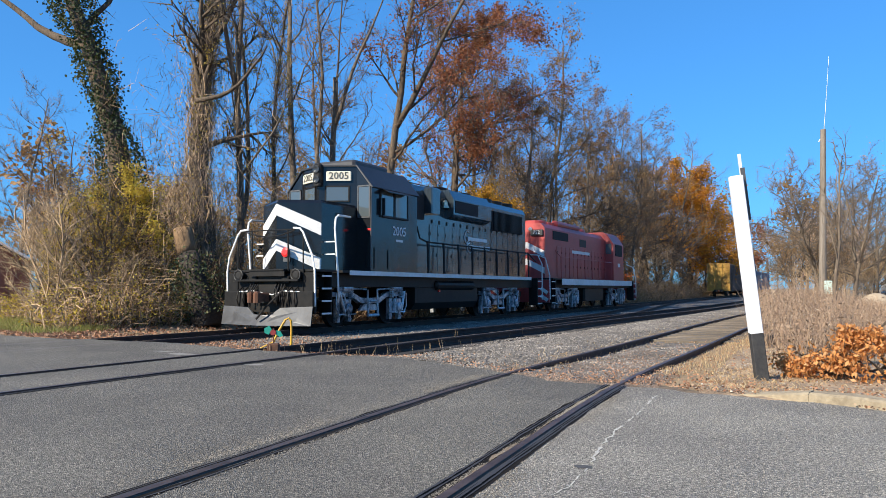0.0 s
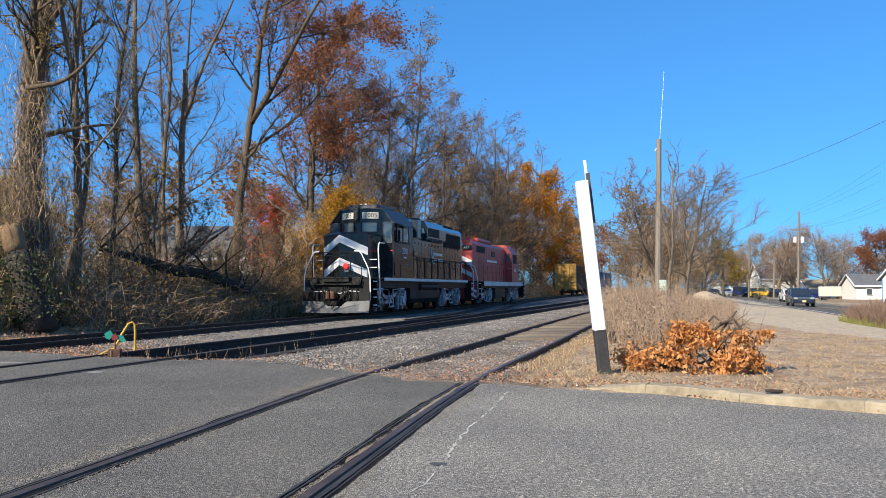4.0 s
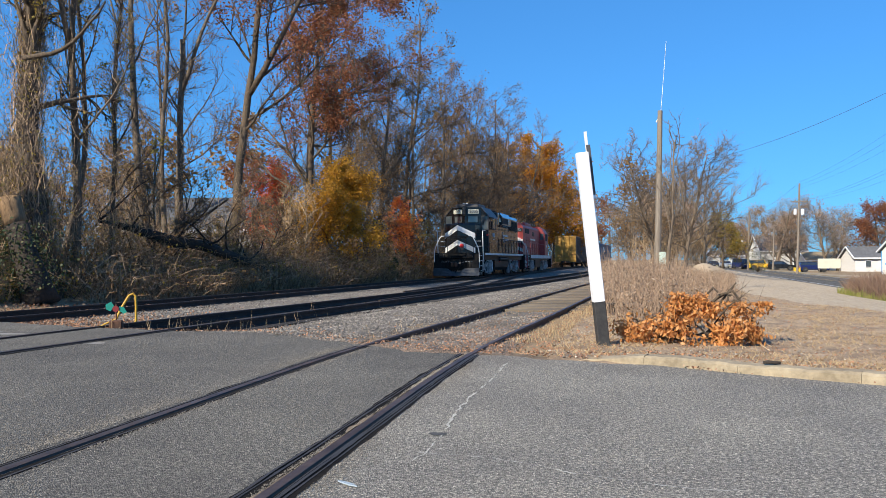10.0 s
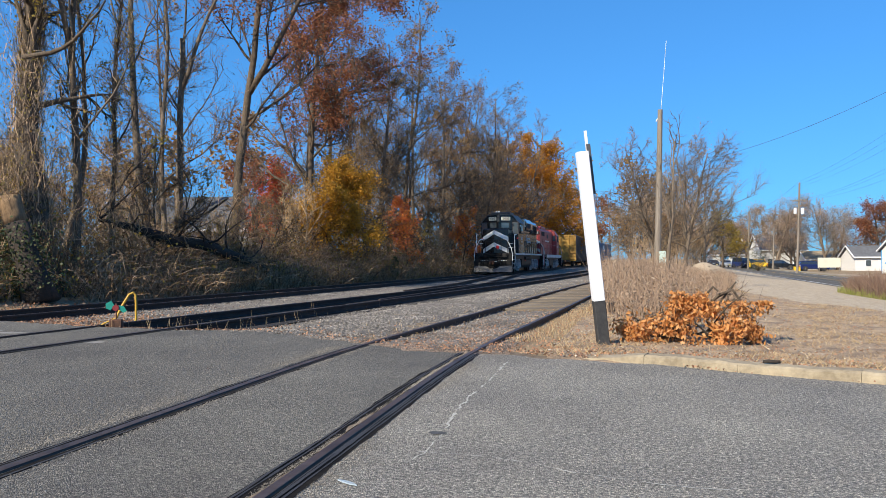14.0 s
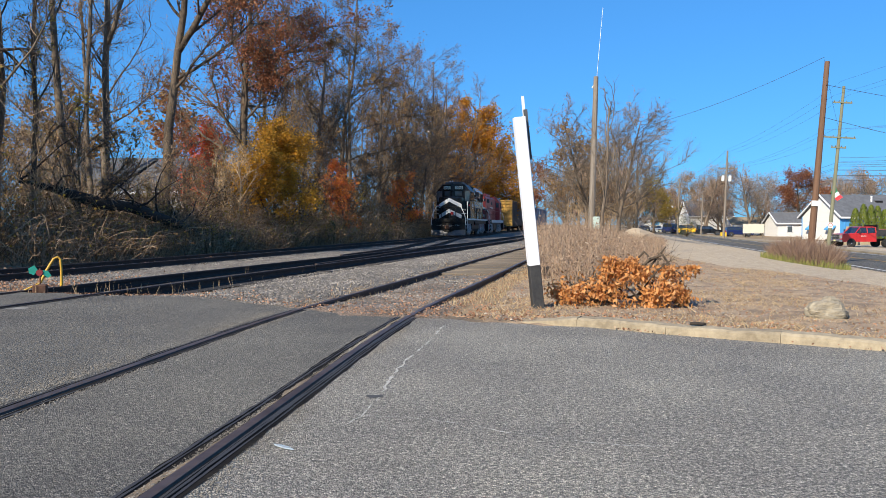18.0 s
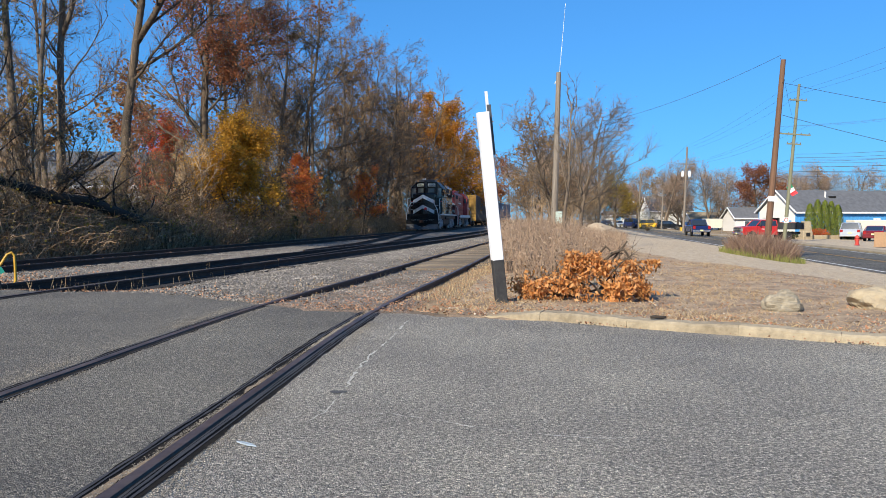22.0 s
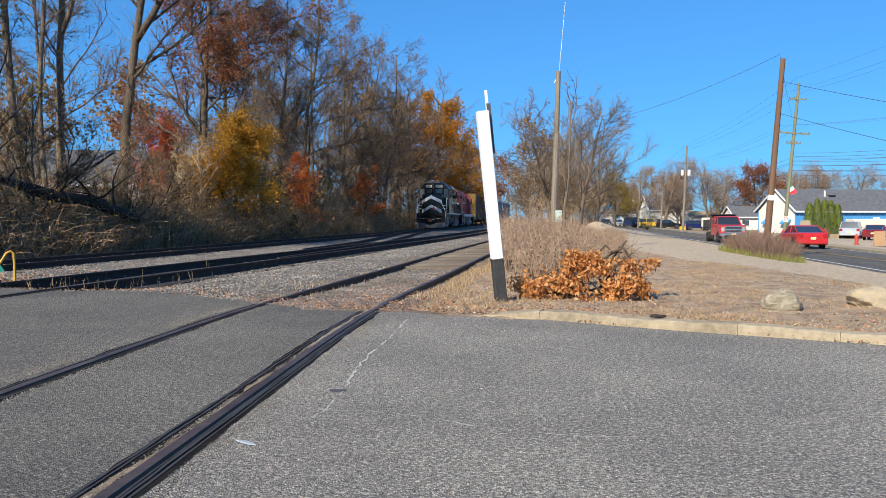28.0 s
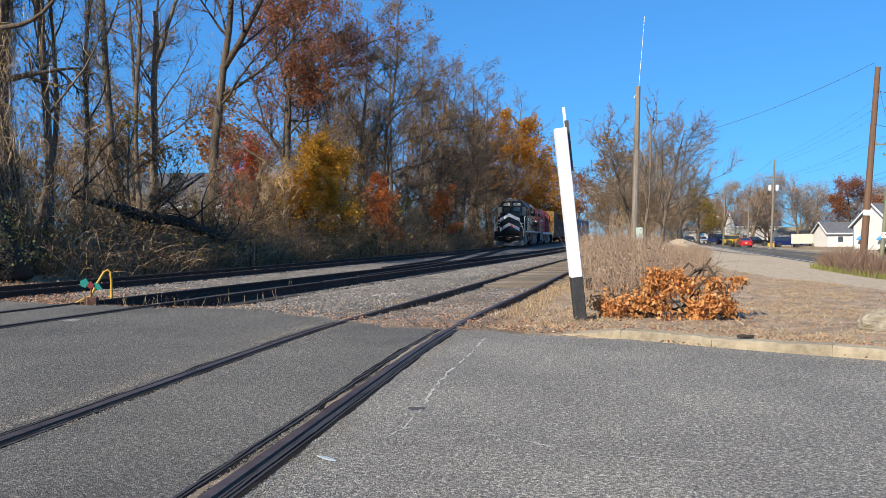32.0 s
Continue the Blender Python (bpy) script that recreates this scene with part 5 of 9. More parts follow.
        part("step_rail", Geo().tube([(s * 1.48, 1.62, 0.72), (s * 1.54, 1.55, 0.85), (s * 1.53, 1.50, 1.6), (s * 1.53, 1.34, 2.72), (s * 1.53, 1.38, 2.98), (s * 1.53, 1.52, 3.06), (s * 1.53, 2.2, 3.06)], 0.03, 8), WHITEWORN, L, "white stair grab rail")
        part("end_post", Geo().tube([(s * 0.62, 0.36, 1.55), (s * 0.62, 0.34, 2.62)], 0.025), LOCOFRAME, L)
        part("end_post", Geo().tube([(s * 1.12, 0.36, 1.0), (s * 1.12, 0.34, 2.50)], 0.02), LOCOFRAME, L)
        end_steps(L, 0.95, s, 1)
        end_steps(L, 17.2, s, -1)
        for z in (2.36, 2.02):
            part("nose_grab", Geo().box((s * 1.20, 1.6, z), (0.36, 0.03, 0.03)), WHITEWORN, L, "white grab iron")
        part("rear_rail", Geo().tube([(s * 1.50, 17.5, 0.6), (s * 1.50, 17.5, 2.2), (s * 1.3, 17.5, 2.6), (s * 0.7, 17.5, 2.65)], 0.028), WHITEWORN, L)
    part("front_chain", Geo().tube([(-0.85, 0.33, 2.62), (-0.4, 0.33, 2.50), (0.0, 0.33, 2.46), (0.4, 0.33, 2.50), (0.85, 0.33, 2.62)], 0.02), LOCOFRAME, L, "sagging safety chain")
    part("front_rail", Geo().tube([(-0.85, 0.33, 2.64), (0.85, 0.33, 2.64)], 0.018), LOCOFRAME, L)
    # underframe gear
    tank = part("fuel_tank", Geo().prism([(-1.25, 0.62), (-1.10, 0.40), (1.10, 0.40), (1.25, 0.62), (1.25, 1.12), (-1.25, 1.12)], 6.5, 11.2, "y"), LOCOFRAME, L, "black fuel tank")
    for s in (-1, 1):
        part("air_reservoir", Geo().lathe([(0.08, -1.5), (0.17, -1.42), (0.17, 1.42), (0.08, 1.5)], (s * 1.22, 9.3, 1.20), "y", 12), LOCOFRAME, L, "black air reservoir")
        part("tank_filler", Geo().box((s * 1.27, 8.1, 1.05), (0.06, 0.1, 0.16)), REDLAMP, tank, "small red filler cap")
    # the nose and its platform are short on this type
    for ob in L.children_recursive:
        for v in ob.data.vertices if ob.type == "MESH" else ():
            if v.co.y < 3.5 and ob.matrix_basis.translation.length < 0.01:
                v.co.y = 3.5 - (3.5 - v.co.y) * 0.83
    truck_set(L, 4.1)
    truck_set(L, 13.55)
    coupler(L, 17.85, -1)
    return L


def red_locomotive():
    """Older road switcher coupled behind, long hood facing the black one."""
    L = thing("locomotive", "faded red four-axle diesel locomotive with white stripes", "locomotive")
    part("frame", Geo().box((0, 8.6, 1.33), (2.5, 16.0, 0.40), chamfer=0.03).box((0, 8.6, 1.55), (3.0, 15.6, 0.06)), LOCOFRAME, L)
    for s in (-1, 1):
        part("sill_stripe", Geo().box((s * 1.505, 8.9, 1.42), (0.016, 13.6, 0.30)), WHITEWORN, L, "white sill band")
    part("pilot", Geo().box((0, 0.36, 0.98), (3.0, 0.10, 1.05), chamfer=0.02), LOCORED, L, "red pilot")
    part("pilot", Geo().box((0, 16.85, 0.98), (3.0, 0.10, 1.05), chamfer=0.02), LOCORED, L, "red pilot")
    hood = part("long_hood", Geo().prism([(-0.92, 1.58), (0.92, 1.58), (0.92, 4.02), (0.72, 4.24), (-0.72, 4.24), (-0.92, 4.02)], 1.3, 11.6, "y"), LOCORED, L, "red long hood")
    chevron(hood, 1.30, 0.91, 3.35, 0.45, 0.30, WHITEWORN)
    chevron(hood, 1.30, 0.91, 2.55, 0.45, 0.30, WHITEWORN)
    for s in (-1, 1):
        part("number_board", Geo().box((s * 0.55, 1.25, 3.78), (0.62, 0.12, 0.28), chamfer=0.02), BLACKP, hood, "black number board")
        writing("board_number", "752", 0.24, WHITE, hood, pose(s * 0.55, 1.185, 3.78, 90, 0, 0), "white numerals")
        part("class_light", Geo().lathe([(0.10, 0), (0.10, -0.06), (0.06, -0.08)], (s * 0.22, 1.28, 3.95), "y", 10), HEADLAMP, hood)
        hood_doors(hood, s * 0.92, 3.0, 11.4, 1.70, 3.2, 13, LOCORED)
        part("radiator_shutter", Geo().box((s * 0.93, 3.6, 3.72), (0.04, 2.3, 0.42)), DARKHOLE, hood, "dark radiator shutters")
        part("company_lettering", Geo().box((s * 0.948, 6.9, 3.02), (0.006, 3.1, 0.16)), WHITEWORN, hood, "white bar of company lettering")
        part("engine_louvre", Geo().box((s * 0.93, 7.3, 3.55), (0.03, 1.1, 0.4)), LOCOFRAME, hood)
    for y in (2.4, 3.7, 6.4, 8.8):
        part("roof_fan", Geo().lathe([(0.5, 0), (0.55, 0.04), (0.55, 0.2), (0.45, 0.22)], (0, y, 4.23), "z", 16), LOCORED, hood, "red roof fan")
    part("roof_tank", Geo().lathe([(0.08, -1.9), (0.18, -1.8), (0.18, 1.8), (0.08, 1.9)], (0.55, 5.6, 4.38), "y", 12), LOCORED, hood, "red roof reservoir")
    cab = part("cab", Geo().prism([(-1.45, 1.58), (1.45, 1.58), (1.45, 3.75), (1.1, 4.3), (0.8, 4.46), (-0.8, 4.46), (-1.1, 4.3), (-1.45, 3.75)], 11.6, 13.9, "y"), LOCORED, L, "red cab")
    for s in (-1, 1):
        part("side_window", Geo().box((s * 1.455, 12.75, 3.38), (0.03, 1.5, 0.70)), DARKHOLE, cab, "dark side window")
        part("cab_number", Geo().box((s * 1.456, 12.8, 2.5), (0.008, 0.5, 0.22)), WHITEWORN, cab, "faded white numerals")
        part("rear_window", Geo().box((s * 1.16, 11.59, 3.45), (0.34, 0.02, 0.6)), LOCOGLASS, cab)
        part("handrail", Geo().tube([(s * 1.42, 1.4, 2.9), (s * 1.42, 2.2, 2.62), (s * 1.42, 11.3, 2.62)], 0.02), YELLOWP if s < 0 else LOCORED, L, "walkway handrail")
        for k in range(8):
            part("stanchion", Geo().tube([(s * 1.44, 2.2 + k * 1.28, 1.58), (s * 1.42, 2.2 + k * 1.28, 2.64)], 0.022), LOCORED, L)
        part("corner_rail", Geo().tube([(s * 1.5, 0.4, 0.6), (s * 1.5, 0.36, 1.7), (s * 1.3, 0.36, 2.5), (s * 0.9, 0.36, 2.66)], 0.03), WHITEWORN, L, "white grab rail")
        part("rear_rail", Geo().tube([(s * 1.5, 16.8, 0.6), (s * 1.5, 16.8, 1.7), (s * 1.3, 16.8, 2.5), (s * 0.9, 16.8, 2.66)], 0.03), WHITEWORN, L)
        for z in (1.0, 0.66):
            part("step_stripe", Geo().box((s * 1.25, 0.30, z), (0.4, 0.02, 0.16), pose(0, 0, 0, 0, 35, 0)), WHITEWORN, L, "white warning stripe")
        end_steps(L, 0.85, s, 1)
        end_steps(L, 16.4, s, -1)
    part("short_hood", Geo().prism([(-0.92, 1.58), (0.92, 1.58), (0.92, 3.9), (0.72, 4.1), (-0.72, 4.1), (-0.92, 3.9)], 13.9, 15.6, "y"), LOCORED, L, "red high short hood")
    part("fuel_tank", Geo().box((0, 8.5, 0.8), (2.4, 3.6, 0.75), chamfer=0.08), LOCOFRAME, L, "grimy fuel tank")
    truck_set(L, 3.7)
    truck_set(L, 13.2)
    coupler(L, -0.05, 1)
    coupler(L, 17.05, -1)
    return L


black_loco = black_locomotive()
red_loco = red_locomotive()

# ---- standing wagons ----
def on_track(fx, y, length, z=0.0):
    """Pose of a vehicle whose front end is at y on a track."""
    a, b = y + length * 0.22, y + length * 0.78
    xa, xb = fx(a), fx(b)
    turn = math.atan2(xb - xa, b - a)
    return pose(xa - math.tan(turn) * (a - y), y, z, 0, 0, -math.degrees(turn))


def wagon(name, label, y, length, wall, end, height, ribs, fx=track_a):
    W = thing(name, label, "railway wagon", on_track(fx, y, length))
    part("body", Geo().box((0, length / 2, 0.95 + height / 2), (2.9, length - 1.2, height), chamfer=0.04), wall, W)
    e = part("end_wall", Geo().box((0, 0.62, 0.9 + height / 2), (3.05, 0.08, height + 0.15)), end, W, "ribbed end bulkhead")
    for k in range(9):
        part("end_rib", Geo().box((0, 0.53, 1.15 + k * (height - 0.3) / 8), (2.7, 0.10, 0.13), chamfer=0.02), end, e)
    for s in (-1, -0.33, 0.33, 1):
        part("end_post", Geo().box((s * 1.45, 0.5, 0.9 + height / 2), (0.14, 0.16, height + 0.1), chamfer=0.02), end, e)
    for k in range(ribs):
        for s in (-1, 1):
            part("side_rib", Geo().box((s * 1.48, 1.2 + k * (length - 2.4) / max(1, ribs - 1), 0.95 + height / 2), (0.08, 0.10, height)), wall, W)
    part("underframe", Geo().box((0, length / 2, 0.85), (1.2, length, 0.3)), LOCOFRAME, W)
    for yc in (2.2, length - 2.2):
        t = part("truck", Geo().box((0.98, yc, 0.5), (0.14, 2.1, 0.3), chamfer=0.04).box((-0.98, yc, 0.5), (0.14, 2.1, 0.3), chamfer=0.04).box((0, yc, 0.55), (2.0, 0.3, 0.3)), RUST, W)
        for q in (-0.85, 0.85):
            for s in (-0.755, 0.755):
                wheel_parts(t, s, yc + q, 0.42)
    coupler(W, 0.0, 1)
    return W


wagon("lumber_wagon", "yellow-ended bulkhead wagon with grey-brown load", 112.9, 21.0, WAGONB, WAGONY, 3.7, 12)
wagon("hopper_wagon", "dark rusty open wagon", 135.2, 15.0, RUST, WAGONB, 3.1, 9)
wagon("hopper_wagon", "faded blue covered wagon", 151.5, 17.0, WAGONBLUE, WAGONBLUE, 3.6, 8)
wagon("hopper_wagon", "faded blue covered wagon", 169.8, 17.0, WAGONBLUE, WAGONBLUE, 3.6, 8)

# ---- trees ----
wood_edge = curve([(5, -16.2), (14, -15.7), (20, -15.1), (40, -14.1), (60, -13.0), (90, -12.6), (120, -12.5), (160, -11.5), (230, -8.5)])


def limb_path(rng, p, d, length, n, wob, lift):
    """A wandering line from p along d."""
    pts = [p]
    step = length / (n - 1)
    d = d / np.linalg.norm(d)
    for _ in range(n - 1):
        d = d + rng.normal(0, wob, 3)
        d[2] += lift
        d /= np.linalg.norm(d)
        p = p + d * step
        pts.append(p)
    return np.array(pts)


def side_dir(rng, along, spread):
    a = rng.normal(size=3)
    a -= along * a.dot(along)
    a /= np.linalg.norm(a) + 1e-9
    return along * math.cos(spread) + a * math.sin(spread)


def tree(name, seed, height, r0, lean=(0, 0), first=0.35, limbs=12, spread=0.8, reach=0.34, twigs=2, bark=None, leaf=None, n_leaf=0, leaf_size=0.09, fork=0.0, label="", category="tree", vine=0, ivy=0, droop=0.0, broken=False, dense=6, jit=1.6, clump=0.7, straight=False):
    """Tapered trunk, limbs and twigs; leaves sit on the twigs."""
    rng = np.random.default_rng(seed)
    bark = bark or BARK
    T = thing(name, label, category)
    g = Geo()
    stems = [(np.zeros(3) + np.array([0, 0, -0.3]), np.array([lean[0], lean[1], 1.0]), height, r0, 0.0)]
    trunk = limb_path(rng, stems[0][0], stems[0][1], height, 12, 0.055, 0.012)
    if straight:
        drift = (np.array([lean[0], lean[1]]) * height - trunk[-1, :2])[None] * np.linspace(0, 1, 12)[:, None]
        trunk[:, :2] += drift
    lines = [(trunk, r0, first)]
    if fork:
        k = int(12 * fork)
        p = trunk[k]
        d = side_dir(rng, (trunk[k + 1] - trunk[k]) / np.linalg.norm(trunk[k + 1] - trunk[k]), 0.33)
        lines.append((limb_path(rng, p, d, height * (1 - fork) * 0.95, 9, 0.05, 0.03), r0 * 0.7 * (1 - fork * 0.5), 0.15))
    B, M, E_, R = [], [], [], []
    tips = []
    for path, rad, start in lines:
        n = len(path)
        rr = [rad * (1 - 0.88 * (i / (n - 1)) ** 0.9) + 0.012 for i in range(n)]
        if path is trunk:
            rr[0] *= 1.45
            rr[1] *= 1.05
        if broken:
            rr = [rad * (1 - 0.35 * i / (n - 1)) for i in range(n)]
        g.tube([tuple(p) for p in path], rr, 9)
        m = limbs if path is trunk else max(4, limbs // 2)
        for i in range(m):
            u = start + (1 - start) * (i + rng.random()) / m
            f = u * (n - 1)
            k = min(int(f), n - 2)
            p = path[k] + (path[k + 1] - path[k]) * (f - k)
            al = path[k + 1] - path[k]
            al /= np.linalg.norm(al)
            ln = height * reach * (1.15 - 0.75 * u) * rng.uniform(0.7, 1.25)
            if broken:
                ln *= 0.5
            d = side_dir(rng, al, spread * rng.uniform(0.7, 1.2))
            r1 = max(0.02, rr[k] * rng.uniform(0.32, 0.5))
            l1 = limb_path(rng, p, d, ln, 7, 0.13, 0.05 - droop)
            g.tube([tuple(q) for q in l1], [r1 * (1 - 0.85 * j / 6) + 0.006 for j in range(7)], 4, False)
            for j in range(dense):
                v = 0.2 + 0.8 * (j + rng.random()) / dense
                f = v * 6
                k2 = min(int(f), 5)
                q = l1[k2] + (l1[k2 + 1] - l1[k2]) * (f - k2)
                al2 = (l1[k2 + 1] - l1[k2]) / np.linalg.norm(l1[k2 + 1] - l1[k2])
                l2n = ln * 0.42 * (1.1 - 0.5 * v) * rng.uniform(0.6, 1.3)
                r2 = max(0.009, r1 * 0.4)
                l2 = limb_path(rng, q, side_dir(rng, al2, 0.75), l2n, 4, 0.2, 0.05 - droop)
                g.tube([tuple(w) for w in l2], [r2 * (1 - 0.8 * w / 3) + 0.003 for w in range(4)], 3, False)
                for t in range(dense):
                    z = (t + rng.random()) / dense
                    f = z * 3
                    k3 = min(int(f), 2)
                    s = l2[k3] + (l2[k3 + 1] - l2[k3]) * (f - k3)
                    al3 = (l2[k3 + 1] - l2[k3]) / (np.linalg.norm(l2[k3 + 1] - l2[k3]) + 1e-9)
                    for _ in range(twigs):
                        e = side_dir(rng, al3, rng.uniform(0.35, 0.9))
                        tl = l2n * rng.uniform(0.35, 0.75)
                        mid = s + e * tl * 0.5 + rng.normal(0, 0.05 * tl, 3)
                        tip = s + e * tl + np.array([0, 0, (0.12 - droop) * tl]) + rng.normal(0, 0.06 * tl, 3)
                        B.append(s), M.append(mid), E_.append(tip), R.append(max(0.0065, r2 * 0.5))
                        tips.append((s, mid, tip))
    tr = part("trunk", g, bark, T, smooth=True)
    if B:
        tagged(cones("twig_work", np.array(B), np.array(E_), np.array(R), bark, T), "fine bare twigs", kind="stuff")
    if leaf and n_leaf:
        tp = np.array(tips)
        # leaves hold on in clumps: some boughs carry many, others none
        per = max(1, dense * twigs)
        w = np.repeat(rng.gamma(clump, 1.0, len(tp) // per + 1), per)[:len(tp)] + 1e-4
        i = rng.choice(len(tp), n_leaf, p=w / w.sum())
        u = rng.random(n_leaf)[:, None]
        c = tp[i, 1] * (1 - u) + tp[i, 2] * u + rng.normal(0, leaf_size * jit, (n_leaf, 3))
        tagged(leaves("crown", c, leaf_size, leaf, T, seed, 0.7, 1.25), kind="stuff")
    if vine:
        add_vines(T, trunk, r0, vine, rng)
    if ivy:
        u = rng.random(ivy) ** 0.9 * 0.92
        f = u * 11
        k = np.minimum(f.astype(int), 10)
        c = trunk[k] + (trunk[k + 1] - trunk[k]) * (f - k)[:, None]
        a = rng.uniform(0, 6.28, ivy)
        rad = (r0 * (1 - 0.55 * u) + rng.gamma(2.0, 0.075, ivy)) * (1 + 0.35 * np.sin(u * 31 + 1) * np.sin(u * 12))
        c = c + np.stack([np.cos(a) * rad, np.sin(a) * rad, rng.normal(0, 0.05, ivy)], -1)
        tagged(leaves("ivy", c, 0.046, L_IVY, T, seed + 5), "dark green ivy", kind="stuff")
    return T


def add_vines(T, trunk, r0, n, rng):
    """Woody creepers: shaggy strands close along the trunk, and a loose tangle round it."""
    B, M, E_, R = [], [], [], []
    for _ in range(n):
        u = rng.random() ** 1.1 * 0.9
        f = u * 11
        k = min(int(f), 10)
        c = trunk[k] + (trunk[k + 1] - trunk[k]) * (f - k)
        al = (trunk[k + 1] - trunk[k]) / np.linalg.norm(trunk[k + 1] - trunk[k])
        a = rng.uniform(0, 6.28)
        close = rng.random() < 0.68
        rad = r0 * (1 - 0.72 * u) + (rng.gamma(1.3, 0.035) if close else rng.gamma(1.4, 0.32))
        b = c + np.array([math.cos(a) * rad, math.sin(a) * rad, 0])
        if close:
            e = b + al * rng.uniform(0.15, 0.8) + rng.normal(0, 0.13, 3)
            B.append(b), E_.append(e), M.append((b + e) / 2 + rng.normal(0, 0.06, 3)), R.append(rng.uniform(0.005, 0.016))
        else:
            e = b + np.array([rng.normal(0, 0.30), rng.normal(0, 0.30), rng.choice((-1, 1), p=(0.6, 0.4)) * rng.uniform(0.2, 0.9)])
            B.append(b), E_.append(e), M.append((b + e) / 2 + rng.normal(0, 0.12, 3)), R.append(rng.uniform(0.003, 0.008))
    tagged(ribbons("vines", np.array(B), np.array(E_), np.array(M), np.array(R), VINE, T), "shaggy brown woody vines", kind="stuff")
    m = n // 2
    i = rng.integers(0, n, m)
    c = np.array(E_)[i] + rng.normal(0, 0.14, (m, 3))
    tagged(leaves("vine_leaves", c, 0.042, L_GREENY, T, 77 + n), "yellowing vine leaves", kind="stuff")


def put(T, x, y, turn=0.0, size=1.0):
    T.matrix_basis = pose(x, y, float(bed(x, y)), 0, 0, turn) @ Matrix.Scale(size, 4)
    return T


G_WOOD = "trees beside the railway"
# the named trees near the crossing
ivy_t = put(tree("ivy_tree", 101, 15.5, 0.46, (-0.36, 0.02), 0.55, 9, 0.9, 0.40, 2, BARKDARK, L_IVY, 900, 0.05, label="leaning bare tree with an ivy-covered trunk", ivy=15000), -19.0, 18.9, 0.0, 1.14)
lr = np.random.default_rng(19)
lp = limb_path(lr, np.array([-2.95, 0.05, 8.1]), np.array([-1.0, -0.1, 0.42]), 6.0, 9, 0.10, 0.02)
part("bough", Geo().tube([tuple(q) for q in lp], [0.17 - 0.014 * i for i in range(9)], 8), BARKDARK, ivy_t, "dark bare bough", smooth=True)
vine_t = put(tree("vine_tree", 102, 20, 0.46, (-0.27, 0.02), 0.30, 16, 0.8, 0.22, 2, BARKDARK, L_GREENY, 1500, 0.045, label="tall old tree wrapped in brown woody vines", vine=7500), -17.2, 19.2)
br_ = limb_path(np.random.default_rng(24), np.array([-0.75, 0.0, 7.2]), np.array([1.0, 0.1, 0.22]), 3.6, 9, 0.12, 0.03)
part("bough", Geo().tube([tuple(q) for q in br_], [0.085 - 0.008 * i for i in range(9)], 7), BARKDARK, vine_t, "dark bare bough", smooth=True)
put(tree("bare_tree", 103, 18, 0.15, (0.05, 0.0), 0.28, 13, 0.75, 0.24, 2, BARK, L_GREENY, 500, 0.034, label="slender bare tree with thin vines", vine=350, fork=0.42), -18.5, 22.0)
put(tree("bare_tree", 121, 13, 0.13, (0.34, 0.0), 0.35, 10, 0.7, 0.26, 2, BARK, L_GREENY, 300, 0.034, label="slanting bare tree with thin vines", vine=150), -20.2, 23.0)
put(tree("bare_tree", 107, 14, 0.10, (0.02, 0.0), 0.25, 11, 0.7, 0.22, 2, BARKDARK, L_GREENY, 1900, 0.034, label="thin bare tree hung with yellowing vines", vine=900), -18.5, 24.0)
put(tree("bare_tree", 104, 21, 0.18, (-0.064, 0.02), 0.42, 12, 0.65, 0.20, 2, BARK, L_GREENY, 300, 0.034, label="tall slender bare tree with thin vines", vine=260, straight=True), -18.8, 27.0)
put(tree("bare_tree", 105, 20, 0.12, (-0.06, 0.0), 0.42, 12, 0.7, 0.22, 2, BARK, label="tall slender bare tree beside the railway", straight=True), -19.6, 29.0)
put(tree("bare_tree", 122, 17, 0.11, (0.06, 0.0), 0.35, 12, 0.7, 0.24, 2, BARKDARK, L_TAN, 500, 0.034, label="slim bare tree with a few tan leaves"), -21.4, 33.0)
broken_t = put(tree("broken_tree", 106, 11.0, 0.18, (0.04, 0.0), 0.55, 5, 0.5, 0.30, 2, BARK, label="pale bare tree with a snapped-off top", broken=True, vine=120, straight=True), -19.75, 29.6)
br_ = limb_path(np.random.default_rng(23), np.array([0.36, 0.0, 8.3]), np.array([0.42, 0.0, 1.0]), 7.5, 9, 0.09, 0.05)
part("bough", Geo().tube([tuple(q) for q in br_], [0.11 - 0.011 * i for i in range(9)], 7), BARK, broken_t, "rising bare bough", smooth=True)
put(tree("forked_tree", 108, 22, 0.30, (0.07, 0.0), 0.34, 15, 0.95, 0.30, 3, BARKDARK, L_OAK, 8000, 0.066, fork=0.42, jit=3, clump=0.3, label="tall forked oak with sparse russet leaves"), -20.95, 36.0)
put(tree("oak_tree", 109, 21, 0.36, (0.02, 0.0), 0.25, 24, 1.12, 0.42, 4, BARKDARK, L_OAK, 28000, 0.066, jit=2.8, clump=0.55, label="large oak with many russet leaves"), -21.0, 46.0)
put(tree("yellow_tree", 110, 6.8, 0.10, (0, 0), 0.17, 24, 0.95, 0.62, 2, BARKDARK, L_YEL, 30000, 0.060, jit=3.8, clump=1.5, label="small tree with dense golden leaves"), -16.3, 40.3, 0.0, 0.86)
put(tree("red_tree", 111, 8.5, 0.12, (0, 0), 0.2, 12, 0.8, 0.40, 2, BARKDARK, L_RED, 9500, 0.09, jit=2.6, clump=0.8, label="maple with bright red leaves behind the wood"), -24.9, 50.5, 0.0, 0.88)
put(tree("red_tree", 112, 5.6, 0.07, (0, 0), 0.15, 14, 0.9, 0.5, 2, BARKDARK, L_FLAME, 4600, 0.065, jit=2.6, clump=0.8, label="small maple with orange-red leaves"), -15.5, 50.0, 0.0, 0.86)
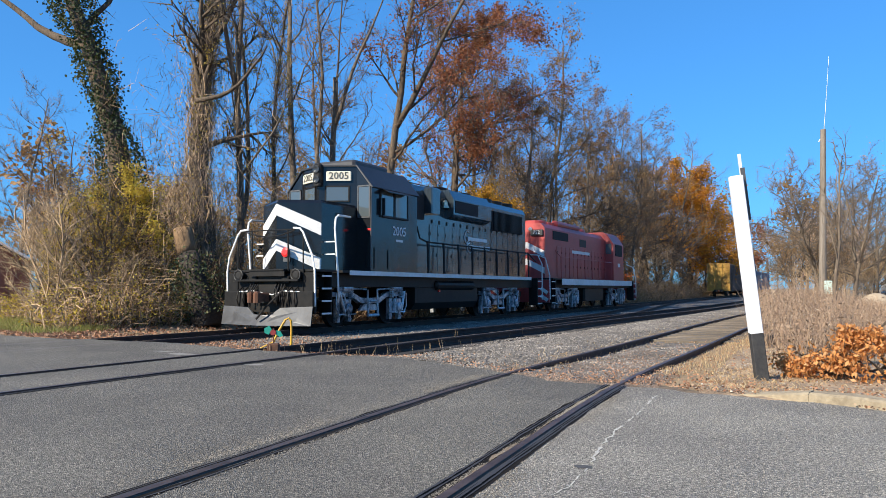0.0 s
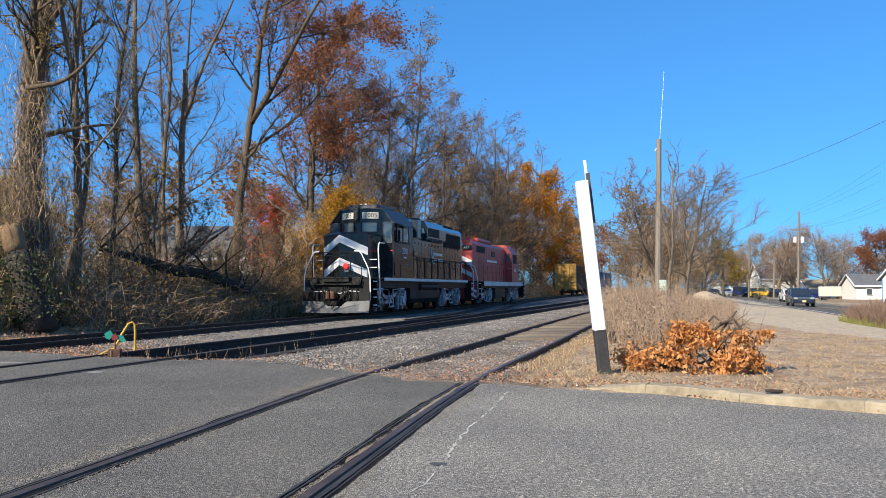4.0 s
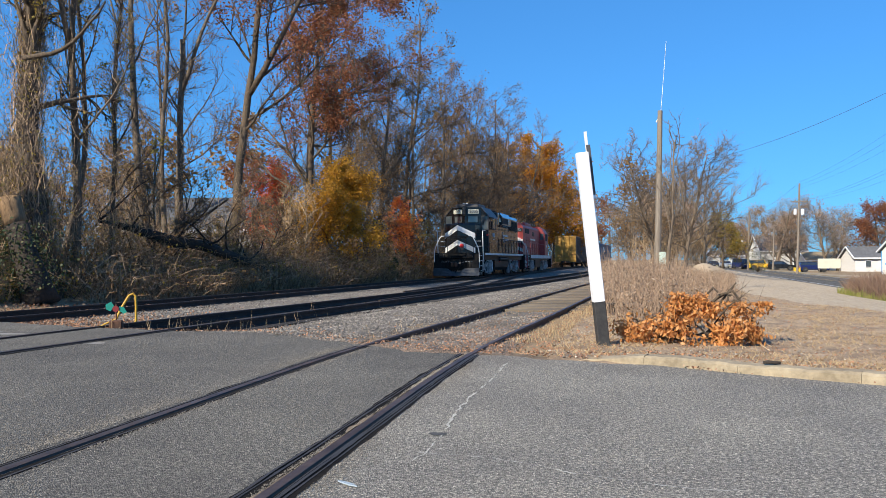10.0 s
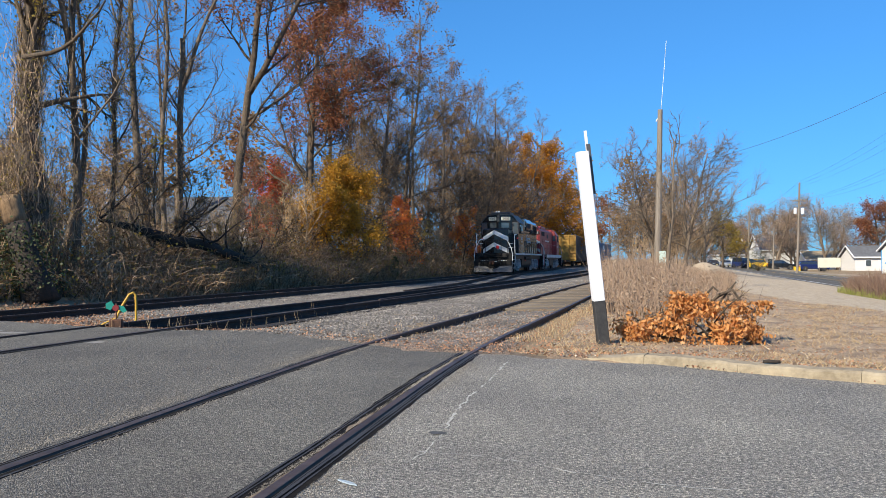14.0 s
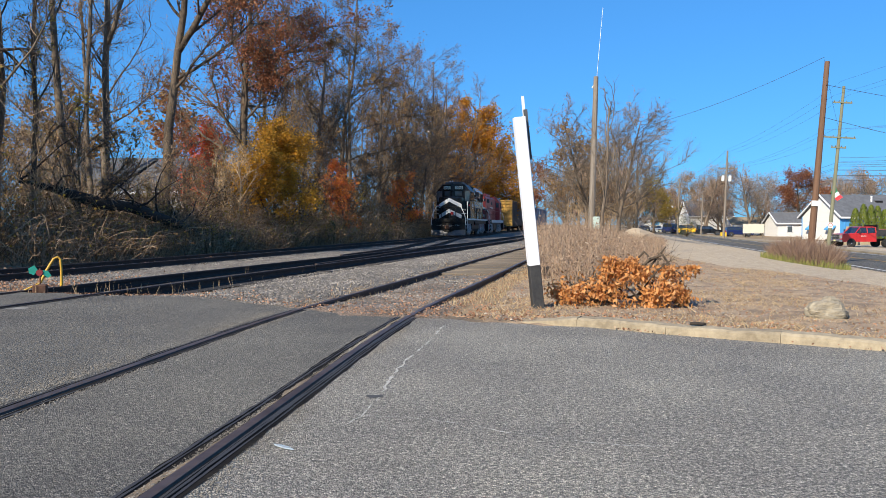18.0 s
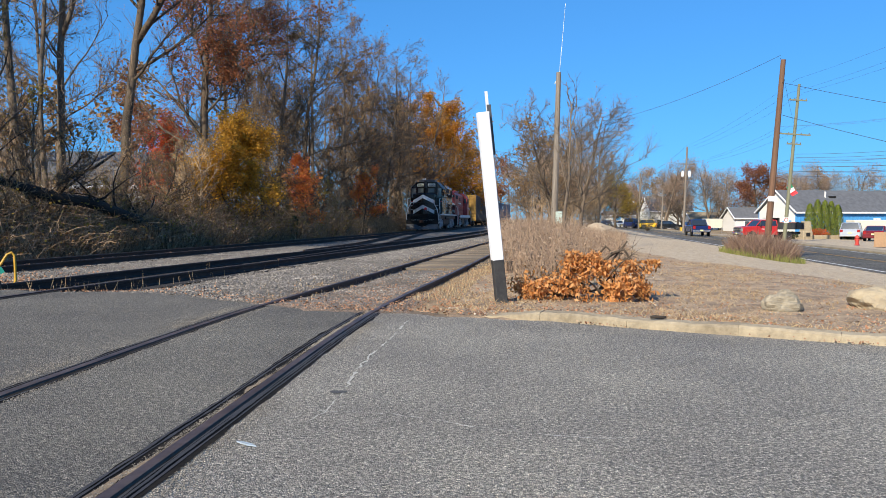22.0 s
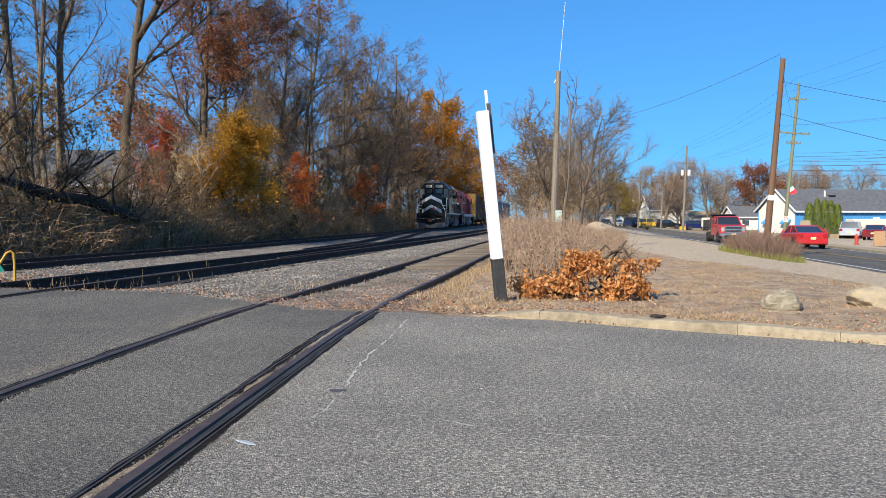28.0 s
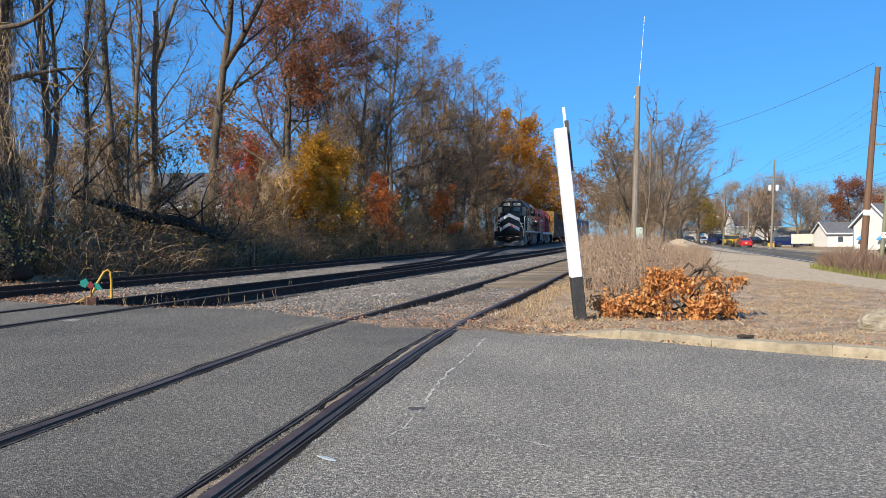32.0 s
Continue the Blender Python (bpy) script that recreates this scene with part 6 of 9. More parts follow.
put(tree("red_tree", 113, 5.8, 0.07, (0, 0), 0.15, 14, 0.9, 0.5, 2, BARKDARK, L_FLAME, 3600, 0.07, jit=2.6, clump=0.8, label="small maple with orange-red leaves"), -14.3, 62.5, 0.0, 0.86)
put(tree("orange_tree", 114, 19.5, 0.34, (0, 0), 0.10, 26, 1.0, 0.58, 3, BARKDARK, L_ORANGE, 30000, 0.15, jit=3.0, clump=1.0, label="large maple in full orange leaf"), -15.0, 122, 0.0, 0.93)
put(tree("slanting_shrub", 123, 6.2, 0.10, (-0.95, 0.0), 0.15, 14, 0.8, 0.5, 2, BARK, L_LEMON, 900, 0.024, label="slanting many-branched shrub with few yellow leaves", category="shrub"), -18.0, 16.4)
for sd_, x, y, h, n in ((124, -20.6, 17.6, 3.6, 3300), (125, -22.0, 18.6, 2.9, 2900), (126, -19.4, 18.4, 4.4, 2600)):
    put(tree("golden_shrub", sd_, h, 0.05, (0.03, 0), 0.08, 13, 0.9, 0.5, 2, BARKDARK, L_LEMON, n * 3, 0.030, label="thin shrub with golden-yellow leaves", category="shrub", jit=3), x, y)

# the wood along the track: a few kinds, repeated
kinds = []
for i, (h, leaf, nl, lb) in enumerate(((22, L_BROWN, 3600, "tall oak with sparse russet leaves"), (21, L_TAN, 2600, "tall bare tree with a few tan leaves"), (20, None, 0, "tall bare grey tree"), (17, L_TAN, 2600, "bushy tree with dry tan leaves"), (19, L_BROWN, 3600, "nearly bare oak with thin russet leaves"))):
    kinds.append(tree("wood_tree", 200 + i, h, 0.22, (0.02, 0.01), 0.14, 20, 0.95, 0.36, 4, (BARK, BARKDARK)[i % 2], leaf, nl, 0.07, label=lb, jit=3.2, dense=7))
for k in kinds:
    tagged(k, group=G_WOOD)
# lighter-built trees for the far distance
far_wood = [tree("far_tree", 600 + i, h, 0.24, (0.01, 0.01), 0.12, 15, 0.95, 0.42, 2, (BARK, BARKDARK)[i % 2], lf, n, 0.26, dense=4, jit=2.5, label=lb) for i, (h, lf, n, lb) in enumerate(((19, L_TAN, 1300, "distant tree with dry tan leaves"), (18, None, 0, "distant bare grey-brown tree"), (17, L_OAK, 1500, "distant tree with rust-brown leaves")))]
for k in far_wood:
    tagged(k, group="distant trees")
fr_ = random.Random(14)
spots_far = [(-16.8, 133), (-14.2, 142), (-17.5, 150), (-13.6, 160), (-16, 172), (-12.5, 186), (-14, 200), (-10, 215), (-12, 235), (-6, 250), (-9, 265), (-2, 275), (2, 262), (-1, 150), (1.5, 165), (-1.0, 185), (3.5, 200), (0.5, 225), (5, 240), (7, 215), (9.5, 255), (3.0, 128), (4.6, 112), (-21, 118), (-24, 105), (-23, 92), (-26, 80), (-27, 70), (12, 275), (16, 265), (14, 245), (26, 240), (33, 225), (40, 215), (48, 210), (56, 205), (64, 200), (72, 205), (80, 200), (89, 205), (98, 200), (107, 195), (116, 190), (-75, 62), (-86, 66), (-66, 70), (-58, 80), (-48, 88)]
for i, (x, y) in enumerate(spots_far):
    k = far_wood[fr_.choice((0, 0, 1, 1, 2)) if i > 2 else i]
    m = pose(x, y, float(gz(x, y)) - 0.1, 0, 0, fr_.uniform(0, 360)) @ Matrix.Scale(fr_.uniform(0.6, 0.8) if x > 0 else fr_.uniform(0.85, 1.1), 4)
    if i < 3:
        far_wood[i].matrix_basis = m
    else:
        copy_thing(k, m).matrix_basis = m
spots = [(-22, 52, 0), (-19.2, 55, 4), (-24, 62, 0), (-20, 64, 1), (-18.2, 71, 4), (-22, 74, 0), (-19.5, 80, 2), (-17.0, 84, 1), (-21, 90, 4), (-18, 96, 3), (-16.4, 101, 2), (-19.5, 107, 1), (-17, 113, 2), (-19, 120, 4),
         (-33, 47, 1), (-17.4, 47, 3), (-17.0, 57, 3), (-15.9, 68, 3), (-15.3, 76, 3), (-15.0, 91, 3),
         (-25.5, 68, 2), (-28, 80, 1), (-24.5, 84, 2), (-22.5, 98, 2), (-27, 100, 1), (-31, 94, 2), (-21.5, 112, 2), (-26.5, 118, 1), (-32, 112, 2), (-35, 84, 2), (-20.5, 128, 2), (-25, 134, 1), (-50, 36, 2), (-55, 42, 1), (-46, 46, 2), (-14.2, 134, 2)]
tr = random.Random(4)
for i, (x, y, k) in enumerate(spots):
    s = tr.uniform(0.88, 1.1) * (1.0 if i < 15 else 0.55 if i < 20 else 0.84 if i < 32 else 0.68 if i < 35 else 0.95)
    m = pose(x, y, float(bed(x, y)), 0, 0, tr.uniform(0, 360)) @ Matrix.Scale(s, 4)
    if kinds[k].matrix_basis.translation.length < 0.1:
        kinds[k].matrix_basis = m
    else:
        c = copy_thing(kinds[k], m)
        c.matrix_basis = m

# shrubs that close the wood's edge
shrubs = [tree("shrub", 500 + i, 4.6, 0.05, (0.05, 0), 0.04, 16, 0.7, 0.55, 2, (BARKDARK, TWIGPALE)[i % 2], lf, n, 0.040, label=lb, category="shrub", fork=0.12) for i, (lf, n, lb) in enumerate(((L_TAN, 1800, "tangled shrub with dry tan leaves"), (None, 0, "bare tangled brown shrub"), (L_GREENY, 2200, "shrub with yellow-green leaves")))]
for k in shrubs:
    tagged(k, group="shrubs at the wood's edge")
sr = random.Random(9)
first_shrub = [True] * 3
for i, (x, y, k, s) in enumerate(((-18.6, 14.6, 1, 0.8), (-20.5, 16.9, 1, 0.75), (-19.4, 16.6, 2, 0.95), (-21.5, 18.5, 1, 0.8), (-17.6, 16.0, 1, 0.42), (-18.4, 17.4, 1, 0.5), (-19.4, 18.6, 1, 0.8), (-22.8, 17.6, 1, 0.7), (-21.2, 16.6, 2, 0.62), (-23.6, 19.4, 2, 0.7))):
    m = pose(x, y, float(bed(x, y)), 0, 0, i * 61) @ Matrix.Scale(s, 4)
    if first_shrub[k]:
        shrubs[k].matrix_basis, first_shrub[k] = m, False
    else:
        copy_thing(shrubs[k], m).matrix_basis = m
yy = 19.0
while yy < 190:
    for row in range(1 if yy < 34 or yy > 75 else 2):
        k = sr.choice((0, 1, 1, 2)) if yy < 60 else sr.choice((0, 0, 1))
        x = wood_edge(yy) - 2.2 - row * 3.2 - sr.uniform(0, 1.5)
        y = yy + sr.uniform(-1, 1)
        s = sr.uniform(0.55, 1.15) * (0.95 if yy < 37 else 1.0 if yy < 70 else 1.25)
        m = pose(x, y, float(bed(x, y)), 0, 0, sr.uniform(0, 360)) @ Matrix.Scale(s, 4)
        if first_shrub[k]:
            shrubs[k].matrix_basis, first_shrub[k] = m, False
        else:
            copy_thing(shrubs[k], m).matrix_basis = m
    yy += 3.6 if yy < 80 else 7.5

for i, (x, y, k, s) in enumerate(((-22.5, 22.5, 1, 1.0), (-24, 24.5, 0, 1.0), (-26, 27, 1, 1.2), (-24.5, 29.5, 0, 1.1), (-27.5, 32, 0, 1.3), (-25.5, 35, 1, 0.7), (-29, 37, 0, 0.75), (-27, 40, 1, 0.7), (-31, 42, 0, 0.75), (-33, 35, 0, 1.5), (-30, 30, 1, 1.4), (-34, 43, 1, 1.5), (-28, 46, 0, 0.6), (-23.5, 40.5, 1, 0.55), (-24, 33, 1, 1.0), (-37, 39, 0, 1.6), (-26.5, 23.5, 0, 1.3), (-30, 26, 0, 1.4))):
    m = pose(x, y, float(bed(x, y)), 0, 0, i * 53) @ Matrix.Scale(s, 4)
    copy_thing(shrubs[k], m).matrix_basis = m
for i, (x, y, k, s) in enumerate(((-44, 56, 0, 0.55), (-50, 50, 2, 0.55), (-40, 60, 0, 0.6), (-56, 54, 0, 0.6), (-62, 50, 2, 0.55), (-36, 66, 2, 0.6), (-46, 64, 0, 0.6))):
    m = pose(x, y, float(bed(x, y)), 0, 0, i * 53) @ Matrix.Scale(s, 4)
    copy_thing(far_wood[k], m).matrix_basis = m

# bare trees behind the weeds and trees of the far street
put(tree("bare_tree", 301, 9.4, 0.15, (-0.06, 0), 0.2, 24, 1.0, 0.50, 4, BARK, L_PALE, 500, 0.045, label="bare spreading tree behind the weeds", fork=0.3, dense=6, jit=3), 1.2, 58)
put(tree("bare_tree", 302, 9.2, 0.16, (0.08, 0), 0.2, 24, 1.0, 0.54, 4, BARK, L_PALE, 700, 0.045, label="bare spreading tree with few remaining leaves", fork=0.3, dense=6, jit=3), 3.2, 57)
put(tree("bare_tree", 303, 9.5, 0.13, (0.10, 0), 0.2, 16, 0.95, 0.50, 3, BARK, L_PALE, 1200, 0.06, label="small bare tree behind the weeds"), 5.2, 66)
put(tree("sapling", 304, 5.2, 0.06, (0.10, 0), 0.42, 8, 0.5, 0.46, 1, BARK, label="thin bare sapling among dead weeds", dense=4), 0.88, 25.5)
far_kinds = [tree("street_tree", 400, 12.5, 0.28, (0, 0), 0.12, 20, 1.0, 0.50, 3, BARK, L_PALE, 4800, 0.085, jit=5, dense=5, label="bare street tree with thin tan leaves"),
             tree("street_tree", 401, 12.5, 0.28, (0, 0), 0.12, 20, 1.0, 0.50, 3, BARKDARK, L_OAK, 9000, 0.14, jit=4, dense=5, label="rust-red leafy tree along the street"),
             tree("street_tree", 402, 10.5, 0.25, (0, 0), 0.12, 20, 1.0, 0.50, 3, BARKDARK, L_GREENY, 8000, 0.13, jit=4, dense=5, label="round tree with yellow-green leaves")]
for k in far_kinds:
    tagged(k, group="trees along the street")
for i, (x, y, k, s) in enumerate(((15.2, 150, 2, 0.9), (24.3, 150, 0, 0.98), (21.5, 168, 0, 1.0), (29.0, 156, 0, 0.9), (32.9, 150, 0, 1.0), (36.5, 158, 0, 0.9), (41.3, 150, 1, 0.92), (47, 158, 0, 0.85), (52, 158, 0, 0.9), (58, 165, 0, 1.0), (66, 170, 0, 1.0), (75, 175, 0, 1.0), (84, 165, 0, 1.1), (92, 160, 0, 1.1), (11, 190, 0, 0.9), (7.5, 175, 2, 0.7), (6.0, 130, 0, 0.8), (8.5, 120, 0, 0.55), (3.5, 95, 0, 0.7), (5.2, 88, 0, 0.6), (1.2, 80, 0, 0.75), (1.0, 140, 0, 1.0), (-1.5, 175, 0, 1.1), (19, 210, 0, 0.9), (24, 200, 1, 0.8), (27, 164, 0, 0.85), (31, 172, 0, 0.9), (39, 166, 0, 0.85), (44.5, 168, 0, 0.8), (49.5, 166, 0, 0.85), (18, 182, 0, 0.8), (22.5, 188, 0, 0.8), (13.5, 186, 0, 0.75), (55, 172, 0, 0.9), (62, 178, 0, 0.95))):
    m = pose(x, y, float(bed(x, y)) , 0, 0, i * 77) @ Matrix.Scale(s, 4)
    if i and far_kinds[k].matrix_basis.translation.length > 0.1:
        c = copy_thing(far_kinds[k], m)
        c.matrix_basis = m
    else:
        far_kinds[k].matrix_basis = m

# fallen trunk in the thicket
fl_ = thing("fallen_trunk", "dark fallen tree trunk lying across the thicket", "fallen tree", pose(-18.4, 28.1, 0))
fr = np.random.default_rng(91)
path = np.array([(-1.6, -7.3, 3.6), (-0.6, -6.2, 3.05), (0.0, -5.0, 2.6), (0.7, -4.0, 2.25), (1.5, -2.9, 1.9), (2.0, -1.6, 1.6), (2.4, -0.4, 1.3), (2.6, 0.8, 1.0), (2.7, 1.9, 0.7), (2.6, 3.0, 0.35)]) + fr.normal(0, 0.06, (10, 3))
path = path[2:]
# The log's black colour stands in for shade in the thicket.
part("log", Geo().tube([tuple(p) for p in path], [0.06, 0.15, 0.23, 0.20, 0.21, 0.18, 0.16, 0.12], 9), BARKBLACK, fl_, smooth=True)
part("limb", Geo().tube([(-1.1, 1.2, 2.5), (-0.4, 1.5, 2.95), (0.3, 1.7, 3.25), (1.1, 1.9, 3.85)], [0.09, 0.08, 0.06, 0.04], 6), BARKBLACK, fl_)
for k in range(12):
    lp = limb_path(fr, path[k % 6], np.array([fr.normal(0, 0.6), fr.normal(0, 0.6), 0.5]), 2.4, 5, 0.25, 0.0)
    part("limb", Geo().tube([tuple(p) for p in lp], [0.05, 0.04, 0.03, 0.02, 0.01], 5), BARKBLACK, fl_)

# stump beside the vine tree
st = thing("tree_stump", "sawn-off slanting tree stump with pale cut wood", "tree stump", pose(-16.0, 17.6, 0.1, 0, -19, 0))
# Foot coloured black so that it sinks into the shaded brush.
part("stump_foot", Geo().tube([(0.1, 0, -0.2), (0.06, 0, 0.6), (0.02, 0, 1.3), (0, 0.02, 2.22)], [0.50, 0.38, 0.33, 0.305], 14), BARKBLACK, st, smooth=True)
part("bare_wood", Geo().tube([(0, 0.02, 2.16), (-0.01, 0.01, 2.4), (0.02, 0, 2.7), (0.04, 0, 2.95)], [0.31, 0.302, 0.292, 0.28], 14), WOODCUT, st, "barkless tan wood", smooth=True)
part("cut_face", Geo().lathe([(0.275, 0), (0.265, 0.012), (0.10, 0.02)], (0.04, 0, 2.95), "z", 14), WOODCUT, st, "pale sawn top")
sr_ = np.random.default_rng(66)
sc = np.stack([sr_.normal(0.1, 0.42, 1300), sr_.normal(-0.15, 0.42, 1300), sr_.uniform(0.1, 2.0, 1300)], -1)
tagged(leaves("ivy", sc, 0.045, L_IVY, st, 67), kind="stuff")


# ---- thicket below the trees ----
def thicket(name, n, seed, strip, hmin, hmax, label, leaf, n_leaf, lsize=0.045, material=None, arch=1.0):
    rng = np.random.default_rng(seed)
    x, y, s = strip(rng, n)
    z = bed(x, y) - 0.05
    base = np.stack([x, y, z], -1)
    a = rng.uniform(0, 6.28, n)
    ln = rng.uniform(hmin, hmax, n) * s
    out = rng.uniform(0.2, 1.1, n) * ln * arch
    rise = ln * rng.uniform(0.35, 1.0, n)
    tip = base + np.stack([np.cos(a) * out, np.sin(a) * out, rise * rng.uniform(0.5, 1.0, n)], -1)
    # some stems hang or lie on others
    lift = rng.random(n) ** 2 * 1.6 * s
    mid = (base + tip) / 2 + np.stack([rng.normal(0, 0.1, n), rng.normal(0, 0.1, n), rise * rng.uniform(0.15, 0.5, n)], -1)
    for q in (mid, tip):
        q[:, 2] += lift * 0.6
    base[:, 2] += lift * (rng.random(n) < 0.6)
    ob = ribbons(name, base, tip, mid, rng.uniform(0.005, 0.014, n), material or TWIG)
    tagged(ob, label, "undergrowth", kind="stuff")
    i = rng.integers(0, n, n_leaf)
    u = rng.random(n_leaf)[:, None]
    c = mid[i] * (1 - u) + tip[i] * u + rng.normal(0, 0.08, (n_leaf, 3))
    lf = leaves(name + "_leaves", c, lsize, leaf, None, seed + 1)
    tagged(lf, label + ", its remaining leaves", "undergrowth", kind="stuff")
    return ob


def along(y0, y1, x_of, width, power=1.0, patch=0.5):
    def pick(rng, n):
        y = y0 + (y1 - y0) * rng.random(n) ** power
        d = rng.random(n)
        x = np.array([x_of(v) for v in y]) - width * d
        s = 0.48 + (0.62 + 0.13 * smooth(34, 44, y)) * np.clip(d * 1.6, 0, 1) * (0.75 + patch * np.sin(y * 0.8) * np.sin(y * 0.31 + 2))
        return x, y, s
    return pick


thicket("thicket", 12500, 21, along(19.2, 40, wood_edge, 4.2), 0.6, 2.6, "tangled brown bramble thicket below the trees", L_BROWN, 13000, 0.04)
thicket("thicket", 15000, 22, along(38, 125, wood_edge, 4.5, 1.2), 1.0, 3.2, "tangled brown undergrowth along the wood", L_TAN, 15000, 0.07)
thicket("thicket", 5000, 23, along(20, 60, wood_edge, 6.5), 1.2, 3.6, "greenish brambles under the trees", L_GREENY, 9000, 0.05)
thicket("thicket", 2600, 24, along(125, 230, wood_edge, 5, 1.0), 1.5, 4.5, "distant brown undergrowth beside the track", L_TAN, 6000, 0.14)


def left_scrub(rng, n):
    x = rng.uniform(-27, -16.5, n)
    y = rng.uniform(13.2, 20.5, n)
    y = np.where(x < -18, y + 1.8, y)
    az = np.degrees(np.arctan2(-x, y))
    s = (0.45 + 0.5 * (1 - np.abs((x + 20) / 8)).clip(0, 1) + 0.15 * np.sin(x * 2.3)) * np.interp(az, [40, 44.5, 46, 50, 53], [0.5, 0.6, 1, 1, 0.5])
    return x, y, s


thicket("golden_scrub", 15000, 25, left_scrub, 0.3, 1.4, "golden-brown scrub beside the road", L_LEMON, 16000, 0.036, material=TWIG, arch=0.9)
thicket("golden_scrub", 3500, 26, left_scrub, 0.8, 2.4, "golden-leaved scrub beside the road", L_LEMON, 12000, 0.030, material=TWIGPALE, arch=1.1)
# low bushes that close the view behind the weeds
for i, (x, y, k, s) in enumerate(((0.4, 56, 1, 0.6), (1.6, 60, 1, 0.6), (2.8, 58, 1, 0.5), (4.2, 63, 1, 0.6), (5.4, 70, 0, 0.7), (6.2, 78, 1, 1.0), (-0.6, 64, 0, 1.1), (6.8, 90, 0, 1.1), (1.5, 74, 0, 1.3), (3.5, 82, 0, 1.3))):
    m = pose(x, y, float(bed(x, y)), 0, 0, i * 47) @ Matrix.Scale(s, 4)
    copy_thing(shrubs[k], m).matrix_basis = m


def hanging_tangle(n, seed, n_leaf):
    """Thin creepers strung between the trunks beside the crossing."""
    rng = np.random.default_rng(seed)
    y = 16.6 + 19 * rng.random(n) ** 1.2
    x = np.array([wood_edge(v) for v in y]) - 1.2 - 3.6 * rng.random(n)
    z = rng.gamma(2.2, 1.5, n) + 0.4
    keep = (rng.random(n) < 0.35 + 0.65 * smooth(-0.3, 0.5, np.sin(x * 2.1 + y * 0.9) * np.sin(y * 1.7))) & (z < 10)
    x, y, z = x[keep], y[keep], z[keep]
    m = len(x)
    b = np.stack([x, y, z], -1)
    d = rng.normal(0, 1, (m, 3)) * np.array([0.55, 0.55, 0.8])
    e = b + d * rng.uniform(0.25, 0.8, (m, 1))
    mid = (b + e) / 2 + rng.normal(0, 0.10, (m, 3)) - np.array([0, 0, 0.08])
    ob = ribbons("creeper_tangle", b, e, mid, rng.uniform(0.004, 0.010, m), TWIG)
    tagged(ob, "thin brown creepers strung between bare trees", "creepers", kind="stuff")
    i = rng.integers(0, m, n_leaf)
    lf = leaves("creeper_leaves", e[i] + rng.normal(0, 0.08, (n_leaf, 3)), 0.028, L_GREENY, None, seed + 1)
    tagged(lf, "yellowing leaves on creepers between bare trees", "creepers", kind="stuff")


hanging_tangle(9000, 31, 4200)


def crossing_brush(rng, n):
    x = rng.uniform(-19.5, -16.3, n)
    y = rng.uniform(14.4, 18.2, n)
    return x, y, 0.55 + 0.45 * rng.random(n) + 0.2 * np.sin(x * 3.1) * np.sin(y * 2.3)


thicket("pale_brush", 3000, 27, crossing_brush, 0.3, 1.2, "tangled brushwood beside the track", L_LEMON, 3600, 0.026, material=TWIG, arch=1.1)
thicket("ground_ivy", 900, 28, crossing_brush, 0.3, 0.8, "green ivy and brambles in the brushwood", L_IVY, 2400, 0.035, material=TWIG, arch=1.2)

# ---- crossing post, kerbside things ----
def leaning_post():
    P = thing("crossing_post", "leaning white square timber post with a black foot", "post", pose(-0.42, 9.62, 0.02, 3, -6.6, 16))
    part("foot", Geo().box((0, 0, 0.27), (0.14, 0.14, 0.56), chamfer=0.008), BLACKP, P, "black-painted foot")
    part("shaft", Geo().box((0, 0, 1.465), (0.14, 0.14, 1.83), chamfer=0.008), WHITE, P, "white-painted shaft")
    part("sign_plate", Geo().box((0.10, 0.06, 2.16), (0.05, 0.012, 0.62)), PLOW, P, "edge-on grey metal sign blade")
    part("sign_plate", Geo().box((0.085, 0.075, 2.36), (0.035, 0.012, 0.55)), WHITEWORN, P, "edge-on pale metal sign blade")
    part("bolt_strip", Geo().box((0.075, -0.03, 1.32), (0.012, 0.03, 0.26)), PLOW, P)
    return P


leaning_post()


def boulder(name, label, x, y, sx, sy, sz, seed, layered=False):
    bm = bmesh.new()
    bmesh.ops.create_icosphere(bm, subdivisions=4, radius=1.0)
    for v in bm.verts:
        p = v.co.copy()
        d = noise.noise(p * 1.1 + Vector((seed, 0, 0))) * 0.32 + noise.noise(p * 3.1 + Vector((0, seed, 0))) * 0.12 + noise.noise(p * 8 + Vector((0, 0, seed))) * 0.035
        q = p * (1 + d)
        if layered:
            q.z = q.z + 0.07 * math.sin(q.z * 14 + p.x * 2)
        q.z = max(q.z, -0.35)
        v.co = Vector((q.x * sx, q.y * sy, q.z * sz))
    me = bpy.data.meshes.new(name)
    bm.to_mesh(me)
    bm.free()
    me.materials.append(ROCKGREY if layered else ROCK)
    ob = new(name, me)
    ob.matrix_basis = pose(x, y, float(bed(x, y)) + 0.06 + sz * 0.3, 0, 0, seed * 40)
    return tagged(ob, label, "boulder")


boulder("boulder", "pale layered boulder on the dry verge", 2.82, 9.1, 0.24, 0.20, 0.17, 1.0, True)
boulder("boulder", "large smooth pale boulder on the dry verge", 4.02, 9.45, 0.42, 0.32, 0.20, 2.0)


def sand_heap(x, y, w, h, seed):
    bm = bmesh.new()
    bmesh.ops.create_grid(bm, x_segments=28, y_segments=28, size=1.0)
    for v in bm.verts:
        r = v.co.length
        n = noise.noise(v.co * 2.5 + Vector((seed, 0, 0)))
        v.co = Vector((v.co.x * w, v.co.y * w * 0.8, max(-0.1, h * (1 - (r ** 1.6)) + 0.12 * n)))
    me = bpy.data.meshes.new("sand_heap")
    bm.to_mesh(me)
    bm.free()
    me.materials.append(SAND)
    ob = new("sand_heap", me)
    ob.matrix_basis = pose(x, y, float(bed(x, y)), 0, 0, 20)
    return tagged(ob, "low heap of pale sand behind the weeds", "sand heap")


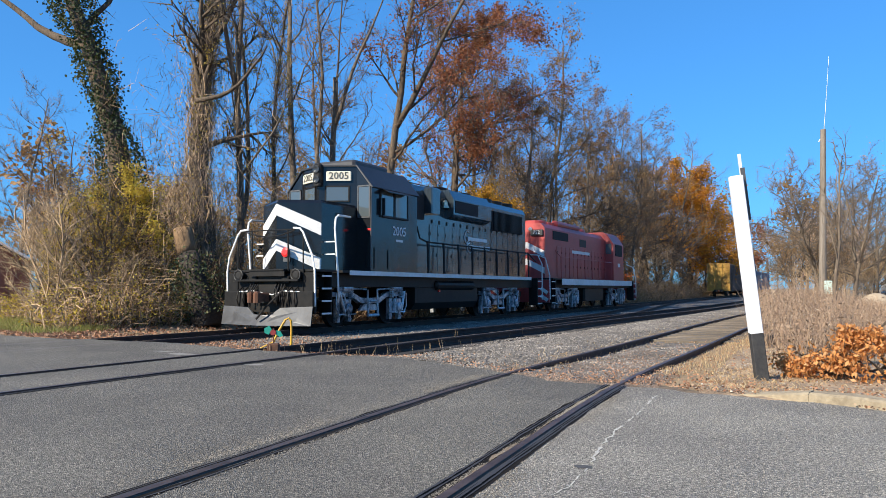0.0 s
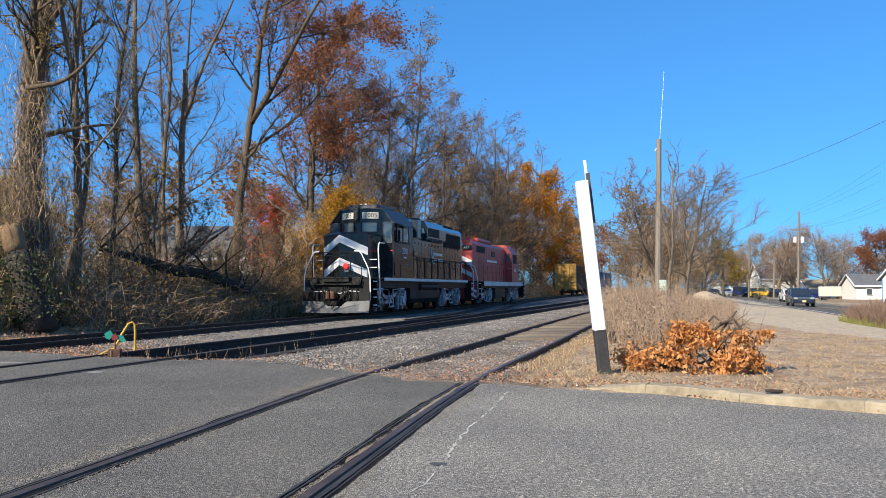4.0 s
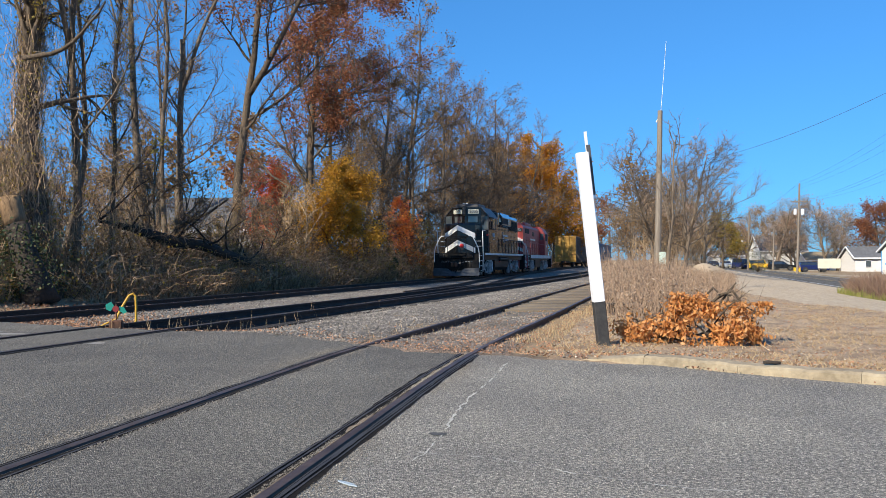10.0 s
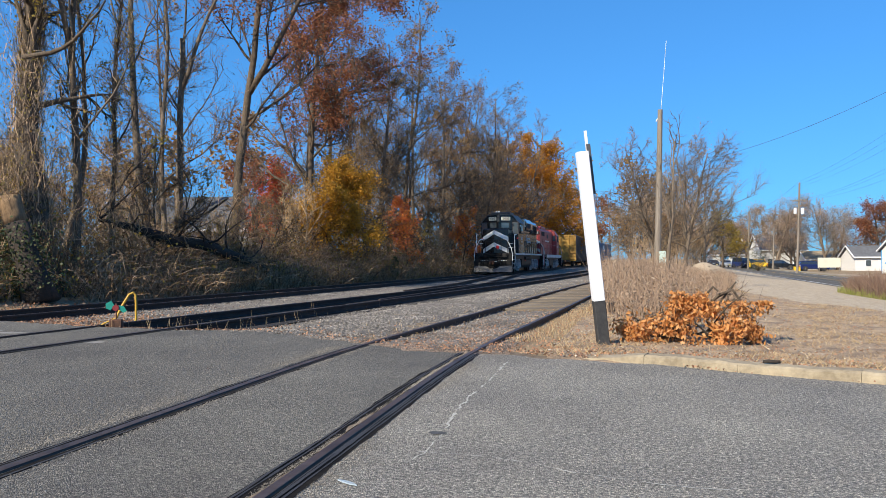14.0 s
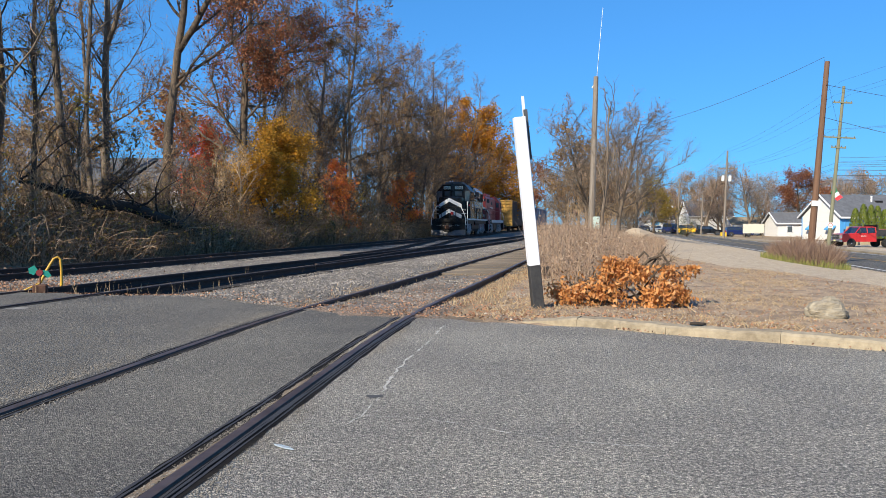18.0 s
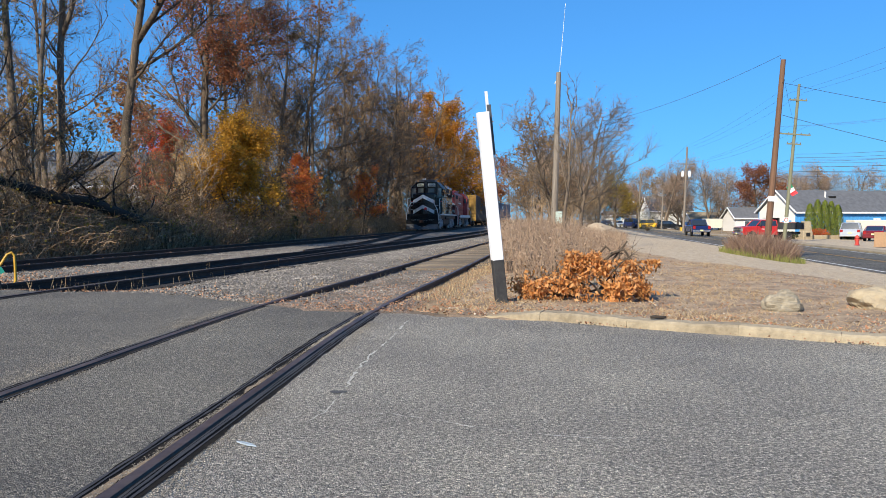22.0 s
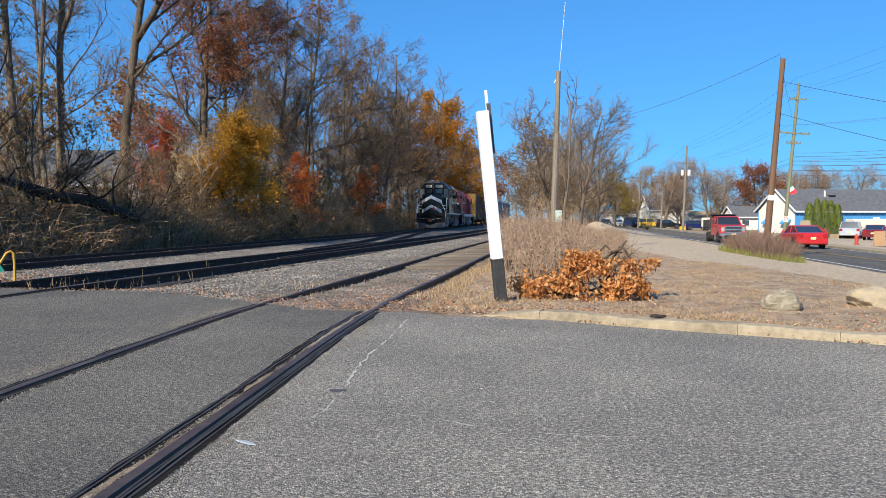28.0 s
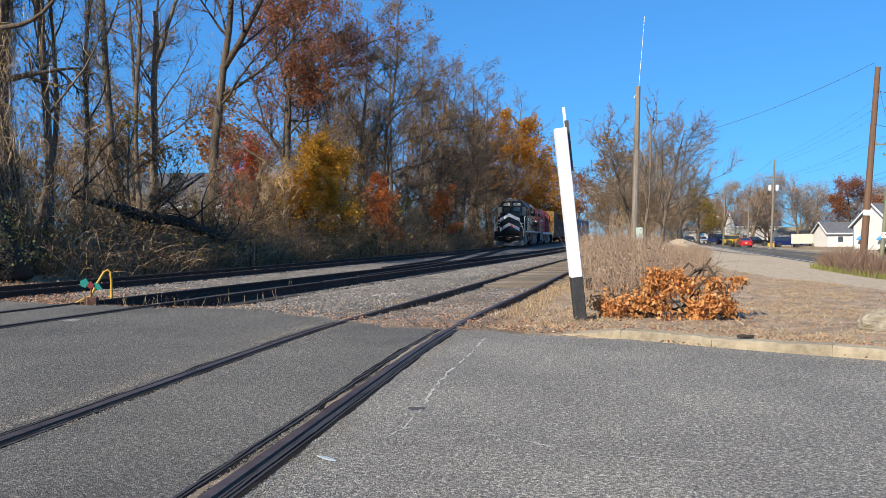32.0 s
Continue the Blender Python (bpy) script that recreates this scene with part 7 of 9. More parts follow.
sand_heap(4.05, 50, 1.9, 0.85, 4)


def brush_pile():
    """Cut oak branches with withered orange leaves."""
    rng = np.random.default_rng(31)
    P = thing("brush_pile", "pile of cut branches with withered orange-brown leaves", "brush pile", pose(0.62, 10.15, 0.03) @ Matrix.Diagonal((0.86, 0.9, 1, 1)))
    B, M, E_, R = [], [], [], []
    for i in range(26):
        a = rng.uniform(0, 6.28)
        p = np.array([rng.uniform(-0.5, 0.7), rng.uniform(-0.25, 0.35), 0.05])
        d = np.array([math.cos(a), math.sin(a) * 0.6, rng.uniform(0.15, 0.7)])
        path = limb_path(rng, p, d, rng.uniform(0.4, 0.9), 6, 0.22, -0.04)
        path[:, 2] = np.clip(path[:, 2], 0.02, 0.60)
        part("branch", Geo().tube([tuple(q) for q in path], [0.014 * (1 - 0.7 * j / 5) + 0.003 for j in range(6)], 5), BARKDARK, P)
        for j in range(14):
            q = path[rng.integers(1, 6)]
            e = q + rng.normal(0, 0.12, 3)
            e[2] = max(0.03, e[2])
            B.append(q), E_.append(e), M.append((q + e) / 2 + rng.normal(0, 0.02, 3)), R.append(0.004)
    # bare butt ends that stick out on top
    for path, r in (([(0.05, 0.1, 0.35), (0.2, 0.05, 0.56), (0.33, 0.0, 0.70), (0.40, -0.02, 0.64)], 0.026), ([(0.2, 0.1, 0.40), (0.42, 0.05, 0.60), (0.60, 0.0, 0.66), (0.70, 0.0, 0.52), (0.78, 0.0, 0.36)], 0.030), ([(0.3, 0.15, 0.35), (0.5, 0.1, 0.58), (0.62, 0.05, 0.72)], 0.024), ([(0.45, 0.1, 0.4), (0.62, 0.0, 0.55), (0.86, -0.05, 0.42)], 0.02), ([(0.38, 0.1, 0.55), (0.52, 0.1, 0.62), (0.66, 0.1, 0.76)], 0.017), ([(-0.75, 0.35, 0.20), (-0.4, 0.36, 0.34), (-0.05, 0.35, 0.46), (0.25, 0.3, 0.54)], 0.014), ([(-0.35, 0.36, 0.33), (-0.38, 0.34, 0.44), (-0.42, 0.34, 0.50)], 0.009)):
        part("branch", Geo().tube([(a_, b_ - 0.1, c_ - 0.01) for a_, b_, c_ in path], [0.7 * r * (1 - 0.35 * j / len(path)) for j in range(len(path))], 7), BARKDARK, P)
    tagged(stalks("twig_work", np.array(B), np.array(E_), np.array(M), np.array(R), BARKDARK, P), kind="stuff")
    E_ = np.array(E_)
    n = 900
    c = E_[rng.integers(0, len(E_), n)] + rng.normal(0, 0.045, (n, 3))
    # leaf masses hang in bunches on the sunny flank, with dark gaps between
    lob = np.array([(-0.94, -0.05, 0.16), (-0.80, -0.15, 0.28), (-0.72, -0.2, 0.12), (-0.58, -0.22, 0.30), (-0.50, -0.3, 0.10), (-0.34, -0.26, 0.22), (-0.22, -0.2, 0.40), (-0.12, -0.3, 0.22), (-0.02, -0.22, 0.52), (0.04, -0.30, 0.36), (0.16, -0.2, 0.50), (0.30, -0.22, 0.40), (0.42, -0.36, 0.13), (0.50, -0.3, 0.34), (0.62, -0.38, 0.12), (0.66, -0.2, 0.42), (0.80, -0.2, 0.27), (0.88, -0.2, 0.12), (0.94, -0.05, 0.40), (-0.08, -0.38, 0.08)])
    lob = np.concatenate([lob, lob + rng.normal(0, 0.07, lob.shape)])
    lob = lob[~((lob[:, 0] > 0.18) & (lob[:, 0] < 0.36) & (lob[:, 2] < 0.3))]
    m = 4200
    pick = rng.choice(len(lob), m, p=(lambda w: w / w.sum())(rng.gamma(1.2, 1.0, len(lob))))
    c2 = lob[pick] + rng.normal(0, 1, (m, 3)) * np.array([0.062, 0.07, 0.058])
    c = np.concatenate([c, c2])
    c[:, 2] = np.clip(c[:, 2], 0.02, np.where(c[:, 0] > 0.25, 0.50, 0.62))
    leaves("dead_leaves", c, 0.023, L_PILE, P, 32, 1.0, 1.6)
    return P


brush_pile()

# timber baulk lying in the dry grass
part_log = thing("timber_baulk", "short dark weathered timber lying in the grass", "timber", pose(-0.42, 15.6, 0.12, 0, 2, 50))
part("baulk", Geo().box((0, 0, 0), (1.1, 0.2, 0.2), chamfer=0.015), TIE, part_log)

# bit of dark wood on the kerb
sk = thing("wood_scrap", "short dark stick lying on the kerb", "stick", pose(1.2, 7.66, 0.106, 0, 0, -10))
part("stick", Geo().tube([(-0.075, 0, 0), (-0.03, 0.008, 0.004), (0.03, 0.004, 0), (0.075, 0.012, 0.004)], [0.014, 0.018, 0.017, 0.011], 7), BARKBLACK, sk, smooth=True)

# scrap on the asphalt
lt = thing("litter", "small pale blue strip of litter on the asphalt", "litter", pose(-1.36, 3.45, 0.004, 0, 0, -28) @ Matrix.Scale(0.72, 4))
part("strip", Geo().prism([(-0.10, 0), (-0.04, 0.018), (0.05, 0.016), (0.10, 0.0), (0.04, -0.016), (-0.05, -0.012)], 0.0, 0.008, "z"), mat("pale_plastic", (0.36, 0.43, 0.48), 0.5, scale=20, vary=0.2), lt)


# ---- switch stand with its yellow hoop ----
def derail_stand():
    S = thing("switch_stand", "low switch stand with green and red targets", "switch stand", pose(-8.55, 11.1, -0.03, 0, 0, 28) @ Matrix.Scale(0.8, 4))
    part("base_block", Geo().box((0.05, 0, 0.08), (0.26, 0.22, 0.18), chamfer=0.02), RUST, S, "rusty iron base")
    part("spindle", Geo().tube([(0.05, 0, 0.14), (0.05, 0, 0.50)], 0.016, 8), RUST, S)
    part("green_target", Geo().prism([(-0.16, 0.50), (-0.05, 0.56), (0.01, 0.47), (-0.06, 0.36), (-0.15, 0.40)], -0.006, 0.006, "y"), GREENP, S, "green angled target")
    part("green_target", Geo().prism([(0.10, 0.37), (0.20, 0.30), (0.26, 0.34), (0.20, 0.44), (0.11, 0.46)], -0.006, 0.006, "y"), GREENP, S, "green angled target")
    part("red_target", Geo().lathe([(0.065, -0.005), (0.065, 0.005)], (0.04, -0.02, 0.41), "y", 12), REDTGT, S, "dark red round target")
    part("hand_lever", Geo().tube([(0.02, 0, 0.18), (-0.16, -0.02, 0.10), (-0.28, -0.03, 0.03)], 0.018, 8), YELLOWP, S, "yellow hand lever")
    return S


derail_stand()
H = thing("yellow_hoop", "bent yellow pipe guard beside the switch stand", "guard rail", pose(-8.86, 11.7, -0.05, 0, 0, 32) @ Matrix.Scale(0.82, 4))
part("pipe", Geo().tube([(-0.12, 0, 0.10), (-0.10, 0, 0.16), (0.02, 0, 0.42), (0.16, 0, 0.66), (0.24, 0, 0.70), (0.29, 0, 0.64), (0.30, 0, 0.45), (0.30, 0, 0.12), (0.26, 0, 0.03), (0.05, 0, 0.0)], 0.026, 8), YELLOWP, H)

# ---- dry grass, weeds, leaf litter ----
def blades(name, n, seed, pick, h, material, label, w=0.004, category="grass", flat=0.5, z0=0.03):
    rng = np.random.default_rng(seed)
    x, y, s = pick(rng, n)
    n = len(x)
    z = bed(x, y) + z0
    b = np.stack([x, y, z], -1)
    a = rng.uniform(0, 6.28, n)
    ln = h * s * rng.uniform(0.5, 1.3, n)
    sp = rng.uniform(0.0, flat, n) * ln
    t = b + np.stack([np.cos(a) * sp, np.sin(a) * sp, ln], -1)
    m = (b + t) / 2 + np.stack([rng.normal(0, 0.05, n) * ln, rng.normal(0, 0.05, n) * ln, 0.06 * ln], -1)
    return tagged(ribbons(name, b, t, m, np.full(n, w) * rng.uniform(0.7, 1.4, n), material), label, category, kind="stuff")


def verge_pick(rng, n):
    y = 6.6 + 24 * rng.random(n) ** 1.6
    x = rng.uniform(-1.4, 8.5, n)
    k = in_verge(x, y) & (y > np.interp(x, [-2, -0.4, 0.05, 3, 9, 14], [8.35, 8.1, 8.2, 6.9, 4.1, 1.0]) + 0.24)
    k &= rng.random(n) < 0.12 + 0.88 * smooth(-0.2, 0.55, np.sin(x * 1.7 + 0.6 * y) * np.sin(y * 1.1 - x * 0.5) + 0.4 * np.sin(x * 4.1) * np.sin(y * 3.3))
    return x[k], y[k], np.where(rng.random(k.sum()) < 0.15, 1.8, 1.0)


blades("dry_grass", 105000, 41, verge_pick, 0.030, GRASS, "short dry straw-coloured grass", 0.0032, flat=2.0, z0=0.052)


def weed_pick(rng, n):
    y = 11.8 + 36 * rng.random(n) ** 1.25
    az = rng.uniform(-6.6, 2.6, n)
    x = y * np.tan(-np.radians(az))
    near = np.interp(az, [-6.6, -4, 0, 2.6], [17, 13.5, 12.2, 15])
    k = (y > near) & (rng.random(n) < 0.9)
    x, y, az = x[k], y[k], az[k]
    low = np.interp(az, [-6.6, -5.4, -3.2, -2.4, 2.6], [0.28, 0.45, 0.60, 0.92, 1.0])
    return x, y, (0.50 + 0.45 * smooth(12, 22, y) + 0.16 * np.sin(x * 3.3 + y * 0.7) * np.sin(y * 0.9)) * low * np.where(rng.random(len(x)) < 0.12, 1.45, 1.0)


blades("dead_weeds", 19000, 42, weed_pick, 1.0, WEED, "tall stand of dead reddish-brown weeds", 0.0036, "weeds", 0.6)


def weed_tops():
    rng = np.random.default_rng(43)
    x, y, s = weed_pick(rng, 16000)
    n = len(x)
    c = np.stack([x + rng.normal(0, 0.15, n), y + rng.normal(0, 0.15, n), bed(x, y) + s * rng.uniform(0.35, 1.1, n)], -1)
    tagged(leaves("weed_seed_heads", c, 0.020, WEED, None, 44, 1.0, 1.8), "withered seed heads on dead weeds", "weeds", kind="stuff")


weed_tops()


def track_weed(rng, n):
    y = rng.uniform(10, 40, n)
    x = np.array([track_n(v) for v in y]) + np.where(rng.random(n) < 0.85, rng.uniform(0.85, 1.6, n), rng.normal(-0.9, 0.3, n))
    return x, y, np.ones(n)


blades("trackside_grass", 9000, 45, track_weed, 0.055, GRASS, "dry grass growing along the siding rails", 0.003)


def b_weed(rng, n):
    y = 10.7 + rng.gamma(1.2, 2.0, n)
    x = np.array([track_b(v) for v in y]) + rng.choice((-0.9, -0.6, 0.6, 0.95), n) + rng.normal(0, 0.08, n)
    return x, y, np.ones(n)


blades("rail_grass", 130, 46, b_weed, 0.16, GRASS, "pale dry tufts beside the rails", 0.003)


def scatter_leaves(name, n, seed, pick, size, material, label):
    rng = np.random.default_rng(seed)
    x, y = pick(rng, n)
    c = np.stack([x, y, bed(x, y) + 0.045 + rng.random(len(x)) * 0.02], -1)
    tagged(leaves(name, c, size, material, None, seed, 0.25), label, "fallen leaves", kind="stuff")


def lp1(rng, n):
    y = 8.6 + 26 * rng.random(n) ** 1.7
    x = np.array([track_n(v) for v in y]) + rng.normal(0.75, 0.7, n)
    k = (y > np.interp(x, ex, ey) + 0.05) & (np.abs(np.abs(x - np.interp(y, NX[0], NX[1])) - 0.755) > 0.05)
    return x[k], y[k]


def lp2(rng, n):
    e = rng.uniform(-14.5, -0.5, n)
    y = np.interp(e, ex, ey) + rng.gamma(1.3, 0.35, n)
    return e, y


def lp3(rng, n):
    y = rng.uniform(11.8, 60, n)
    x = np.array([wood_edge(v) for v in y]) + rng.uniform(-0.6, 2.2, n) ** 1.0
    return x, y


def lp4(rng, n):
    x = rng.uniform(-30, -14, n)
    y = np.interp(x, ex, ey) + rng.gamma(1.6, 0.9, n)
    return x, y


scatter_leaves("leaf_litter", 5200, 51, lp1, 0.014, L_LITTER, "brown leaves drifted along the siding")
scatter_leaves("leaf_litter", 1700, 52, lp2, 0.015, L_LITTER, "brown leaves drifted at the edge of the asphalt")
def lp8(rng, n):
    x = rng.uniform(-15.2, -8.6, n)
    y = np.interp(x, ex, ey) + 0.1 + rng.gamma(1.5, 1.1, n)
    return x, y


scatter_leaves("leaf_litter", 5200, 60, lp8, 0.024, L_LITTER, "brown leaves lying between the rails")
scatter_leaves("leaf_litter", 7000, 53, lp3, 0.045, L_LITTER, "brown leaves on the track bed below the trees")
scatter_leaves("leaf_litter", 20000, 54, lp4, 0.038, L_LITTER, "brown leaves beside the road")


def lp5(rng, n):
    x = rng.uniform(-1.2, 6.5, n)
    y = np.interp(x, [-2, -0.4, 0.05, 3, 9], [8.55, 8.3, 8.3, 7.0, 4.2]) + rng.gamma(1.2, 0.5, n)
    return x, y


scatter_leaves("leaf_litter", 3200, 55, lp5, 0.02, L_LITTER, "brown leaf scraps behind the kerb")


def lp6(rng, n):
    y = 7 + 18 * rng.random(n) ** 1.5
    x = rng.uniform(-1, 7, n)
    k = in_verge(x, y) & (y > np.interp(x, [-2, -0.4, 0.05, 3, 9, 14], [8.35, 8.1, 8.2, 6.9, 4.1, 1.0]) + 0.22)
    return x[k], y[k]


scatter_leaves("leaf_scraps", 14000, 56, lp6, 0.015, L_LITTER, "brown leaf scraps on the dry verge")


def green_pick(rng, n):
    x = rng.uniform(-28, -16, n)
    y = np.interp(x, ex, ey) + rng.uniform(0.5, 2.6, n)
    return x, y, np.ones(n)


blades("green_grass", 12000, 47, green_pick, 0.15, GRASSG, "strip of green grass beside the road", 0.004, flat=0.8)


def grit_pick(rng, n):
    y = 6.8 + 14 * rng.random(n) ** 1.8
    x = rng.uniform(-1.2, 6.5, n)
    k = in_verge(x, y) & (y > np.interp(x, [-2, -0.4, 0.05, 3, 9, 14], [8.35, 8.1, 8.2, 6.9, 4.1, 1.0]) + 0.2)
    k &= rng.random(n) < 0.3 + 0.7 * np.exp(-(y - np.interp(x, [-2, 0, 3, 9], [8.4, 8.2, 6.9, 4.1])) / 0.7)
    return np.stack([x[k], y[k], bed(x[k], y[k]) + 0.058], -1)


stones("verge_grit", 22000, 57, grit_pick, 0.011, GRIT, "small pale stones in the dry verge", "gravel")


def lp7(rng, n):
    x = rng.uniform(0.4, 7.5, n)
    y = np.interp(x, [0.05, 0.9, 1.85, 2.62, 4.2, 6.6, 9.5], [8.14, 7.68, 7.26, 6.92, 6.2, 5.1, 3.7]) - rng.gamma(1.0, 0.03, n) - 0.035
    k = rng.random(n) < 0.15 + 0.85 * smooth(0.1, 0.7, np.sin(x * 2.3 + 0.8))
    return x[k], y[k]


rng_k = np.random.default_rng(58)
kx, ky = lp7(rng_k, 500)
tagged(leaves("gutter_leaves", np.stack([kx, ky, 0.012 + 0.02 * rng_k.random(len(kx))], -1), 0.014, L_LITTER, None, 59, 0.3), "leaf scraps in the gutter below the kerb", "fallen leaves", kind="stuff")

# ---- vehicles ----
def ring(parent, x, y, r, w, s):
    wh = part("wheel", Geo().lathe([(r * 0.62, -w / 2), (r * 0.95, -w / 2), (r, -w / 3), (r, w / 3), (r * 0.95, w / 2), (r * 0.62, w / 2)], (x, y, r), "x", 18), TYRE, parent, "black tyre")
    part("rim", Geo().lathe([(r * 0.63, -0.03), (r * 0.60, 0.02), (r * 0.25, 0.0), (r * 0.12, 0.03)] if s > 0 else [(r * 0.12, -0.03), (r * 0.25, 0.0), (r * 0.60, -0.02), (r * 0.63, 0.03)], (x + s * w * 0.42, y, r), "x", 14), CHROME, wh, "alloy rim")


def loft(sections):
    """Skin over rings of equal length; each ring a list of points."""
    g = Geo()
    n = len(sections[0])
    for r in sections:
        g.v += [tuple(p) for p in r]
    for i in range(len(sections) - 1):
        for j in range(n):
            g.f.append((i * n + j, i * n + (j + 1) % n, (i + 1) * n + (j + 1) % n, (i + 1) * n + j))
    g.f.append(tuple(range(n - 1, -1, -1)))
    g.f.append(tuple((len(sections) - 1) * n + j for j in range(n)))
    return g


def car(name, label, paint, L, W, H, hood, cabin, wheel_r=0.34, bed_box=False, rails=False):
    """Road vehicle, front towards local -y. hood: (front z, cowl z, deck z); cabin: y of cowl, roof front, roof rear, rear foot."""
    C = thing(name, label, "car" if not bed_box else "pickup truck")
    h, w = L / 2, W / 2
    z0 = wheel_r * (1.12 if bed_box else 0.8)
    fz, cz, dz = hood
    c0, r0, r1, c1 = cabin
    prof = [(-h + 0.05, z0), (-h, z0 + 0.15), (-h + 0.02, fz - 0.1), (-h + 0.22, fz), (c0, cz), (c1, dz), (h - 0.12, dz - 0.04), (h, dz - 0.2), (h, z0 + 0.15), (h - 0.1, z0)]
    secs = []
    for x, k in ((-w, 0.0), (-w * 0.93, 1.0), (w * 0.93, 1.0), (w, 0.0)):
        secs.append([(x, y * (0.965 if k == 0 else 1), z - (0.06 if k == 0 and z > z0 + 0.3 else 0)) for y, z in prof])
    body = part("body", loft(secs), paint, C, smooth=False)
    cp = [(c0, cz - 0.02), (r0, H - 0.04), (r0 + 0.25, H), (r1 - 0.2, H), (r1, H - 0.06), (c1, dz - 0.02)]
    secs = [[(s * (w * (0.90 if z < cz + 0.05 else 0.76)), y, z) for y, z in cp] for s in (-1, 1)]
    cab = part("cabin", loft(secs), CARGLASS, C, "dark tinted windows")
    rp = [(r0 - 0.02, H - 0.05), (r0 + 0.22, H + 0.012), (r1 - 0.2, H + 0.012), (r1 + 0.02, H - 0.07)]
    part("roof", loft([[(s * w * 0.775, y, z) for y, z in rp] for s in (-1, 1)]), paint, C)
    for s in (-1, 1):
        for (ya, za), (yb, zb) in (((c0, cz), (r0, H - 0.04)), ((r1, H - 0.06), (c1, dz))):
            part("pillar", Geo().tube([(s * w * 0.90, ya, za - 0.02 if za < zb else za), (s * w * 0.77, yb, zb)] if za < zb else [(s * w * 0.77, ya, za), (s * w * 0.90, yb, zb)], 0.035, 6), paint, C)
        ym = (r0 + r1) / 2
        part("pillar", Geo().tube([(s * w * 0.905, ym, cz), (s * w * 0.775, ym, H - 0.03)], 0.04, 6), paint, C)
        for y in (-h + L * 0.19, h - L * 0.2):
            ring(C, s * (w - 0.10), y, wheel_r, 0.22, s)
            part("wheel_arch", Geo().lathe([(wheel_r * 1.18, -0.02), (wheel_r * 1.18, 0.02)], (s * (w - 0.012), y, wheel_r), "x", 18), TYRE, C)
        part("headlamp", Geo().box((s * w * 0.72, -h + 0.05, fz - 0.16), (w * 0.42, 0.12, 0.16), chamfer=0.03), HEADLAMP, C, "clear headlamp")
        part("tail_lamp", Geo().box((s * w * 0.80, h - 0.03, dz - 0.22), (w * 0.28, 0.10, 0.26 if not bed_box else 0.36), chamfer=0.02), TAILRED, C, "red tail lamp")
        part("mirror", Geo().box((s * (w + 0.06), c0 + 0.35, cz + 0.08), (0.18, 0.08, 0.14), chamfer=0.03), paint, C)
        if rails:
            part("roof_rack", Geo().tube([(s * w * 0.68, r0 + 0.3, H + 0.05), (s * w * 0.68, r1 - 0.2, H + 0.05)], 0.02, 6), CHROME, C, "silver roof rail")
    part("grille", Geo().box((0, -h + 0.01, fz - 0.2), (w * 0.95, 0.05, 0.22), chamfer=0.02), DARKHOLE, C)
    part("front_bumper", Geo().box((0, -h + 0.0, z0 + 0.18), (W * 0.94, 0.12, 0.2), chamfer=0.04), CHROME if bed_box else paint, C)
    part("rear_bumper", Geo().box((0, h - 0.0, z0 + 0.18), (W * 0.94, 0.12, 0.2), chamfer=0.04), CHROME if bed_box else paint, C)
    part("plate", Geo().box((0, -h - 0.07, z0 + 0.2), (0.31, 0.012, 0.15)), PLATEY, C, "plate without lettering")
    part("plate", Geo().box((0, h + 0.065, z0 + (0.22 if bed_box else 0.4)), (0.31, 0.012, 0.15)), PLATEY, C, "plate without lettering")
    part("lower_intake", Geo().box((0, -h - 0.055, z0 + 0.10), (w * 1.1, 0.03, 0.12), chamfer=0.01), DARKHOLE, C)
    g = Geo()
    for x_, z_, a_, b_ in ((0, fz - 0.08, w * 1.0, 0.03), (0, fz - 0.20, w * 0.95, 0.025), (0, fz - 0.32, w * 1.0, 0.03)):
        g.box((x_, -h - 0.02, z_), (a_, 0.03, b_))
    part("grille_bar", g, CHROME, C, "bright grille bars")
    for s in (-1, 1):
        part("sill_trim", Geo().box((s * (w - 0.01), 0.0, z0 + 0.06), (0.03, L * 0.5, 0.10), chamfer=0.01), TYRE, C)
        part("door_handle", Geo().box((s * (w - 0.005), c0 + 1.1, cz - 0.12), (0.03, 0.16, 0.03)), paint, C)
        part("door_seam", Geo().box((s * (w - 0.018), (r0 + r1) / 2, (z0 + cz) / 2), (0.03, 0.015, cz - z0 - 0.15)), TYRE, C)
        part("window_sill", Geo().tube([(s * w * 0.925, c0 + 0.15, cz + 0.005), (s * w * 0.925, c1 - 0.1, dz + 0.01)], 0.014, 5), CHROME if rails else TYRE, C)
    if bed_box:
        part("load_bed", Geo().box((0, (c1 + h) / 2, dz + 0.005), (W * 0.80, h - c1 - 0.25, 0.012)), DARKHOLE, C, "dark open load bed")
    return C


suv = car("suv", "boxy black four-wheel drive on the street", CARBLACK, 4.6, 1.9, 1.78, (1.02, 1.10, 1.10), (-0.95, -0.55, 2.1, 2.24), 0.38, rails=True)
crossover = car("suv", "dark slate crossover with silver roof rails", CARSLATE, 4.65, 1.88, 1.66, (0.92, 1.05, 1.08), (-1.1, -0.35, 1.9, 2.2), 0.36, rails=True)
white_car = car("suv", "white sport utility car on the street", CARWHITE, 4.6, 1.86, 1.66, (0.95, 1.05, 1.08), (-1.05, -0.4, 1.95, 2.2), 0.36)
pickup = car("pickup_truck", "dark blue crew-cab pickup on the street", CARBLUE, 5.85, 2.0, 1.88, (1.10, 1.18, 1.22), (-1.05, -0.45, 1.0, 1.28), 0.40, True)
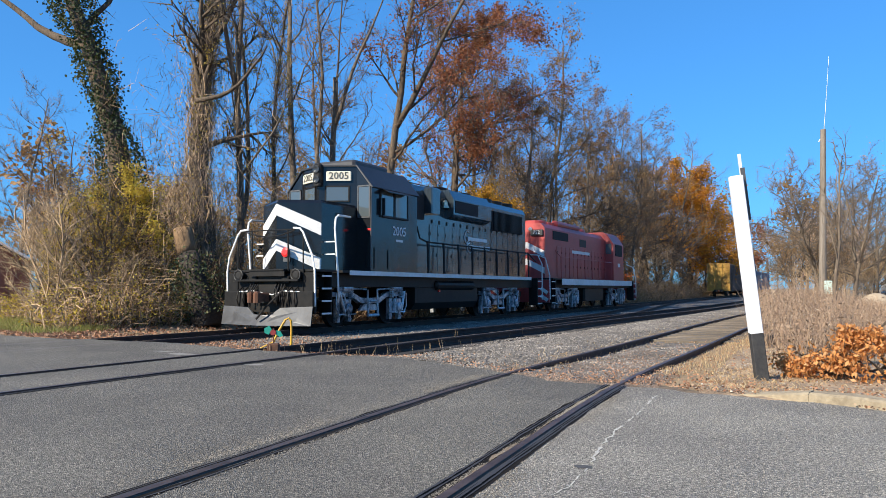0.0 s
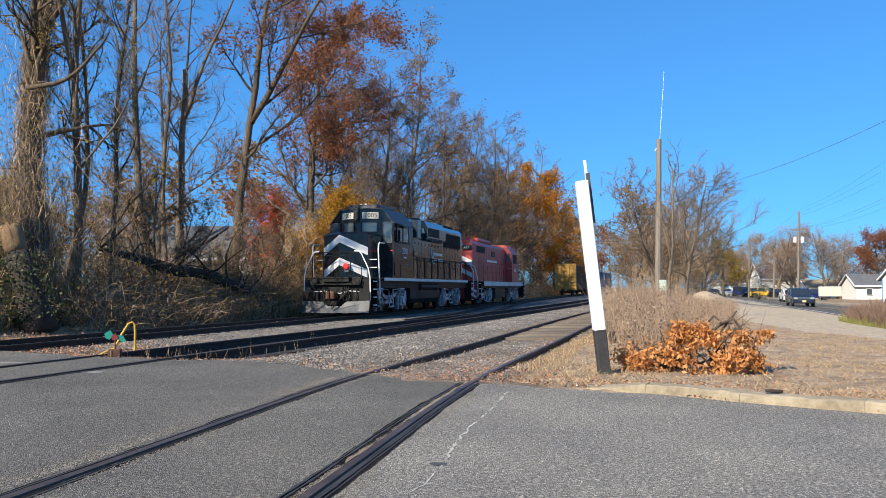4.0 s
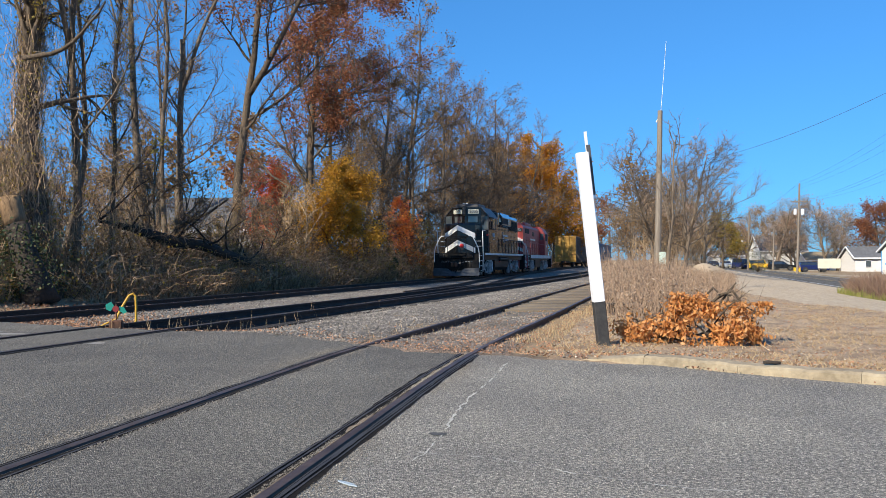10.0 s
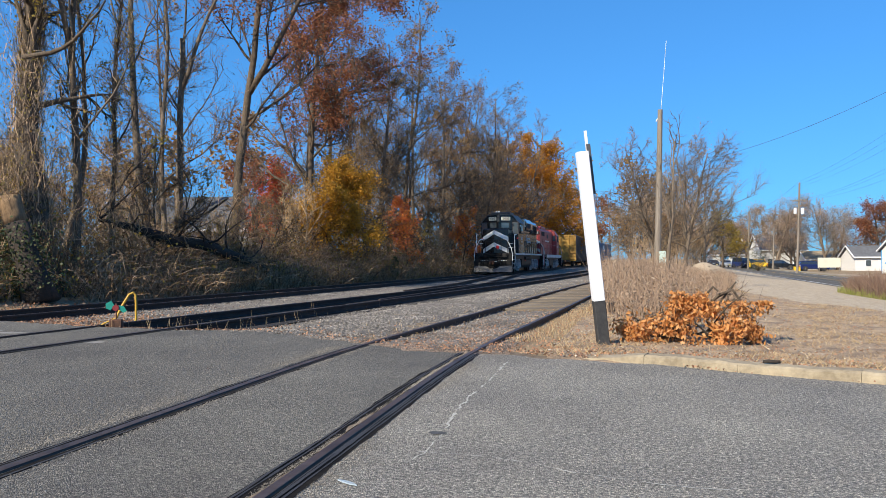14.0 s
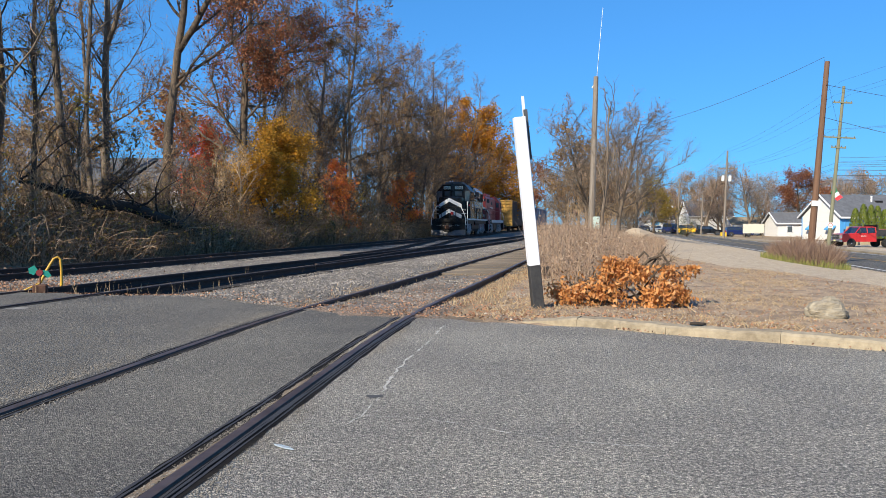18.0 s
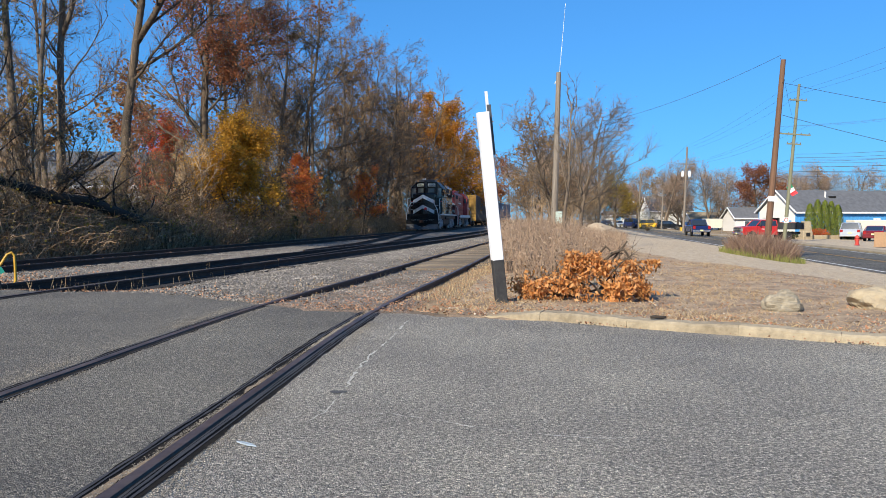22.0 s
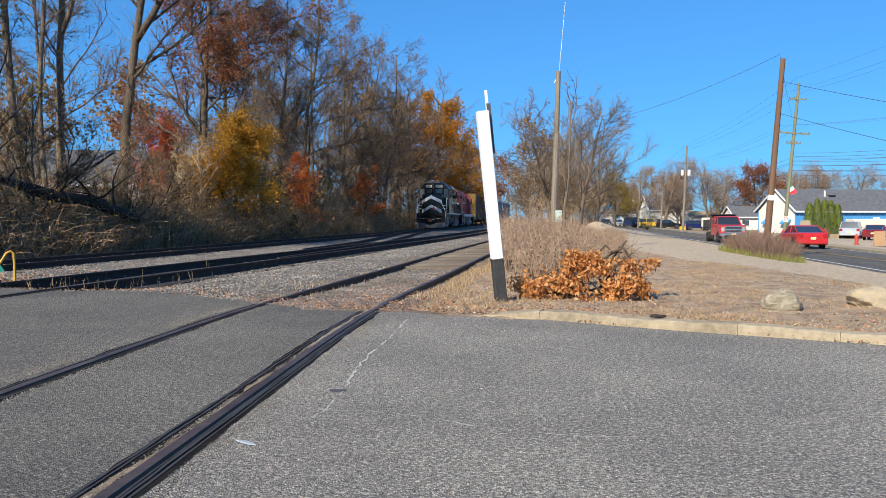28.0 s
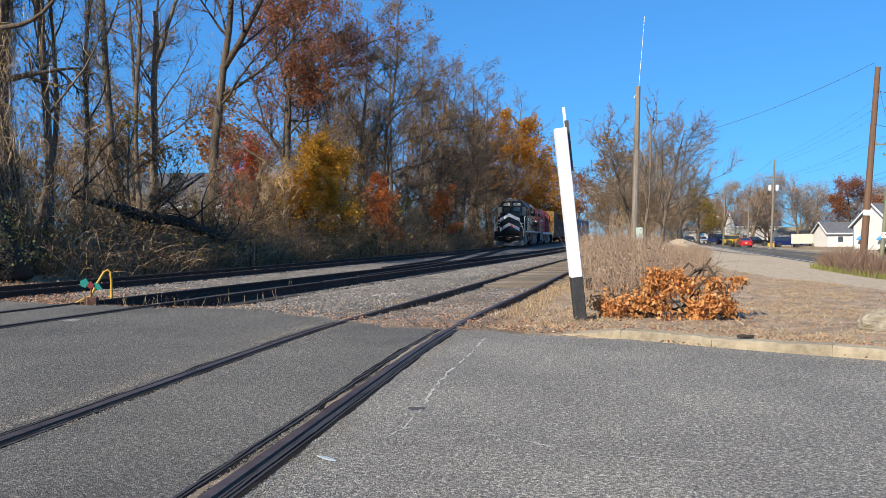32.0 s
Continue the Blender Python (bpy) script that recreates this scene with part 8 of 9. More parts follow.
sedan = car("sedan", "bright red sedan on the street", CARRED, 4.65, 1.82, 1.44, (0.80, 0.95, 1.02), (-0.95, -0.15, 1.0, 1.95), 0.33)


def dump_truck():
    T = thing("dump_truck", "red pickup-nosed truck with a black dump body", "truck")
    w = 1.0
    nose = [(-3.15, 0.55), (-3.2, 0.75), (-3.18, 1.22), (-3.0, 1.34), (-1.75, 1.42), (0.55, 1.42), (0.55, 0.55)]
    part("cab_lower_body", loft([[(x, y * (0.985 if abs(x) == w else 1), z - (0.05 if abs(x) == w and z > 1 else 0)) for y, z in nose] for x in (-w, -w * 0.93, w * 0.93, w)]), CARRED, T, "red bonnet and doors")
    cp = [(-1.75, 1.40), (-1.15, 1.98), (-0.9, 2.04), (0.35, 2.04), (0.55, 1.95), (0.57, 1.40)]
    part("cabin", loft([[(s * w * (0.92 if z < 1.5 else 0.80), y, z) for y, z in cp] for s in (-1, 1)]), CARGLASS, T, "dark cab windows")
    rp = [(-1.2, 1.97), (-0.92, 2.06), (0.36, 2.06), (0.6, 1.94)]
    part("roof", loft([[(s * w * 0.82, y, z) for y, z in rp] for s in (-1, 1)]), CARRED, T, "red cab roof")
    for s in (-1, 1):
        for a, b in (((s * 0.93, -1.75, 1.4), (s * 0.81, -1.15, 1.98)), ((s * 0.93, -0.42, 1.4), (s * 0.81, -0.42, 2.0)), ((s * 0.93, 0.54, 1.4), (s * 0.81, 0.52, 1.98))):
            part("pillar", Geo().tube([a, b], 0.05, 6), CARRED, T)
        part("headlamp", Geo().box((s * 0.80, -3.17, 1.05), (0.28, 0.08, 0.32), chamfer=0.03), HEADLAMP, T, "tall clear headlamp")
        part("mirror", Geo().box((s * 1.2, -1.45, 1.62), (0.2, 0.1, 0.34), chamfer=0.03), BLACKP, T)
        ring(T, s * 0.9, -2.2, 0.40, 0.26, s)
        ring(T, s * 0.95, 1.75, 0.40, 0.26, s)
        ring(T, s * 0.68, 1.75, 0.40, 0.26, s)
        part("door_lettering", Geo().box((s * 1.005, -0.9, 1.12), (0.006, 0.6, 0.06)), WHITEWORN, T, "white bar of lettering")
        part("bed_side", Geo().box((s * 1.04, 1.95, 1.45), (0.06, 2.9, 0.62), chamfer=0.02), BLACKP, T, "black dump body side")
        for k in range(5):
            part("bed_rib", Geo().box((s * 1.09, 0.65 + k * 0.65, 1.45), (0.05, 0.07, 0.6)), BLACKP, T)
    part("bed_floor", Geo().box((0, 1.95, 1.12), (2.1, 2.9, 0.1)), BLACKP, T)
    part("headboard", Geo().box((0, 0.68, 1.72), (2.1, 0.08, 1.0), chamfer=0.02).box((0, 0.40, 2.20), (2.05, 0.62, 0.05)), BLACKP, T, "black headboard and cab shield")
    part("tailgate", Geo().box((0, 3.4, 1.45), (2.1, 0.07, 0.62)), BLACKP, T)
    part("load", Geo().box((0, 1.95, 1.55), (1.96, 2.7, 0.5), chamfer=0.2), mat("rust_red_load", (0.42, 0.14, 0.10), 0.9, scale=9, vary=0.3), T, "rust-red load")
    part("grille", Geo().box((0, -3.2, 1.05), (1.25, 0.06, 0.40), chamfer=0.03), DARKHOLE, T, "dark grille")
    part("grille_bar", Geo().box((0, -3.24, 1.05), (1.25, 0.03, 0.06)), CHROME, T)
    part("front_bumper", Geo().box((0, -3.25, 0.66), (2.0, 0.2, 0.24), chamfer=0.05), CHROME, T, "chrome bumper")
    part("plate", Geo().box((0, -3.36, 0.68), (0.31, 0.012, 0.15)), PLATEY, T, "plate without lettering")
    part("chassis", Geo().box((0, 0.9, 0.72), (0.9, 5.0, 0.22)), LOCOFRAME, T)
    g = Geo()
    for x_, z_, a_, b_ in ((0, 1.27, 1.32, 0.06), (0, 0.83, 1.32, 0.06), (-0.64, 1.05, 0.06, 0.46), (0.64, 1.05, 0.06, 0.46), (0, 1.15, 1.3, 0.035), (0, 0.94, 1.3, 0.035)):
        g.box((x_, -3.245, z_), (a_, 0.05, b_), chamfer=0.008)
    part("grille_surround", g, CHROME, T, "bright grille surround")
    part("lower_intake", Geo().box((0, -3.34, 0.56), (1.3, 0.06, 0.12), chamfer=0.02), DARKHOLE, T)
    for s in (-1, 1):
        part("turn_lamp", Geo().box((s * 0.86, -3.19, 1.22), (0.18, 0.06, 0.07)), PLYWOOD, T, "amber turn lamp")
        part("door_seam", Geo().box((s * 1.003, 0.5, 1.0), (0.008, 0.02, 0.8)).box((s * 1.003, -1.62, 1.0), (0.008, 0.02, 0.8)), DARKHOLE, T)
        part("door_handle", Geo().box((s * 1.01, 0.30, 1.22), (0.03, 0.14, 0.04)), CHROME, T)
        part("wheel_lip", Geo().lathe([(0.46, -0.02), (0.50, 0.0), (0.46, 0.02)], (s * 0.995, -2.2, 0.42), "x", 18), DARKHOLE, T)
    slim = Matrix.Diagonal((0.88, 0.92, 0.93, 1))
    for ob in T.children_recursive:
        ob.data.transform(slim)
        ob.matrix_basis.translation = slim @ ob.matrix_basis.translation
    return T


truck = dump_truck()


def park(ob, x, y, turn):
    m = pose(x, y, float(gz(x, y)) + 0.03, 0, 0, turn)
    ob.matrix_basis = m
    return ob


def parked(ob, x, y, turn):
    c = copy_thing(ob, pose(x, y, float(gz(x, y)) + 0.03, 0, 0, turn))
    return c


van = park(car("minivan", "silver minivan parked across the street", CARSILVER, 5.0, 1.98, 1.76, (0.92, 1.08, 1.12), (-1.55, -0.75, 2.2, 2.4), 0.35), 33.7, 86.7, 155)
park(car("sedan", "dark red car parked beside a minivan", CARMAROON, 4.7, 1.84, 1.47, (0.82, 0.96, 1.04), (-0.95, -0.15, 1.0, 1.95), 0.33), 33.6, 80.4, 150)
park(car("suv", "yellow off-road car parked by a house", CARYELLOW, 4.2, 1.85, 1.8, (1.05, 1.12, 1.12), (-0.8, -0.5, 1.9, 2.05), 0.40), 22.2, 152, 80)
park(car("suv", "dark car parked by a house", CARBLACK, 4.6, 1.85, 1.6, (0.9, 1.05, 1.08), (-1.0, -0.3, 1.9, 2.2), 0.36), 24.8, 147, 85)
park(car("suv", "dark blue car parked by a tree", CARBLUE, 4.6, 1.85, 1.6, (0.9, 1.05, 1.08), (-1.0, -0.3, 1.9, 2.2), 0.36), 27.5, 135, 95)
park(car("van", "dark blue van parked down the street", CARBLUE, 5.2, 1.95, 2.05, (1.05, 1.2, 1.25), (-1.9, -1.2, 2.4, 2.55), 0.36), 20.5, 165, 20)
park(car("sedan", "pale car parked down the street", CARSILVER, 4.6, 1.8, 1.45, (0.8, 0.95, 1.0), (-0.95, -0.15, 1.0, 1.95), 0.33), 18.2, 172, 10)
park(car("sedan", "dark car parked down the street", CARSLATE, 4.6, 1.8, 1.45, (0.8, 0.95, 1.0), (-0.95, -0.15, 1.0, 1.95), 0.33), 16.2, 178, 10)


# ---- utility poles and wires ----
def pole(x, y, height, r, material, label, lean=(0, 0), arms=(), cans=0, low_can=False):
    P = thing("utility_pole", label, "utility pole", pose(x, y, float(gz(x, y)) - 0.3, lean[1], lean[0], 0))
    part("shaft", Geo().tube([(0, 0, 0), (0, 0, height * 0.5), (0, 0, height)], [r, r * 0.85, r * 0.68], 10), material, P)
    for z, w in arms:
        a = part("crossarm", Geo().box((0, -0.12, z), (w, 0.10, 0.12), chamfer=0.01), material, P)
        for k in (-0.45, -0.2, 0.2, 0.45):
            part("insulator", Geo().lathe([(0.03, 0), (0.05, 0.04), (0.03, 0.12)], (w * k, -0.12, z + 0.06), "z", 8), PLOW, a)
    for k in range(cans):
        part("transformer", Geo().lathe([(0.15, 0), (0.2, 0.05), (0.2, 0.7), (0.12, 0.78)], ((-0.45, 0.45)[k % 2], -0.1, height * 0.66), "z", 12), WHITEWORN, P, "pale transformer can")
    return P


pole(0.93, 40, 8.9, 0.18, POLE, "weathered grey timber pole behind dead weeds", (1.5, 0))
box_thing = thing("meter_box", "pale green metal meter box on a pole", "meter box", pose(1.20, 39.8, 1.15))
part("cabinet", Geo().box((0, 0, 0), (0.34, 0.25, 0.62), chamfer=0.02), mat("pale_green_metal", (0.42, 0.52, 0.46), 0.5, scale=8, vary=0.15), box_thing)
mast = thing("antenna_mast", "thin tall antenna rod fixed to a pole", "antenna", pose(1.18, 40.0, 8.3, 0, 4.2, 0))
part("rod", Geo().tube([(0, 0, 0), (0.02, 0, 2.2), (0.03, 0, 3.8)], [0.017, 0.014, 0.010], 6), SILVER, mast)
part("bracket", Geo().tube([(0, 0, 0.1), (-0.2, 0, -0.3)], 0.03, 6), WHITEWORN, mast)
pole(9.52, 33.2, 8.5, 0.145, POLEBROWN, "brown timber pole in a clump of weeds", (4.0, 0))
pole(21.6, 70.0, 14.0, 0.17, POLEGREEN, "greenish treated utility pole with a crossarm", (4.4, 0), ((12.6, 1.5), (9.65, 2.6), (8.8, 1.2)))
pole(20.3, 109, 12.2, 0.17, POLE, "grey utility pole with transformers", (2.0, 0), ((9.8, 2.2),), 2)
pole(22.6, 142, 7.6, 0.15, POLE, "pale slanting street-light pole", (2.0, 0))
pole(19.6, 150, 11.0, 0.16, POLE, "grey utility pole along the street", (2.0, 0), ((9.2, 2.0),))
pole(20.8, 172, 8.6, 0.16, POLE, "distant utility pole with transformers", (1.0, 0), (), 2)
pole(20.8, 196, 10.6, 0.16, POLE, "distant grey utility pole", (1.0, 0))
pole(20.0, 208, 9.8, 0.16, POLE, "distant grey utility pole", (1.0, 0))
wires = thing("overhead_wires", "dark overhead wires sagging between poles", "wire")


def wire(a, b, sag, r=0.007):
    a, b = Vector(a), Vector(b)
    pts = [a.lerp(b, i / 14) - Vector((0, 0, sag * 4 * (i / 14) * (1 - i / 14))) for i in range(15)]
    part("wire", Geo().tube(pts, r, 4), BLACKP, wires)


for o, z0, z1 in ((-0.6, 12.0, 10.6), (0.0, 13.2, 11.2), (0.6, 12.0, 10.6)):
    wire((22.5 + o, 70, z0), (20.7 + o, 109, z1), 0.5)
    wire((22.5 + o, 70, z0), (26 + o, 20, z0 + 0.5), 0.8)
    wire((20.7 + o, 109, z1), (19.9 + o, 150, 9.2), 0.6)
for o, z0 in ((-1.1, 9.1), (-0.4, 9.1), (1.1, 9.1)):
    wire((22.3 + o, 70, z0), (20.7 + o * 0.8, 109, 8.7), 0.6)
    wire((22.3 + o, 70, z0), (44 + o, 50, z0 + 1.8), 0.8)
for z, d in ((6.3, 0), (6.0, 0.3), (5.7, -0.2), (5.2, 0.1), (4.8, 0.0)):
    wire((22.2 + d, 70, z), (20.6, 109, z - 0.4), 0.5, 0.012)
    wire((22.2 + d, 70, z), (41, 62, z + 0.6), 0.5, 0.015)
    wire((22.2 + d, 70, z + 0.4), (39, 54, z + 1.2), 0.6, 0.015)
wire((10.0, 33.2, 7.7), (22.4, 70, 9.0), 0.3)
wire((10.02, 33.2, 6.7), (14.6, 20.0, 2.9), 0.15, 0.010)
wire((9.95, 33.2, 5.4), (14.6, 20.0, 1.6), 0.15, 0.010)
wire((10.0, 33.2, 7.8), (4.46, 40, 6.25), 0.2, 0.008)
wire((4.46, 40, 6.25), (1.3, 44, 5.6), 0.05, 0.010)
bd = thing("notice_board", "blank pale sign board fixed to a brown pole", "sign", pose(9.72, 33.03, 1.90, 0, 3, -14))
part("panel", Geo().box((0, 0, 0), (0.34, 0.02, 0.22)), SIDING, bd)
sg = thing("road_sign", "small white round-symbol road sign on a pole", "sign", pose(21.72, 69.83, 0.95, 0, 0, -8) @ Matrix.Scale(0.7, 4))
part("panel", Geo().box((0, 0, 0), (0.55, 0.02, 0.68)), WHITEWORN, sg)
part("symbol", Geo().tube([(0.2 * math.cos(i * 0.393), -0.02, 0.06 + 0.2 * math.sin(i * 0.393)) for i in range(17)], 0.035, 5), TAILRED, sg, "red ring symbol")
fl = thing("flag", "green, white and red flag hanging from a pole", "flag", pose(22.15, 69.9, 4.1, 0, 55, -10) @ Matrix.Scale(0.62, 4))
for k, (m_, lb) in enumerate(((FLAGG, "green band"), (WHITE, "white band"), (FLAGR, "red band"))):
    g = Geo()
    for i in range(5):
        x = k * 0.5 + i * 0.125
        for z in (0.0, -0.85):
            g.v.append((x, 0.06 * math.sin(x * 7 + z), z - 0.1 * math.sin(x * 2)))
    for i in range(4):
        g.f.append((2 * i, 2 * i + 1, 2 * i + 3, 2 * i + 2))
    part("flag_band", g, m_, fl, lb)

# weeds round the brown pole
def clump_pick(rng, n):
    a, r = rng.uniform(0, 6.28, n), np.sqrt(rng.random(n))
    x, y = 9.25 + 1.25 * r * np.cos(a) + 0.25 * r * np.sin(a), 32.8 + 3.0 * r * np.sin(a)
    return x, y, 1.15 - 0.5 * r ** 2


blades("weed_clump", 5600, 61, clump_pick, 0.80, WEEDDARK, "clump of dead purple-brown weeds round a pole", 0.008, "weeds", 0.95)
blades("clump_grass", 4600, 62, lambda rng, n: tuple(v for v in ((lambda p: (9.4 + (p[0] - 9.45) * 1.25, 32.4 + (p[1] - 32.6) * 1.2, rng.uniform(0.2, 1.6, n)))(clump_pick(rng, n)))), 0.17, GRASSG, "green grass at the foot of a weed clump", 0.008)


# ---- houses across the street ----
def house(name, label, m, L, D, eave, ridge, wall, roof, openings=(), base=-0.3):
    """Gabled building: ridge along local x, front wall at local y = 0."""
    B = thing(name, label, "building", m)
    part("wall", Geo().box((L / 2, 0.1, (eave + base) / 2), (L, 0.2, eave - base)), wall, B, "front wall")
    part("wall", Geo().box((L / 2, D - 0.1, (eave + base) / 2), (L, 0.2, eave - base)), wall, B)
    for x in (0.1, L - 0.1):
        part("gable_wall", Geo().prism([(0.2, base), (D - 0.2, base), (D - 0.2, eave), (D / 2, ridge - 0.15), (0.2, eave)], x - 0.1, x + 0.1), wall if wall is not BLUESIDE else SIDING, B, "gable wall")
    for s in (0, 1):
        y0, y1 = (-0.4, D / 2) if s == 0 else (D + 0.4, D / 2)
        e = eave - 0.4 * (ridge - eave) / (D / 2)
        part("roof", Geo().add([(-0.4, y0, e), (L + 0.4, y0, e), (L + 0.4, y1, ridge), (-0.4, y1, ridge), (-0.4, y0, e + 0.14), (L + 0.4, y0, e + 0.14), (L + 0.4, y1, ridge + 0.14), (-0.4, y1, ridge + 0.14)], [(0, 3, 2, 1), (4, 5, 6, 7), (0, 1, 5, 4), (0, 4, 7, 3), (1, 2, 6, 5)]), roof, B, "shingled roof")
    part("rake_board", Geo().tube([(-0.42, -0.4, eave - 0.2), (-0.42, D / 2, ridge + 0.1), (-0.42, D + 0.4, eave - 0.2)], 0.12, 4), WHITE, B, "white rake board")
    part("fascia", Geo().box((L / 2, -0.42, eave - 0.22), (L + 0.8, 0.05, 0.24)), WHITE, B, "white fascia")
    for x, z, w, h, mt, nm in openings:
        o = part(nm, Geo().box((x, -0.02, z), (w, 0.08, h)), mt, B)
        if nm == "window":
            part("window_frame", Geo().box((x, -0.05, z + h / 2 + 0.04), (w + 0.16, 0.08, 0.08)).box((x, -0.05, z - h / 2 - 0.04), (w + 0.16, 0.10, 0.08)).box((x - w / 2 - 0.04, -0.05, z), (0.08, 0.08, h)).box((x + w / 2 + 0.04, -0.05, z), (0.08, 0.08, h)), WHITE, o)
    return B


zb = -1.25
blue = house("workshop", "long low building with blue metal siding and grey roof", pose(36.5, 113, zb, 0, 0, 22.4), 30, 8.0, 3.4, 6.4, BLUESIDE, ROOFGREY, ((6.5, 1.5, 1.4, 1.0, LOCOGLASS, "window"), (14, 1.3, 1.2, 2.2, WHITE, "door"), (19, 1.5, 1.6, 1.0, LOCOGLASS, "window")))
for k in range(40):
    part("siding_rib", Geo().box((0.6 + k * 0.74, -0.03, 1.5), (0.06, 0.06, 3.2)), BLUESIDE, blue)
for y in (1.7, 5.6):
    part("awning", Geo().add([(-0.05, y - 0.8, 2.1), (-0.05, y + 0.8, 2.1), (-0.7, y + 0.8, 1.6), (-0.7, y - 0.8, 1.6), (-0.05, y - 0.8, 1.95), (-0.05, y + 0.8, 1.95), (-0.7, y + 0.8, 1.45), (-0.7, y - 0.8, 1.45)], [(0, 1, 2, 3), (3, 2, 6, 7), (0, 3, 7, 4), (1, 5, 6, 2), (4, 7, 6, 5)]), BLUESIDE, blue, "blue awning")
part("roof_vent", Geo().tube([(7.2, 2.6, 5.0), (7.2, 2.6, 6.3)], 0.12, 8), WHITEWORN, blue, "white vent pipe")
part("roof_unit", Geo().box((8.4, 2.8, 5.3), (1.2, 0.8, 0.7), chamfer=0.05), LOCOFRAME, blue, "dark roof unit")
part("second_rake", Geo().tube([(22.5, 3.9, 6.5), (27.5, -0.6, 3.3)], 0.14, 4), WHITE, blue, "white rake board")
house("cottage", "small white house with a grey roof", pose(36.0, 144, zb, 0, 0, 12), 9.0, 5.0, 2.6, 4.3, SIDING, ROOFGREY, ((2.2, 1.4, 0.9, 1.0, LOCOGLASS, "window"), (4.4, 1.1, 0.9, 2.0, WHITEWORN, "door"), (6.5, 1.4, 0.9, 1.0, LOCOGLASS, "window")))
house("house", "white two-storey house behind bare trees", pose(25.6, 176, zb, 0, 0, 10), 9.5, 7.5, 4.2, 7.4, SIDING, ROOFGREY, ((2, 1.5, 1.0, 1.3, LOCOGLASS, "window"), (4.6, 1.2, 1.0, 2.1, WHITEWORN, "door"), (7.4, 1.5, 1.0, 1.3, LOCOGLASS, "window"), (3, 3.3, 0.9, 1.0, LOCOGLASS, "window"), (6.5, 3.3, 0.9, 1.0, LOCOGLASS, "window")))
house("shed", "low cream shed with a shallow roof", pose(31.5, 160, zb, 0, 0, 10), 7.0, 5.0, 2.2, 3.6, SIDING, KERB, ((3.5, 1.0, 1.6, 1.8, WHITEWORN, "door"),))
house("shop", "white shop with a blue sign down the street", pose(17.2, 190, -0.9, 0, 0, 8), 9.0, 6.0, 3.0, 3.8, SIDING, ROOFGREY, ((2.5, 2.2, 2.0, 0.9, BLUESIDE, "sign_panel"), (6, 1.3, 1.4, 1.2, LOCOGLASS, "window")))
house("house", "white house glimpsed through the wood", pose(-26.8, 59.9, 0, 0, 0, 116.6), 10, 6.4, 3.6, 6.0, SIDING, ROOFGREY, ((3, 1.6, 1.1, 1.3, LOCOGLASS, "window"), (7, 1.6, 1.1, 1.3, LOCOGLASS, "window")))
house("house", "pale house glimpsed through the wood", pose(-37.5, 47.5, 0, 0, 0, 10), 11, 8, 3.5, 5.9, SIDING, ROOFGREY, ((3, 1.5, 1.1, 1.2, LOCOGLASS, "window"), (7, 1.5, 1.1, 1.2, LOCOGLASS, "window")))
house("brick_house", "low red-brick house with a dark roof", pose(-44.4, 33, 0, 0, 0, 148), 11, 8, 2.9, 5.2, BRICK, ROOFGREY, ((3, 1.4, 1.1, 1.2, LOCOGLASS, "window"), (8, 1.4, 1.1, 1.2, LOCOGLASS, "window")))

# forecourt things
ch = thing("stone_oven", "outdoor stone oven with a tapered chimney", "oven", pose(28.6, 85.5, -1.15, 0, 0, 15))
part("hearth", Geo().box((0, 0, 0.45), (1.1, 0.9, 0.9), chamfer=0.06), ROCK, ch)
part("oven_mouth", Geo().box((0, -0.46, 0.55), (0.45, 0.04, 0.4)), DARKHOLE, ch, "dark oven mouth")
part("chimney", Geo().prism([(-0.5, 0.9), (0.5, 0.9), (0.32, 1.95), (-0.32, 1.95)], -0.35, 0.35, "y"), ROCK, ch)
for k, (x, y, h) in enumerate(((31.2, 92.0, 3.8), (32.1, 92.2, 4.3), (33.0, 92.5, 4.2), (33.8, 92.8, 4.1), (34.6, 93.0, 3.7))):
    rng = np.random.default_rng(70 + k)
    A = thing("arborvitae", "upright yellow-green conifer in a row", "conifer", pose(x, y, -1.15), "conifers across the street")
    part("stem", Geo().tube([(0, 0, 0), (0, 0, h * 0.9)], [0.07, 0.02], 6), BARKDARK, A)
    n = 1500
    z = rng.random(n)
    r = 0.9 * (1 - z) ** 0.42 * (0.55 + 0.45 * np.sqrt(rng.random(n)))
    a = rng.uniform(0, 6.28, n)
    c = np.stack([r * np.cos(a), r * np.sin(a), 0.1 + z * h], -1)
    u = np.stack([np.cos(a) * 0.35, np.sin(a) * 0.35, np.ones(n)], -1) * 0.13
    w = np.stack([-np.sin(a), np.cos(a), np.zeros(n)], -1) * 0.055
    quads("foliage", c, u, w, L_ARBOR, A)


def low_bush(label, x, y, r, h, leaf, seed):
    rng = np.random.default_rng(seed)
    A = thing("bush", label, "bush", pose(x, y, float(gz(x, y))))
    n = 1100
    d = rand_dirs(n, rng) * (rng.random(n) ** 0.4)[:, None]
    c = d * np.array([r, r * 0.8, h * 0.55]) + np.array([0, 0, h * 0.5])
    B = np.zeros((90, 3))
    t = d[:90] * np.array([r, r * 0.8, h * 0.5]) + np.array([0, 0, h * 0.5])
    stalks("stems", B, t, (B + t) / 2, np.full(90, 0.015), BARKDARK, A)
    leaves("foliage", c, 0.06, leaf, A, seed)


